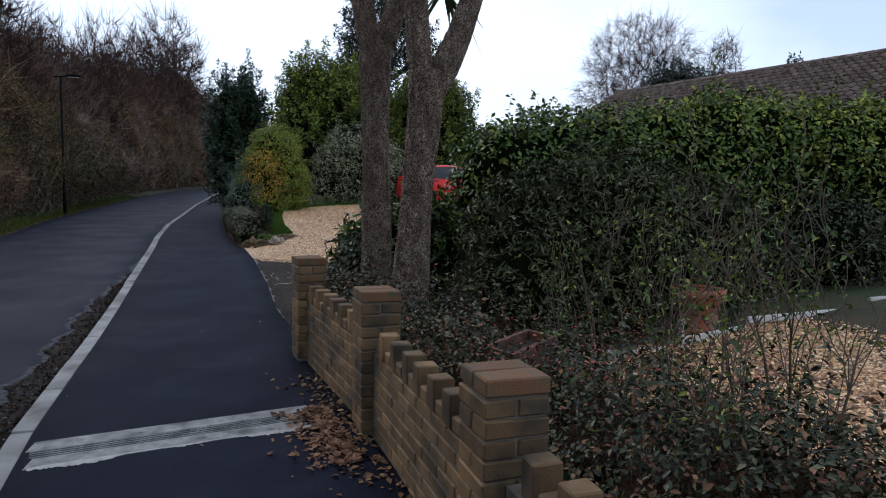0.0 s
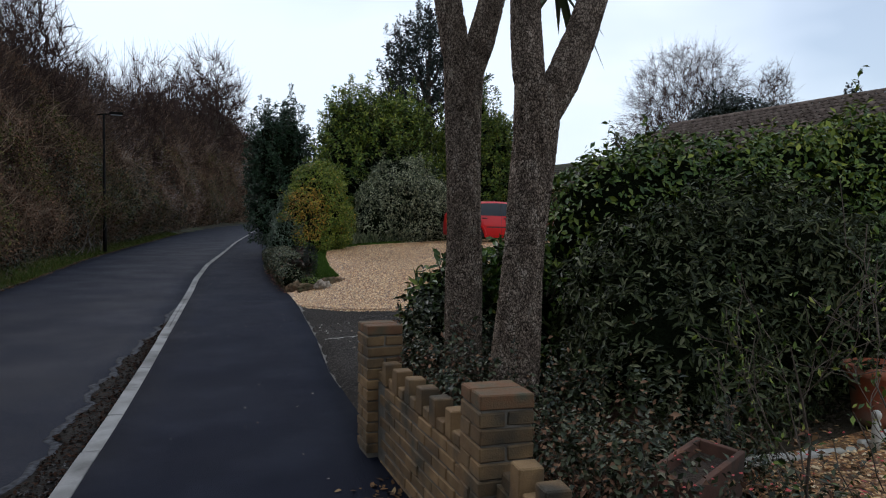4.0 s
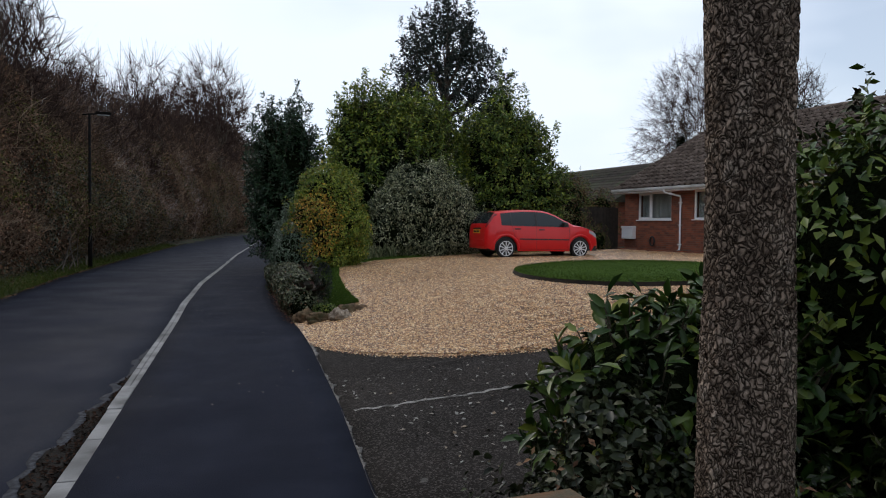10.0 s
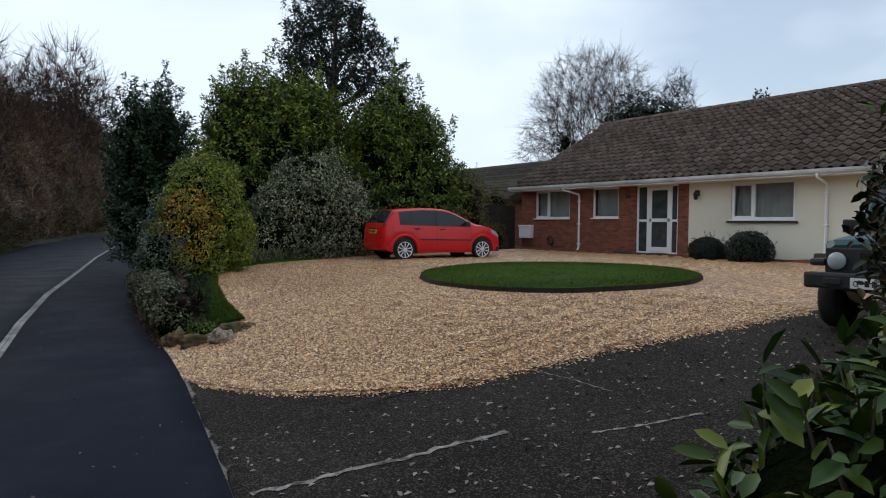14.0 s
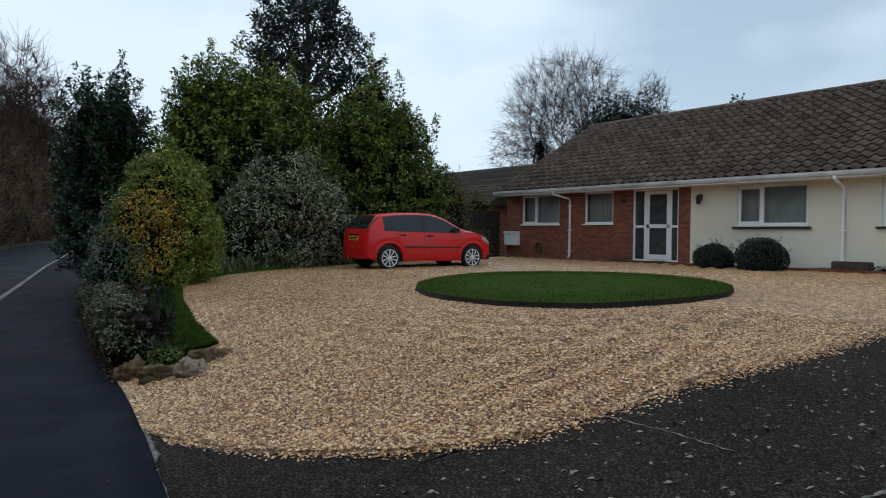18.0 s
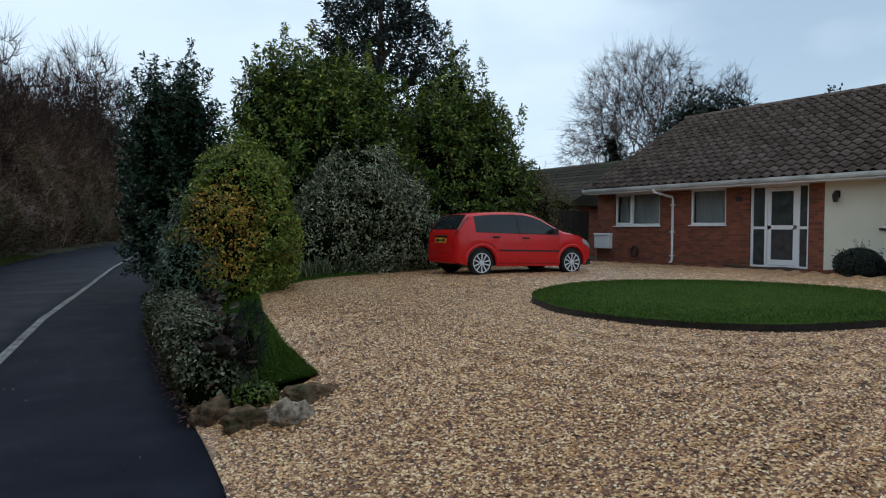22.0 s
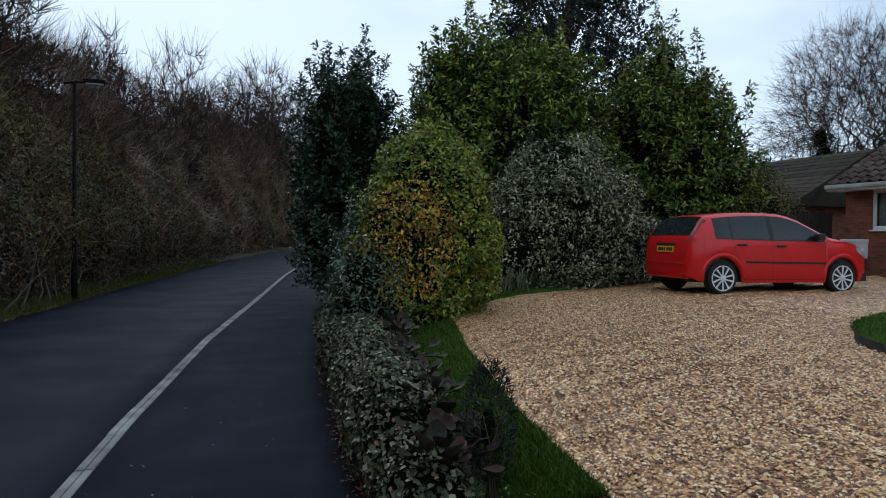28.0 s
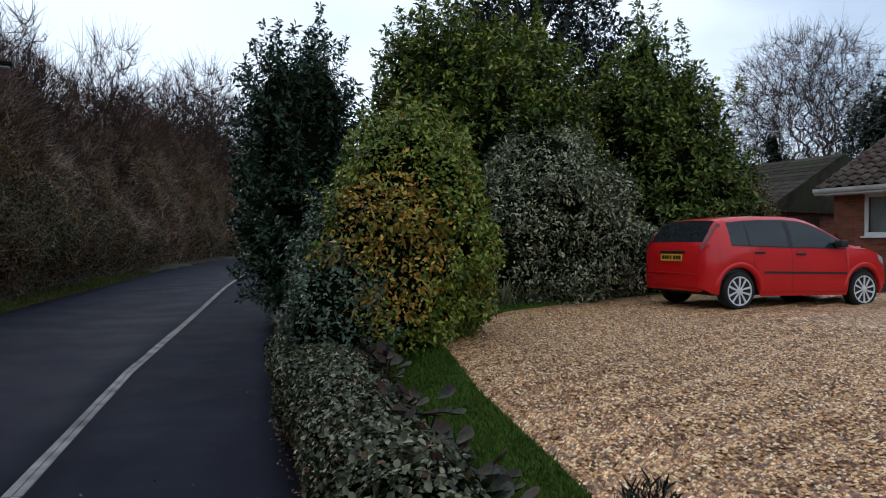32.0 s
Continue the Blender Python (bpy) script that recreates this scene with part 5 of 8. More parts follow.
drain = thing("drain_channel", "pale concrete drainage channel with iron grooves across the pavement", "drain", kind="structure")
dz = 0.003
for (ya, yb, nm, mt) in ((3.70, 3.83, "concrete_edge", M_DRAIN), (3.43, 3.56, "concrete_edge", M_DRAIN)):
    vs = [(-1.24, ya - 0.02, dz), (0.42, ya, dz), (0.42, yb, dz), (-1.2, yb - 0.0, dz)]
    bm = bmesh.new()
    bot = [bm.verts.new((x, y, -0.05)) for x, y, z in vs]
    tp = [bm.verts.new(v) for v in vs]
    bm.faces.new(tp)
    for k in range(4):
        bm.faces.new((bot[k], bot[(k + 1) % 4], tp[(k + 1) % 4], tp[k]))
    part(nm, bm, mt, drain)
for k in range(4):
    y0 = 3.575 + k * 0.031
    part("grating_bar", box_bm(-1.22, y0, -0.03, 0.44, y0 + 0.012, 0.004, 0.003), M_DRAIN, drain)
part("channel_bed", box_bm(-1.22, 3.56, -0.06, 0.44, 3.70, -0.012), M_BLACK, drain)

bm, prev = bmesh.new(), None
for k in range(140):
    x = -1.22 + 1.62 * k / 139
    w = 0.035 + 0.025 * math.sin(x * 4.1) + 0.016 * math.sin(x * 13 + 1) + random.uniform(-0.012, 0.012)
    cur = [bm.verts.new((x, 3.432, 0.004)), bm.verts.new((x, 3.432 - max(0.01, w), 0.003))]
    if prev:
        bm.faces.new((prev[0], prev[1], cur[1], cur[0]))
    prev = cur
part("broken_mortar", bm, M_JOINT, drain, "ragged pale mortar along the channel")
M_WET = leaf_mat("wet_gutter_stone", [(0.1, (0.004, 0.004, 0.005)), (0.85, (0.014, 0.014, 0.016)), (1.0, (0.14, 0.14, 0.15))], 0.6, 0.1, 0.15)
rng = np.random.default_rng(44)
ly = 1.6 + 4.2 * rng.random(5200) ** 1.6
lx = kerb_x(ly) - 0.14 - rng.random(5200) * np.interp(ly, (1.6, 4, 6, 8.5), (0.36, 0.28, 0.2, 0.18))
tagged(put("gutter_stones", stones("gutter_stones", lx[:600], ly[:600], np.full(600, -0.04), rng, 0.006, 0.018, M_WET)), "wet broken stones and grit along the gutter", "grit", kind="stuff")
ly = rng.uniform(2.75, 3.75, 900)
lx = 0.36 + 0.107 * (ly - 1.3) - 0.08 - np.abs(rng.normal(0, 0.13, 900))
tagged(put("leaf_heap", litter("leaf_heap", lx, ly, np.zeros(900) + rng.random(900) * 0.012, 0.05, L_BRAMBLE, rng)), "dark wet heap of leaves against the wall", "leaves", kind="stuff")

# broken pale edge between pavement and drive, joints in the drive
ys = np.arange(6.9, 13.4, 0.025)
we = 0.012 + np.cumsum(np.random.default_rng(45).normal(0, 0.012, len(ys)))
we = 0.004 + 0.35 * (we - np.convolve(we, np.ones(25) / 25, "same")) + np.random.default_rng(46).normal(0, 0.010, len(ys)) + 0.012 * np.sin(ys * 2.7)
tagged(put("pavement_edging", ribbon("pavement_edging", ys, lambda y: edge_x(y) - 0.01, lambda y: edge_x(y) - 0.009 + np.maximum(0.0, np.interp(y, ys, we) + 0.016) * np.clip(0.6 + np.sin(y * 3.1) + 0.7 * np.sin(y * 7.7 + 1), 0.0, 1.2), lambda x, y: land(x, y) + 0.004, 1, surface("stained_edge_concrete", (0.10, 0.09, 0.08), (0.24, 0.225, 0.20), 16, 0.9, 60, 0.8, dirt=(0.05, 0.045, 0.04), dirt_scale=7), 0.03)),
       "ragged pale concrete edge of the pavement", "edging", kind="structure")
xs = np.arange(1.6, 3.5, 0.05)
for nm, f, w in (("drive_joint", lambda x: 9.44 - 0.13 * (x - 1.6) + 0.015 * np.sin(x * 9) + 0.01 * np.sin(x * 31), 0.026),):
    V = []
    for s in (-1, 1):
        yy = f(xs) + s * (w + 0.012 * np.sin(xs * 37 + s) + 0.008 * np.sin(xs * 91))
        V.append(np.stack([xs, yy, land(xs, yy) - 0.006], -1))
    n = len(xs)
    i = np.arange(n - 1)
    tagged(put(nm, fast_mesh(nm, np.concatenate(V), np.stack([i, i + 1, i + n + 1, i + n], 1), M_OLDJOINT)), "pale crumbling concrete joint across the drive", "joint", kind="structure")
for pts, w in ((((4.66, 10.28), (4.70, 9.8), (4.67, 9.29)), 0.012), (((3.85, 8.72), (4.25, 8.55), (4.7, 8.42)), 0.02)):
    q = np.array(pts)
    u = np.linspace(0, 2, 30)
    lx, ly = np.interp(u, range(3), q[:, 0]) + 0.008 * np.sin(u * 23), np.interp(u, range(3), q[:, 1]) + 0.008 * np.sin(u * 31)
    nx, ny = -(q[2] - q[0])[1], (q[2] - q[0])[0]
    k = w / math.hypot(nx, ny) * (0.7 + 0.4 * np.sin(u * 17))
    V = [np.stack([lx + e * nx * k, ly + e * ny * k, land(lx, ly) - 0.007], -1) for e in (-1, 1)]
    i = np.arange(29)
    tagged(put("drive_joint", fast_mesh("drive_joint", np.concatenate(V), np.stack([i, i + 1, i + 31, i + 30], 1), M_OLDJOINT)), "thin pale joint in the worn drive", "joint", kind="structure")
rng = np.random.default_rng(43)
px, py = rng.uniform(1.7, 12, 1300), rng.uniform(7.2, 10.6, 1300)
keep = (py < near_y(px)) & (px > edge_x(py) + 0.1)
px, py = px[keep], py[keep]
tagged(put("drive_litter", litter("drive_litter", px, py, land(px, py) - 0.012, 0.045, leaf_mat("pale_flake", [(0.1, (0.16, 0.15, 0.13)), (0.6, (0.3, 0.29, 0.26)), (1.0, (0.2, 0.13, 0.07))], 0.8, 0.2), rng)),
       "pale leaves and lichen flakes on the drive", "leaves", kind="stuff")

# ---- rocks at the border's end ----
M_ROCK = surface("garden_rock", (0.06, 0.037, 0.023), (0.27, 0.175, 0.105), 14, 0.9, 45, 0.9, dirt=(0.065, 0.06, 0.03), dirt_scale=4, dist=0.02, spec=0.1)
M_ROCKP = surface("pale_rock", (0.16, 0.12, 0.085), (0.60, 0.50, 0.39), 22, 0.9, 60, 0.9, dirt=(0.17, 0.135, 0.105), dirt_scale=9, dist=0.02, spec=0.1)
for (x, y, rx, ry, rz, mt, lab, sd) in ((2.46, 15.02, 0.17, 0.15, 0.15, M_ROCK, "brown weathered garden rock beside the pavement", 1), (2.61, 14.57, 0.22, 0.15, 0.13, M_ROCK, "flat mossy brown garden rock", 2),
                                       (2.86, 14.30, 0.18, 0.15, 0.14, M_ROCKP, "pale pitted limestone rock", 3), (3.16, 14.68, 0.22, 0.17, 0.11, M_ROCK, "flat grey-brown garden rock", 4)):
    bm = bmesh.new()
    bmesh.ops.create_icosphere(bm, subdivisions=4, radius=1)
    for v in bm.verts:
        k = 1 + 0.42 * noise.noise(v.co * 1.5 + Vector((sd * 7, 0, 0))) - 0.22 * abs(noise.noise(v.co * 2.6 + Vector((sd * 3, 1, 5)))) + 0.22 * noise.noise(v.co * 4.5 + Vector((sd, 3, 0))) + 0.16 * noise.noise(v.co * 9) + 0.08 * noise.noise(v.co * 19)
        v.co = Vector((v.co.x * rx * k, v.co.y * ry * k, max(v.co.z * rz * 1.08 * k, -0.09)))
    me = bpy.data.meshes.new("garden_rock")
    bm.to_mesh(me)
    bm.free()
    me.materials.append(mt)
    me.polygons.foreach_set("use_smooth", [True] * len(me.polygons))
    ob = put("garden_rock", me)
    ob.location = (x, y, land1(x, y) + 0.025)
    tagged(ob, lab, "rock", "border rocks")
shrub("border_tuft", "small bright green trailing plant between the rocks", "plant", [(2.80, 15.0, 0.22, 0.20, 0.18, 0.10)], 900, 0.04, L_GREEN, 61, 0.12, shoots=8, shoot_len=0.4, core=0.7)
shrub("heather_tuft", "upright dark green feathery plant on the turf edge", "plant", [(2.90, 15.5, 0.62, 0.13, 0.13, 0.34)], 1300, 0.06, L_OAK, 62, 0.3, aspect=0.14, shoots=0, stem_r=0.006, core=0.3, droop=-0.9)
# ---- front garden wall ----
def wall_x(y):
    return float(np.interp(y, (-2.6, -0.55, 1.31, 3.22, 5.1), (-0.10, 0.17, 0.41, 0.69, 0.82)))


def wall_turn(a, c):
    return -math.degrees(math.atan2(wall_x(c) - wall_x(a), c - a))


def brick_mesh(sx, sy, sz, mat, bevel=0.006):
    bm = box_bm(-sx / 2, -sy / 2, 0, sx / 2, sy / 2, sz, 0)
    for v in bm.verts:
        v.co += Vector((random.uniform(-1, 1), random.uniform(-1, 1), random.uniform(-1, 1))) * 0.003
    bmesh.ops.bevel(bm, geom=bm.edges[:], offset=bevel, segments=1, affect="EDGES")
    me = bpy.data.meshes.new("brick")
    bm.to_mesh(me)
    bm.free()
    me.materials.append(mat)
    return me


COURSE = 0.0725
B_LONG = [brick_mesh(0.10, 0.212, 0.0635, M_BRICKS) for _ in range(3)]
B_HALF = [brick_mesh(0.10, 0.10, 0.0635, M_BRICKS) for _ in range(2)]
B_PIER = [brick_mesh(0.121, 0.245, 0.0635, M_BRICKS) for _ in range(3)]
B_PIERO = [brick_mesh(0.121, 0.245, 0.0635, M_BRICKO) for _ in range(2)]
B_UP = [brick_mesh(0.105, 0.10, 0.15, M_BRICKS) for _ in range(3)]


def wall_panel(y0, y1, z_top):
    w = thing("garden_wall", "low weathered yellow brick wall with stepped crenellated top", "wall", (wall_x(y0), y0, 0), "front garden walls")
    L = math.hypot(y1 - y0, wall_x(y1) - wall_x(y0))
    w.matrix_basis = pose(wall_x(y0), y0, -0.05, 0, 0, wall_turn(y0, y1))
    rows = int(round(z_top / COURSE))
    part("mortar_core", box_bm(-0.044, 0, -0.1, 0.044, L, rows * COURSE - 0.012), M_MORTAR, w)
    for r in range(rows):
        y = 0.11 if r % 2 == 0 else 0.0
        if r % 2:
            b = put("brick", random.choice(B_HALF), w)
            b.matrix_basis = pose(0, 0.053, r * COURSE, 0, 0, 180 * random.randint(0, 1))
            y = 0.22
        while y + 0.1 < L:
            if y + 0.108 > L:
                break
            b = put("brick", random.choice(B_LONG), w)
            b.matrix_basis = pose(random.uniform(-0.003, 0.003), min(y, L - 0.108), r * COURSE, 0, 0, 180 * random.randint(0, 1) + random.uniform(-0.6, 0.6))
            y += 0.2225
    y, k = 0.10, 0
    while y < L - 0.06:
        if k % 2 == 0:
            b = put("coping_brick", random.choice(B_UP), w)
            b.matrix_basis = pose(random.uniform(-0.006, 0.006), y, rows * COURSE, 0, 0, random.uniform(-3, 3))
        else:
            b = put("coping_brick", random.choice(B_HALF), w)
            b.matrix_basis = pose(0, y, rows * COURSE, 0, 0, random.uniform(-2, 2))
        y += 0.112
        k += 1
    return w


def wall_pier(y, courses, orange):
    p = thing("brick_pier", "square yellow brick pier with orange top course", "pier", (wall_x(y), y, 0), "front garden piers")
    p.matrix_basis = pose(wall_x(y), y, 0.03, 0, 0, wall_turn(y - 0.4, y + 0.2))
    part("mortar_core", box_bm(-0.113, -0.113, -0.1, 0.113, 0.113, courses * COURSE - 0.014), M_MORTAR, p)
    for r in range(courses):
        src = B_PIERO if r >= courses - orange else B_PIER
        for s in (-1, 1):
            b = put("brick", random.choice(src), p)
            t = 90 if r % 2 else 0
            d = 0.0645 * s
            b.matrix_basis = pose(d if not t else 0, d if t else 0, r * COURSE, 0, 0, t + random.uniform(-0.8, 0.8))
    return p


for y in (-0.55, 1.31, 3.22, 5.1):
    wall_pier(y, 12, 1)
for a, c in ((-2.4, -0.68), (-0.42, 1.18), (1.44, 3.09), (3.35, 4.97)):
    wall_panel(a, c, 0.58)

# ---- cabbage palms behind the wall ----
m, nt, b = base_mat("corky_bark", 0.9)
col = ramp(nt, tex(nt, "ShaderNodeTexNoise", 16, 5, (1, 1, 0.5)), [(0.3, (0.19, 0.143, 0.11)), (0.55, (0.37, 0.285, 0.22)), (0.75, (0.55, 0.46, 0.375))])
col = blend(nt, 0.5, col, ramp(nt, tex(nt, "ShaderNodeTexNoise", 2.2, 3), [(0.35, (0.55, 0.5, 0.45)), (0.65, (1, 1, 1))]), "MULTIPLY")
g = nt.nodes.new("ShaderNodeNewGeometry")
# crack hollows: darkening put into the colour wherever the mesh is concave
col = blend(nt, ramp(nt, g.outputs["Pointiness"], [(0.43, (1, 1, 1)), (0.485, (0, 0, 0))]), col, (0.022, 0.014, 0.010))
nt.links.new(col, b.inputs["Base Color"])
crack = nt.nodes.new("ShaderNodeTexVoronoi")
crack.feature = "DISTANCE_TO_EDGE"
crack.inputs["Scale"].default_value = 70
mp, wv3 = nt.nodes.new("ShaderNodeMapping"), nt.nodes.new("ShaderNodeVectorMath")
mp.inputs["Scale"].default_value = (1, 1, 0.5)
wob3 = nt.nodes.new("ShaderNodeTexNoise")
wob3.inputs["Scale"].default_value = 22
wv3.operation = "MULTIPLY_ADD"
wv3.inputs[1].default_value = (0.05, 0.05, 0.05)
nt.links.new(g.outputs["Position"], wob3.inputs["Vector"])
nt.links.new(wob3.outputs["Color"], wv3.inputs[0])
nt.links.new(g.outputs["Position"], wv3.inputs[2])
nt.links.new(wv3.outputs[0], mp.inputs[0])
nt.links.new(mp.outputs[0], crack.inputs["Vector"])
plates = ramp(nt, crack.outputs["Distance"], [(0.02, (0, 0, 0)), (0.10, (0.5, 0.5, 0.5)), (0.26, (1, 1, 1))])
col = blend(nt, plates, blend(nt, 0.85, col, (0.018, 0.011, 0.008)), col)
nt.links.new(col, b.inputs["Base Color"])
bump(nt, b, plates, 0.9, 0.014)
b.inputs["Specular IOR Level"].default_value = 0.1
M_BARK = m


def bark_tube(name, pts, radii, parent, seed, plate=0.028):
    """A trunk whose bark is cracked into upright plates."""
    P = np.array(pts, float)
    d = np.concatenate([[0], np.cumsum(np.linalg.norm(np.diff(P, axis=0), axis=1))])
    n, sides = (max(24, int(d[-1] / 0.014)), 84) if name == "trunk" else (max(24, int(d[-1] / 0.018)), 60)
    t = np.linspace(0, d[-1], n)
    C = np.stack([np.interp(t, d, P[:, k]) for k in range(3)], -1)
    kern = np.ones(9) / 9
    for k in range(3):
        C[4:-4, k] = np.convolve(C[:, k], kern, "valid")
    R = np.interp(t, d, radii)
    rng = np.random.default_rng(seed)
    circ = 2 * math.pi * R.mean()
    cells = int(circ * d[-1] / (plate * plate * 1.6))
    cu, cv = rng.uniform(0, circ, cells), rng.uniform(0, d[-1], cells)
    th = np.arange(sides) / sides * circ
    H = np.zeros((n, sides))
    for i in range(n):
        near = np.abs(cv - t[i]) < plate * 4
        du = np.abs(th[:, None] - cu[None, near])
        du = np.minimum(du, circ - du)
        q = np.sort(np.sqrt(du ** 2 + ((cv[None, near] - t[i]) / 1.6) ** 2), 1)
        H[i] = np.clip((q[:, 1] - q[:, 0]) / (plate * 0.24), 0, 1) if q.shape[1] > 1 else 0
    rad = R[:, None] * (1 + 0.03 * np.sin(t * 5 + seed)[:, None]) - 0.012 + 0.017 * H ** 0.6
    T = np.gradient(C, axis=0)
    T = unit(T)
    A = unit(np.cross(T, np.array([0.2, 0.95, 0.1])))
    B = np.cross(T, A)
    ang = np.arange(sides) / sides * 2 * math.pi
    V = C[:, None] + (A[:, None] * np.cos(ang)[None, :, None] + B[:, None] * np.sin(ang)[None, :, None]) * rad[..., None]
    i = np.arange(n - 1)[:, None] * sides
    k = np.arange(sides)[None]
    k2 = (k + 1) % sides
    F = np.stack([i + k, i + k2, i + sides + k2, i + sides + k], -1).reshape(-1, 4)
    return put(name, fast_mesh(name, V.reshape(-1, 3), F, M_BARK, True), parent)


def sword_crown(parent, c, rng, n=110, length=0.85):
    """A rosette of long drooping sword leaves."""
    V, F = [], []
    for _ in range(n):
        a, e = rng.uniform(0, 6.28), rng.uniform(-1.1, 1.3)
        d = np.array([math.cos(a) * math.cos(e), math.sin(a) * math.cos(e), math.sin(e)])
        s = np.array([-math.sin(a), math.cos(a), 0]) * 0.022
        l = length * rng.uniform(0.7, 1.15)
        p = np.array(c) + d * 0.05
        o = len(V) * 1
        for k in range(5):
            w = (1 - (k / 4) ** 2) * 1.0
            V += [p + s * w, p - s * w]
            p = p + d * l / 4 + np.array([0, 0, -0.05 * l * k])
        for k in range(4):
            F.append((o + 2 * k, o + 2 * k + 1, o + 2 * k + 3, o + 2 * k + 2))
    return put("leaf_crown", fast_mesh("leaf_crown", np.array(V), F, L_STRAP), parent)


rng = np.random.default_rng(50)
for label, root, stem, boughs, sd in (
        ("straight forked cabbage palm trunk with deeply cracked grey-brown bark", (1.42, 5.03),
         [((1.43, 5.04, -0.1), 0.17), ((1.43, 5.04, 0.3), 0.145), ((1.42, 5.03, 1.5), 0.118), ((1.40, 5.03, 2.3), 0.122), ((1.40, 5.03, 2.72), 0.135)],
         [[((1.39, 5.03, 2.5), 0.07), ((1.34, 5.04, 2.8), 0.10), ((1.28, 5.06, 3.15), 0.092), ((1.16, 5.1, 4.0), 0.075), ((1.10, 5.12, 5.6), 0.05)],
          [((1.42, 5.03, 2.5), 0.07), ((1.52, 5.02, 2.85), 0.10), ((1.60, 5.0, 3.15), 0.088), ((1.68, 4.95, 3.7), 0.075), ((1.75, 4.95, 5.6), 0.05)]], 1),
        ("leaning forked cabbage palm trunk with pale plated bark", (1.46, 4.3),
         [((1.40, 4.33, -0.1), 0.19), ((1.41, 4.33, 0.3), 0.16), ((1.47, 4.29, 1.5), 0.122), ((1.52, 4.27, 2.1), 0.13), ((1.54, 4.27, 2.42), 0.15)],
         [[((1.52, 4.27, 2.2), 0.07), ((1.47, 4.28, 2.5), 0.095), ((1.45, 4.29, 2.8), 0.088), ((1.42, 4.3, 3.8), 0.072), ((1.40, 4.3, 5.5), 0.05)],
          [((1.55, 4.27, 2.15), 0.07), ((1.68, 4.25, 2.45), 0.105), ((1.79, 4.22, 2.72), 0.098), ((1.92, 4.2, 3.1), 0.085), ((2.10, 4.16, 3.8), 0.07), ((2.2, 4.15, 5.3), 0.05)]], 4)):
    palm = thing("cabbage_palm", label, "tree", (*root, 0), "cabbage palms")
    inv = Matrix.Translation((-root[0], -root[1], 0))
    for k, line in enumerate([stem] + boughs):
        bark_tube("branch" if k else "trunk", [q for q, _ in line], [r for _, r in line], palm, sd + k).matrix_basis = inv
        if k:
            sword_crown(palm, tuple(np.array(line[-1][0]) + np.array([0, 0, 0.1])), rng).matrix_basis = inv
sword_crown(palm, (1.76, 4.42, 3.12), rng, 26, 0.42).matrix_basis = inv

# ---- front garden: shingle, edging, pots ----
xs = np.arange(2.3, 9.0, 0.2)
V = []
for j in range(19):
    yy = -3.0 + (3.55 + 0.02 * xs) * j / 18 + 3.0 * j / 18
    V.append(np.stack([xs, yy, land(xs, yy) * 0.6 + 0.05], -1))
n = len(xs)
i = (np.arange(18)[:, None] * n + np.arange(n - 1)[None]).ravel()
tagged(put("garden_gravel", fast_mesh("garden_gravel", np.concatenate(V), np.stack([i, i + 1, i + n + 1, i + n], 1), M_GRAVEL, True)), "front garden bed of pale shingle", "gravel", kind="structure")
px, py = rng.uniform(2.4, 6.0, 10000), rng.uniform(0.4, 3.5, 10000)
tagged(put("garden_shingle", stones("garden_shingle", px, py, land(px, py) * 0.6 + 0.055, rng, 0.010, 0.020, M_STONE)), "loose pale shingle stones in the front garden", "gravel", kind="stuff")
M_TERRA = surface("terracotta", (0.30, 0.075, 0.035), (0.42, 0.12, 0.055), 6, 0.8, 90, 0.4, dirt=(0.22, 0.14, 0.10), dirt_scale=5)
M_WHITE = surface("white_painted_wood", (0.45, 0.43, 0.39), (0.6, 0.58, 0.54), 8, 0.6, 90, 0.4, dirt=(0.4, 0.38, 0.32), dirt_scale=4)


def lathe(profile, sides=28):
    bm = bmesh.new()
    rings = [[bm.verts.new((r * math.cos(2 * math.pi * k / sides), r * math.sin(2 * math.pi * k / sides), z)) for k in range(sides)] for r, z in profile]
    for a, c in zip(rings, rings[1:]):
        for k in range(sides):
            bm.faces.new((a[k], a[(k + 1) % sides], c[(k + 1) % sides], c[k]))
    bm.faces.new(rings[0][::-1])
    return bm


EDGE_LINE = [(2.2, 3.62), (3.4, 3.42), (3.52, 3.40), (4.5, 3.55), (6.2, 3.45), (9, 3.2)]
for k, ((xa, ya), (xb, yb)) in enumerate(zip(EDGE_LINE, EDGE_LINE[1:])):
    z = land1((xa + xb) / 2, 3.5) * 0.6 + 0.04
    L = math.hypot(xb - xa, yb - ya)
    me = bpy.data.meshes.new("edging_rail")
    bm = box_bm(0, -0.022, 0, L - 0.03, 0.022, 0.065, 0.015)
    bm.to_mesh(me)
    bm.free()
    me.materials.append(M_WHITE)
    ob = put("edging_rail", me, m=pose(xa, ya, z, 0, 0, math.degrees(math.atan2(yb - ya, xb - xa))))
    tagged(ob, "low white painted edging rail round the shingle bed", "edging", "garden edging")
part("edging_post", lathe([(0.024, -0.05), (0.026, 0.16), (0.016, 0.18), (0.027, 0.195), (0.03, 0.215), (0.02, 0.235), (0.002, 0.243)], 16), M_WHITE, None, "short white turned post with a ball top", True)
post = bpy.data.objects["edging_post"]
post.location = (3.47, 3.36, land1(3.47, 3.4) * 0.6 + 0.06)
tagged(post, category="post")
pot = thing("plant_pot", "tall round terracotta flowerpot standing on the shingle", "pot", (3.97, 3.66, land1(4.0, 3.66) * 0.6 + 0.05))
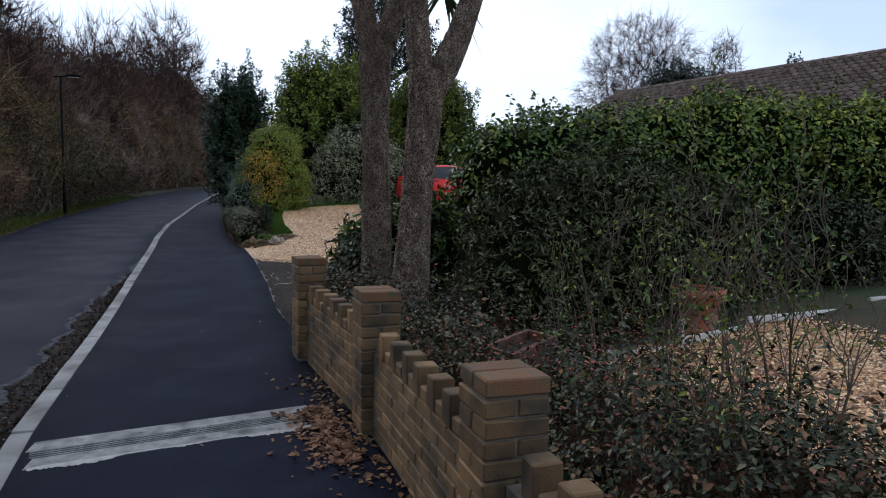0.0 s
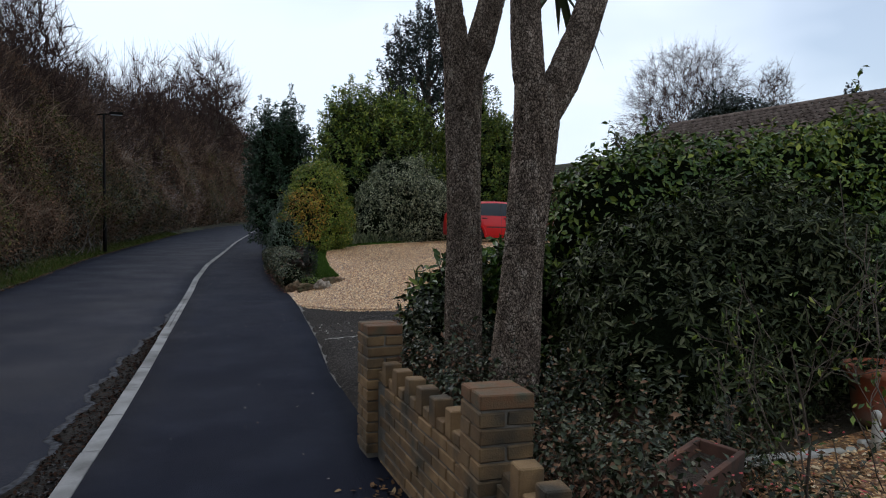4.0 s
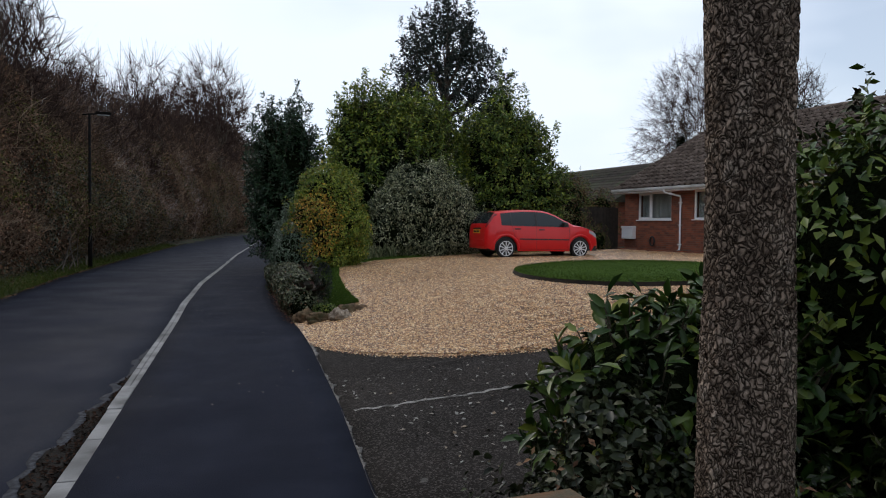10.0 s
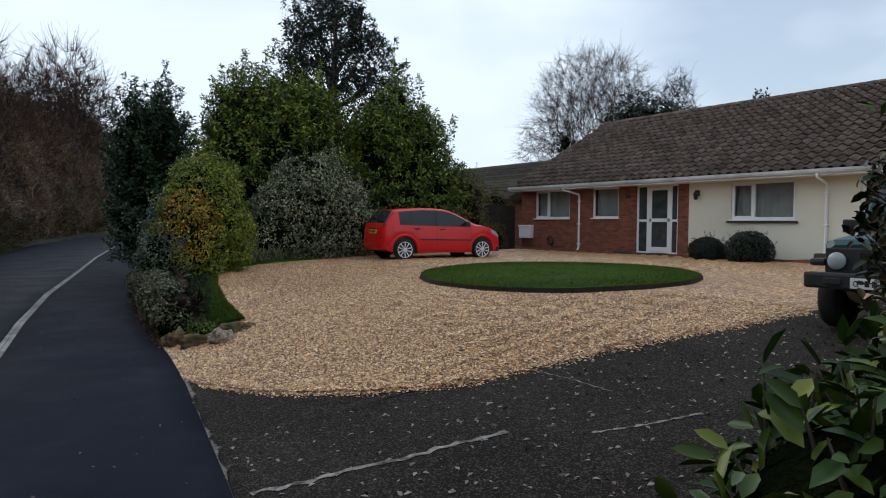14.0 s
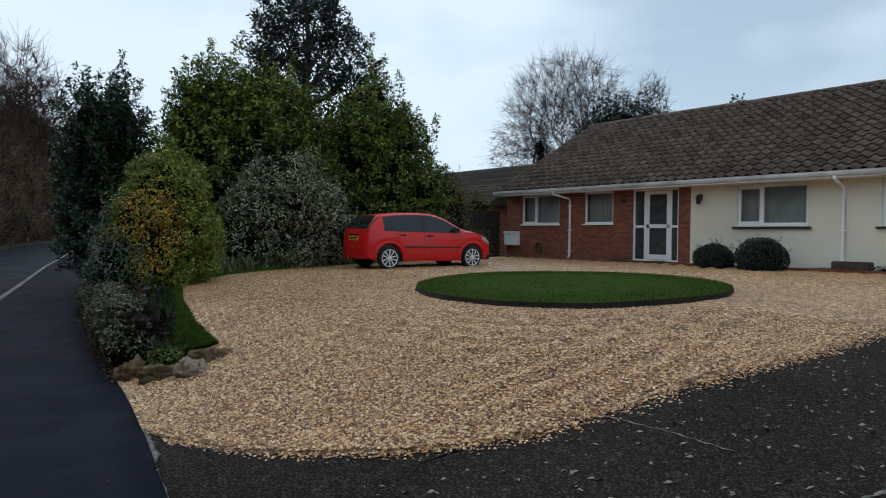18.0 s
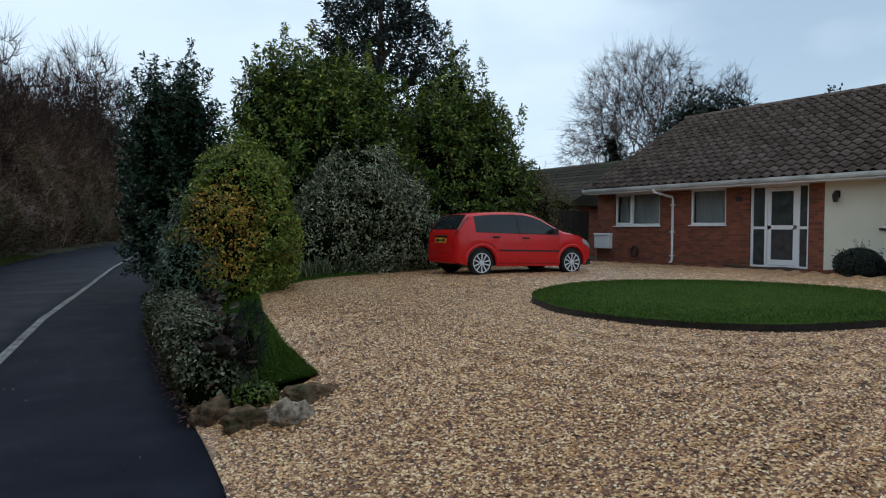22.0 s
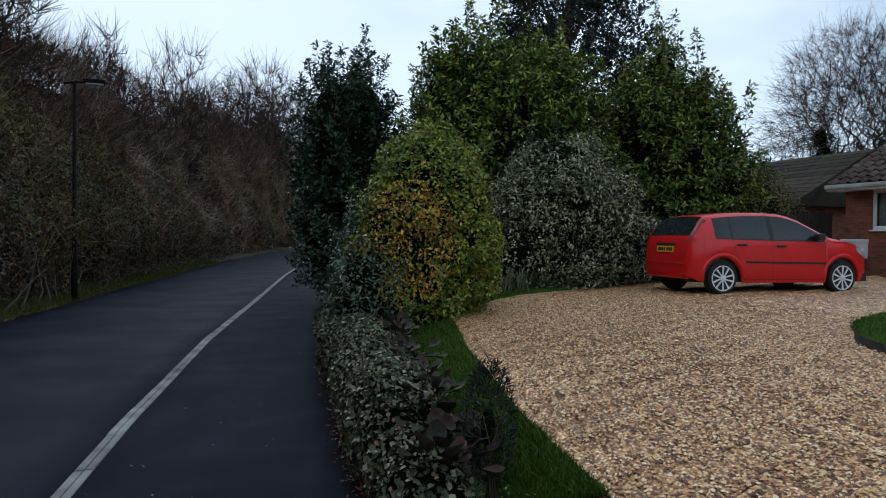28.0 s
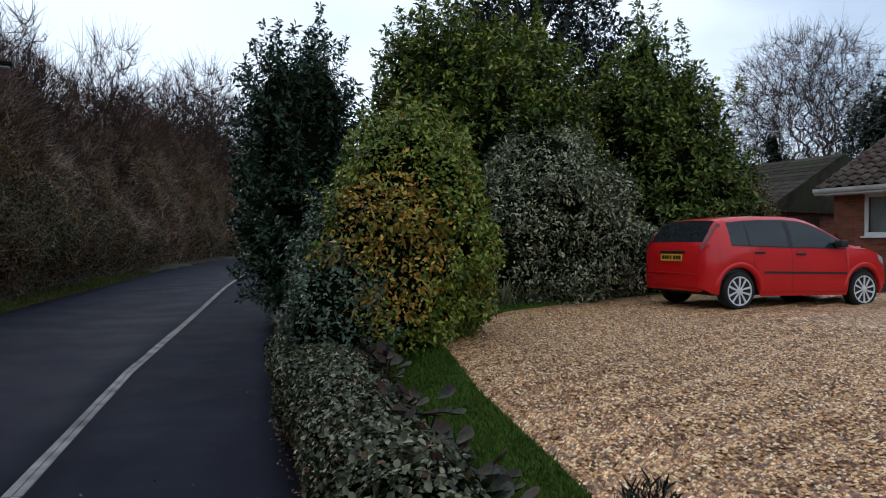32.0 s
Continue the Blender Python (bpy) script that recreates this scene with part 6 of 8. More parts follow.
part("pot_body", lathe([(0.13, 0.0), (0.15, 0.05), (0.185, 0.30), (0.215, 0.305), (0.22, 0.365), (0.195, 0.37), (0.18, 0.30), (0.15, 0.27), (0.01, 0.27)]), M_TERRA, pot, smooth=True)
part("soil", lathe([(0.17, 0.28), (0.12, 0.30), (0.01, 0.305)], 20), M_SOIL, pot)
pot.scale = (1.12, 1.12, 1.12)
trough = thing("trough_planter", "rectangular terracotta trough planter with an empty rim", "pot")
trough.matrix_basis = pose(1.62, 2.99, 0.31, 4, -5, 20)
bm = bmesh.new()
for (x0, y0, x1, y1) in ((-0.24, -0.12, 0.24, -0.09), (-0.24, 0.09, 0.24, 0.12), (-0.24, -0.09, -0.21, 0.09), (0.21, -0.09, 0.24, 0.09)):
    box_bm(x0, y0, 0, x1, y1, 0.22, 0.006, bm)
part("sides", bm, surface("stained_terracotta", (0.085, 0.04, 0.026), (0.16, 0.075, 0.048), 7, 0.9, 90, 0.4, dirt=(0.035, 0.028, 0.02), dirt_scale=6), trough)
part("soil", box_bm(-0.215, -0.095, -0.3, 0.215, 0.095, 0.16), M_SOIL, trough)
# thin woody stems rising out of the undergrowth
for k in range(14):
    x, y = ((1.2, 1.0), (1.6, 0.85), (1.45, 1.3))[k] if k < 3 else (rng.uniform(1.2, 2.4), rng.uniform(1.0, 3.6))
    out = []
    grow(rng, Vector((x, y, 0.2)), Vector((rng.normal(0, 0.2), rng.normal(0, 0.2), 1)).normalized(), rng.uniform(0.55, 1.0), 0.011, 0, out, 2, 0.15, (5, 4, 3))
    vs, fs = [], []
    for pts, rad, lv in out:
        a, f = tube(pts, [max(0.002, q) for q in rad], 5, False)
        o = len(vs)
        vs += a
        fs += [[i + o for i in q] for q in f]
    tw = thing("bare_stem_shrub", "thin bare dark stems with a few small leaves above the undergrowth", "shrub", (x, y, 0.2), "bare stems")
    put("branchwork", mesh_of("branchwork", [v - Vector((x, y, 0.2)) for v in vs], fs, M_WOODY), tw)
    pv = np.array([p[-1][:] for p, _, lv in out] + [p[2][:] for p, _, lv in out]) - np.array([x, y, 0.2])
    pv = np.repeat(pv, 3, 0) + rng.normal(0, 0.02, (len(pv) * 3, 3))
    put("foliage", leaf_mesh("foliage", pv, rng.normal(0, 1, pv.shape), 0.035, L_GREEN, rng), tw)
M_BERRY = plain("red_berry", (0.35, 0.02, 0.015), 0.35)
px, py = rng.uniform(0.9, 2.2, 260), rng.uniform(1.2, 2.55, 260)
tagged(put("cotoneaster_berries", stones("cotoneaster_berries", px, py, 0.5 + rng.random(260) * 0.35, rng, 0.006, 0.009, M_BERRY)), "small red berries in the undergrowth", "berries", kind="stuff")
px, py = rng.uniform(1.0, 3.2, 1800), rng.uniform(0.3, 5.2, 1800)
tagged(put("bed_leaves", litter("bed_leaves", px, py, land(px, py) * 0.6 + 0.12 + rng.random(1800) * 0.15, 0.06, L_BROWN, rng)), "dead brown leaves caught in the undergrowth", "leaves", kind="stuff")
# ---- the bungalow ----
HX0, HZ0 = 17.83, 0.62
house = thing("bungalow", "long red-brick and cream-rendered bungalow with a brown tiled gable roof", "house", (HX0, 17, HZ0))
hinv = Matrix.Translation((-HX0, -17, -HZ0))


def hpart(name, bm, mat, label="", parent=None, smooth=False):
    ob = part(name, bm, mat, parent or house, label, smooth)
    if parent is None:
        ob.matrix_basis = hinv
    return ob


OPEN = [(23.23, 25.06, 1.96, 3.0), (20.96, 22.14, 1.97, 3.0), (18.64, 20.25, 0.86, 3.0), (15.04, 16.87, 1.91, 2.95), (11.6, 13.42, 1.91, 2.95)]


def front_wall(y0, y1, mat, label=""):
    """Pieces of the front wall round its openings."""
    def piece(a, lo, c, hi):
        hpart("wall_panel", box_bm(HX0, a, lo, HX0 + 0.26, c, hi), mat, label)
    y = y0
    for a, c, lo, hi in sorted(OPEN):
        if c <= y0 or a >= y1:
            continue
        if a > y:
            piece(y, HZ0 - 0.2, a, 3.12)
        piece(a, HZ0 - 0.2, c, lo)
        piece(a, hi, c, 3.12)
        y = c
    if y < y1:
        piece(y, HZ0 - 0.2, y1, 3.12)


front_wall(18.25, 25.82, M_HOUSE)
front_wall(7.0, 18.25, M_RENDER, "smooth cream rendered wall")
hpart("plinth", box_bm(HX0 - 0.012, 7.0, HZ0 - 0.2, HX0 + 0.02, 18.24, 0.80), surface("dark_plinth", (0.05, 0.045, 0.04), (0.09, 0.08, 0.07), 6, 0.9), "dark bitumen-painted plinth")
bm = box_bm(HX0 + 0.26, 25.56, HZ0 - 0.2, 27.2, 25.82, 3.12)
v = [bm.verts.new(q) for q in ((HX0 + 0.05, 25.82, 3.12), (27.2, 25.82, 3.12), (22.6, 25.82, 5.8), (HX0 + 0.05, 25.56, 3.12), (27.2, 25.56, 3.12), (22.6, 25.56, 5.8))]
for f in ((0, 1, 2), (5, 4, 3), (0, 2, 5, 3), (1, 4, 5, 2), (0, 3, 4, 1)):
    bm.faces.new([v[i] for i in f])
hpart("north_gable_wall", bm, M_HOUSE)
bm = box_bm(HX0 + 0.26, 7.0, HZ0 - 0.2, 27.2, 7.26, 3.12)
v = [bm.verts.new(q) for q in ((HX0 + 0.05, 7.0, 3.12), (27.2, 7.0, 3.12), (22.6, 7.0, 5.8), (HX0 + 0.05, 7.26, 3.12), (27.2, 7.26, 3.12), (22.6, 7.26, 5.8))]
for f in ((0, 2, 1), (5, 3, 4), (0, 3, 5, 2), (1, 2, 5, 4), (0, 1, 4, 3)):
    bm.faces.new([v[i] for i in f])
hpart("south_gable_wall", bm, M_RENDER)
hpart("back_wall", box_bm(26.94, 7.26, HZ0 - 0.2, 27.2, 25.56, 3.12), M_HOUSE)
hpart("room_floor", box_bm(HX0 + 0.26, 7.26, 0.75, 26.94, 25.56, 0.85), M_ROOM)
hpart("room_ceiling", box_bm(HX0 + 0.26, 7.26, 3.03, 26.94, 25.56, 3.10), M_ROOM)
hpart("partition_wall", box_bm(HX0 + 3.0, 7.26, 0.85, HX0 + 3.1, 25.56, 3.03), M_ROOM)


def window(y0, y1, z0, z1, split, blind=True):
    """split: where mullions stand, as parts of the width seen from the street."""
    w = put("window", None, house)
    w.matrix_basis = hinv @ Matrix.Translation((HX0 + 0.05, y1, z0))
    W, H = y1 - y0, z1 - z0
    bm, t = bmesh.new(), 0.065
    for a in (box_bm(0, -W, 0, 0.07, 0, t, 0.006), ):
        bm.free()
        bm = a
    box_bm(0, -W, H - t, 0.07, 0, H, 0.006, bm)
    box_bm(0, -t, t, 0.07, 0, H - t, 0.006, bm)
    box_bm(0, -W, t, 0.07, -W + t, H - t, 0.006, bm)
    part("window_frame", bm, M_UPVC, w)
    edges = [0.0] + list(split) + [1.0]
    for s in split:
        part("mullion", box_bm(0.002, -W * s - 0.035, t, 0.068, -W * s + 0.035, H - t, 0.006), M_UPVC, w)
    if split:
        s = split[0]
        bm = box_bm(-0.012, -W * s + 0.03, t - 0.015, 0.03, -0.045, t + 0.035, 0.006)
        box_bm(-0.012, -W * s + 0.03, H - t - 0.035, 0.03, -0.045, H - t + 0.015, 0.006, bm)
        box_bm(-0.012, -0.085, t + 0.035, 0.03, -0.045, H - t - 0.035, 0.006, bm)
        box_bm(-0.012, -W * s + 0.03, t + 0.035, 0.03, -W * s + 0.07, H - t - 0.035, 0.006, bm)
        part("casement", bm, M_UPVC, w)
    for a, c in zip(edges, edges[1:]):
        g = part("pane", box_bm(0.03, -W * c + 0.04, t * 0.8, 0.036, -W * a - 0.04, H - t * 0.8), M_GLASS, w)
        g.visible_shadow = False
    part("window_sill", box_bm(-0.11, -W - 0.03, -0.035, 0.07, 0.03, 0.002, 0.008), M_UPVC, w)
    if blind:
        bm = bmesh.new()
        n = 40
        rows = []
        for k in range(n + 1):
            q = k / n
            rows.append([bm.verts.new((0.16 + 0.018 * math.sin(q * 42) + 0.008 * math.sin(q * 97), -0.05 - q * (W - 0.1), z)) for z in (0.03, H - 0.02)])
        for r1, r2 in zip(rows, rows[1:]):
            bm.faces.new((r1[0], r1[1], r2[1], r2[0]))
        part("net_curtain", bm, M_CURTAIN, w)
    return w


window(23.23, 25.06, 1.96, 3.0, [0.38])
window(20.96, 22.14, 1.97, 3.0, [])
window(15.04, 16.87, 1.91, 2.95, [0.36])
window(11.6, 13.42, 1.91, 2.95, [0.36])
for y0, y1 in ((15.04, 16.87), (11.6, 13.42)):
    hpart("slate_sill", box_bm(HX0 - 0.07, y0 - 0.1, 1.825, HX0 + 0.06, y1 + 0.1, 1.872, 0.006), M_BLACK, "dark slate sill under the window")

# front door with side lights
d = put("front_door", None, house)
tagged(d, "white plastic front door with glazed panels and side lights")
d.matrix_basis = hinv @ Matrix.Translation((HX0 + 0.06, 20.25, 0.86))
W, H = 1.61, 2.14
bm = box_bm(0, -W, 0, 0.08, 0, 0.05, 0.006)
box_bm(0, -W, H - 0.06, 0.08, 0, H, 0.006, bm)
for y in (0.0, 0.40, W - 0.40 + 0.065, W - 0.07):
    box_bm(0, -y - 0.07, 0.05, 0.08, -y, H - 0.06, 0.006, bm)
part("door_frame", bm, M_UPVC, d)
bm = box_bm(0.012, -1.27, 0.06, 0.06, -0.475, 0.20, 0.006)
box_bm(0.012, -1.27, 0.98, 0.06, -0.475, 1.09, 0.006, bm)
box_bm(0.012, -1.27, H - 0.17, 0.06, -0.475, H - 0.07, 0.006, bm)
box_bm(0.012, -0.575, 0.20, 0.06, -0.475, H - 0.17, 0.006, bm)
box_bm(0.012, -1.27, 0.20, 0.06, -1.17, H - 0.17, 0.006, bm)
leaf = part("door_leaf", bm, M_UPVC, d)
part("handle", box_bm(-0.02, -1.25, 1.0, 0.012, -1.18, 1.03, 0.006), plain("chrome", (0.7, 0.7, 0.72), 0.2, 1.0), leaf, "chrome lever handle")
M_OBSCURE = surface("obscure_glass", (0.035, 0.042, 0.042), (0.07, 0.08, 0.08), 5, 0.12, 60, 0.3)
for z0, z1 in ((0.20, 0.98), (1.09, H - 0.17)):
    part("pane", box_bm(0.03, -1.175, z0, 0.04, -0.57, z1), M_OBSCURE, d, "dark obscured glass pane")
for ya, yb in ((0.07, 0.40), (W - 0.335, W - 0.07)):
    for z0, z1 in ((0.05, 0.99), (1.06, H - 0.06)):
        part("pane", box_bm(0.03, -yb, z0, 0.04, -ya, z1), M_OBSCURE, d, "dark obscured glass pane")
    part("transom", box_bm(0.004, -yb, 0.99, 0.076, -ya, 1.06, 0.005), M_UPVC, d)
hpart("door_step", box_bm(HX0 - 0.32, 18.5, HZ0 - 0.1, HX0 + 0.05, 20.4, 0.80, 0.012), M_JOINT, "grey concrete doorstep")

# roof: boards, tiles, ridge, verge, gutter
EX, EZ, RX, RZ, Y0, Y1 = 17.36, 3.10, 22.6, 6.0, 6.7, 26.0
bm = bmesh.new()
for sx in (1, -1):
    ex = EX if sx == 1 else 2 * RX - EX
    v = [bm.verts.new(q) for q in ((ex, Y0, EZ), (ex, Y1, EZ), (RX, Y1, RZ), (RX, Y0, RZ), (ex, Y0, EZ - 0.08), (ex, Y1, EZ - 0.08), (RX, Y1, RZ - 0.08), (RX, Y0, RZ - 0.08))]
    for f in ((0, 1, 2, 3), (7, 6, 5, 4), (0, 4, 5, 1), (1, 5, 6, 2), (3, 7, 4, 0)):
        bm.faces.new([v[i] for i in f])
bmesh.ops.recalc_face_normals(bm, faces=bm.faces[:])
roof = hpart("roof", bm, M_ROOFT, "brown weathered concrete tile roof")
slope = math.atan2(RZ - EZ, RX - EX)
LEN = math.hypot(RZ - EZ, RX - EX)
GAUGE, TW = 0.335, 0.30
NU = int(LEN / GAUGE)


def tile_arrays():
    seg, vs, fs = 8, [], []
    for u in (0.0, 0.42):
        for k in range(seg + 1):
            w = k / seg
            h = 0.075 * (0.5 + 0.5 * math.cos(2 * math.pi * w)) ** 1.3
            lift = 0.055 if u == 0 else -0.004
            vs += [(u, w * TW, h + lift), (u, w * TW, h + lift - 0.018)]
    n = (seg + 1) * 2
    for k in range(seg):
        fs += [(2 * k, 2 * k + 2, n + 2 * k + 2, n + 2 * k), (2 * k, 2 * k + 1, 2 * k + 3, 2 * k + 2)]
    fs += [(0, n, n + 1, 1), (2 * seg, 2 * seg + 1, n + 2 * seg + 1, n + 2 * seg)]
    return np.array(vs, float), np.array(fs)


tv, tf = tile_arrays()
tile_mesh = fast_mesh("roof_tile", tv, tf, M_ROOFT, False)
cs, sn = math.cos(slope), math.sin(slope)
MT = np.array([[cs, 0, -sn], [0, 1, 0], [sn, 0, cs]])
rng = np.random.default_rng(70)
V, F, off = [], [], 0
for r in range(NU + 1):
    for k in range(int((Y1 - Y0) / TW)):
        yy = Y0 + k * TW
        o = np.array([EX - 0.03 + r * GAUGE * cs, yy, EZ + r * GAUGE * sn + 0.004])
        if r < 10 and 17.5 <= yy < 26:
            t = put("roof_tile", tile_mesh, roof)
            t.matrix_basis = Matrix.Translation(o + np.array([0, 0, rng.uniform(0, 0.004)])) @ Matrix.Rotation(-slope, 4, "Y")
        else:
            vv = tv.copy()
            vv[:, 2] += rng.uniform(0, 0.005)
            V.append(vv @ MT.T + o)
            F.append(tf + off)
            off += len(tv)
far = put("roof_tiles", fast_mesh("roof_tiles", np.concatenate(V), np.concatenate(F), M_ROOFT), roof)
far["kind"] = "stuff"
bm = bmesh.new()
vs, fs = [], []
for k in range(7):
    a = math.pi * k / 6
    vs += [(-0.13 * math.cos(a), 0, 0.11 * math.sin(a)), (-0.12 * math.cos(a), 0.44, 0.10 * math.sin(a))]
for k in range(6):
    fs.append((2 * k, 2 * k + 2, 2 * k + 3, 2 * k + 1))
fs.append(tuple(range(0, 14, 2)))
ridge_mesh = mesh_of("ridge_tile", vs, fs, M_ROOFT, True)
y = Y0
while y < Y1 - 0.3:
    put("ridge_tile", ridge_mesh, roof, m=pose(RX, y, RZ + 0.03))
    y += 0.43
bm = bmesh.new()
v = [bm.verts.new(q) for q in ((EX - 0.05, Y1, EZ - 0.12), (RX, Y1, RZ - 0.09), (RX, Y1, RZ + 0.05), (EX - 0.05, Y1, EZ + 0.03), (EX - 0.05, Y1 + 0.03, EZ - 0.12), (RX, Y1 + 0.03, RZ - 0.09), (RX, Y1 + 0.03, RZ + 0.05), (EX - 0.05, Y1 + 0.03, EZ + 0.03))]
for f in ((0, 1, 2, 3), (7, 6, 5, 4), (0, 3, 7, 4), (3, 2, 6, 7), (0, 4, 5, 1)):
    bm.faces.new([v[i] for i in f])
hpart("bargeboard", bm, M_ROOFT, "dark tiled verge edge")
hpart("soffit", box_bm(EX - 0.02, Y0, 2.985, HX0, Y1, 3.0), M_UPVC)
hpart("fascia", box_bm(EX - 0.03, Y0, 2.985, EX - 0.01, Y1, 3.12), M_UPVC)
gut = [(0.0, 0.06), (-0.055, 0.06), (-0.062, 0.0), (-0.05, -0.05), (-0.02, -0.062), (0.0, -0.05)]
vs = [(EX - 0.032 + a, yy, 3.085 + c) for yy in (Y0, Y1) for a, c in gut]
n = len(gut)
fs = [(k, k + 1, n + k + 1, n + k) for k in range(n - 1)] + [tuple(range(n)), tuple(range(2 * n - 1, n - 1, -1))]
put("gutter", mesh_of("gutter", vs, fs, surface("weathered_white_plastic", (0.42, 0.42, 0.40), (0.55, 0.55, 0.53), 2, 0.5, 40, 0.1, dirt=(0.3, 0.3, 0.28), dirt_scale=1.5)), house, "white plastic gutter", hinv)
for y, dy in ((22.72, 0.32), (14.21, 0.0)):
    pts = [(EX - 0.06, y + dy, 3.03), (EX - 0.06, y + dy, 2.95), (HX0 - 0.07, y, 2.80), (HX0 - 0.045, y, 2.7), (HX0 - 0.045, y, 0.95), (HX0 - 0.07, y + 0.02, 0.86), (HX0 - 0.16, y + 0.04, 0.82)]
    vs, fs = tube(pts, 0.036, 10)
    dp = put("downpipe", mesh_of("downpipe", vs, fs, M_UPVC, True), house, "white plastic downpipe", hinv)
    for z in (2.55, 1.75, 1.05):
        part("bracket", box_bm(HX0 - 0.095, y - 0.06, z, HX0 + 0.002, y + 0.06, z + 0.035, 0.008), M_UPVC, dp)
meter = put("meter_box", None, house)
tagged(meter, "white plastic gas meter box on the brick wall")
meter.matrix_basis = hinv
part("box", box_bm(HX0 - 0.19, 25.14, 1.22, HX0 + 0.002, 25.78, 1.70, 0.02), M_UPVC, meter)
part("lid", box_bm(HX0 - 0.215, 25.12, 1.64, HX0 + 0.002, 25.80, 1.72, 0.02), M_UPVC, meter)
lamp = put("wall_lantern", None, house)
tagged(lamp, "black carriage lantern on the cream wall")
lamp.matrix_basis = hinv @ Matrix.Translation((HX0, 17.93, 2.55))
part("back_plate", box_bm(-0.02, -0.05, 0.05, 0.002, 0.05, 0.22, 0.008), M_BLACK, lamp)
part("arm", box_bm(-0.13, -0.012, 0.20, 0.0, 0.012, 0.225, 0.006), M_BLACK, lamp)
part("lantern_cage", lathe([(0.03, -0.06), (0.05, -0.05), (0.075, 0.10), (0.085, 0.11), (0.03, 0.19), (0.01, 0.21)], 6), M_BLACK, lamp).location = (-0.13, 0, 0)
hpart("air_vent", box_bm(HX0 - 0.012, 20.46, 2.6, HX0 + 0.01, 20.66, 2.73, 0.004), M_BLACK, "small dark air vent")
vs, fs = tube([(17.76, 24.14 + 0.12 * math.cos(a), 1.16 + 0.17 * math.sin(a)) for a in np.linspace(0, 6.2, 22)], 0.028, 8)
tagged(put("garden_hose", mesh_of("garden_hose", vs, fs, M_BLACK, True)), "coiled dark garden hose hung on the brick wall", "hose")
# planting bed along the front
ys = np.arange(7.2, 25.8, 0.3)
tagged(put("front_bed", ribbon("front_bed", ys, lambda y: np.where((y > 18.4) & (y < 20.5), 17.5, 17.3) + 0.03 * np.sin(y * 3), lambda y: np.full_like(y, 17.83), lambda x, y: land(x, y) + 0.05 + 0.02 * np.sin(y * 4), 2, M_SOIL, 0.15)),
       "narrow soil bed along the house front", "bed", kind="structure")
b_edge = thing("bed_edging", "row of dark red edging bricks along the bed", "edging", kind="structure")
edge_brick = brick_mesh(0.10, 0.215, 0.09, M_HOUSE)
y = 7.3
while y < 25.5:
    if not 18.4 < y < 20.5:
        put("brick", edge_brick, b_edge, m=pose(17.25 + 0.03 * math.sin(y * 3), y, land1(17.2, y) - 0.02, 0, 0, random.uniform(-3, 3)))
    y += 0.235
tr = thing("trough_planter", "low brown wooden trough against the cream wall", "planter", (17.55, 13.9, land1(17.5, 13.9) + 0.03))
part("box", box_bm(-0.14, -0.4, 0, 0.14, 0.4, 0.2, 0.01), surface("dark_wood", (0.04, 0.028, 0.02), (0.08, 0.055, 0.04), 8, 0.8), tr)
part("soil", box_bm(-0.12, -0.38, 0.15, 0.12, 0.38, 0.215), M_SOIL, tr)
shrub("low_bed_plant", "low dark green plants in the bed by the wall", "plant", [(17.5, 12.9, 0.85, 0.2, 0.7, 0.14), (17.5, 11.8, 0.85, 0.2, 0.6, 0.12)], 1500, 0.06, L_HOLLY, 71, 0.7, core=0.7)
for k, (x, y) in enumerate(((6.3, 23.5), (7.3, 24.1), (5.7, 23.0), (6.8, 23.9), (7.9, 24.35), (8.5, 24.5), (6.0, 23.3), (14.7, 24.6), (15.4, 24.9))):
    rng = np.random.default_rng(80 + k)
    st = thing("strap_leaf_clump", "clump of arching strap-shaped leaves", "plant", (x, y, land1(x, y)), "strap-leaf clumps")
    V, F = [], []
    for _ in range(70):
        a, l = rng.uniform(0, 6.28), rng.uniform(0.35, 0.62)
        d = np.array([math.cos(a), math.sin(a), 0])
        s = np.array([-math.sin(a), math.cos(a), 0]) * 0.013
        p0 = np.array([rng.normal(0, 0.09), rng.normal(0, 0.09), 0])
        o, out = len(V), rng.uniform(0.2, 0.8)
        for q in range(5):
            w = 1 - (q / 4) ** 3
            t = q / 4
            c = p0 + d * l * out * t + np.array([0, 0, l * (t * 1.2 - 0.75 * out * t * t)])
            V += [c + s * w, c - s * w]
        F += [(o + 2 * q, o + 2 * q + 1, o + 2 * q + 3, o + 2 * q + 2) for q in range(4)]
    put("foliage", fast_mesh("foliage", np.array(V), F, L_STRAP), st)
# side gate between house and shrubs
gate = thing("side_gate", "dark close-boarded timber fence beside the house", "fence", (17.0, 26.2, 0.7))
M_DARKWOOD = surface("dark_fence_wood", (0.018, 0.014, 0.011), (0.04, 0.03, 0.022), 7, 0.85, 60, 0.6, vary=0.3)
for k in range(16):
    part("board", box_bm(-1.6 + k * 0.15, -0.012, -0.1, -1.6 + k * 0.15 + 0.143, 0.012, 1.75 + 0.01 * (k % 3), 0.003), M_DARKWOOD, gate)
for z in (0.3, 1.4):
    part("rail", box_bm(-1.6, 0.014, z, 0.8, 0.06, z + 0.08), M_DARKWOOD, gate)
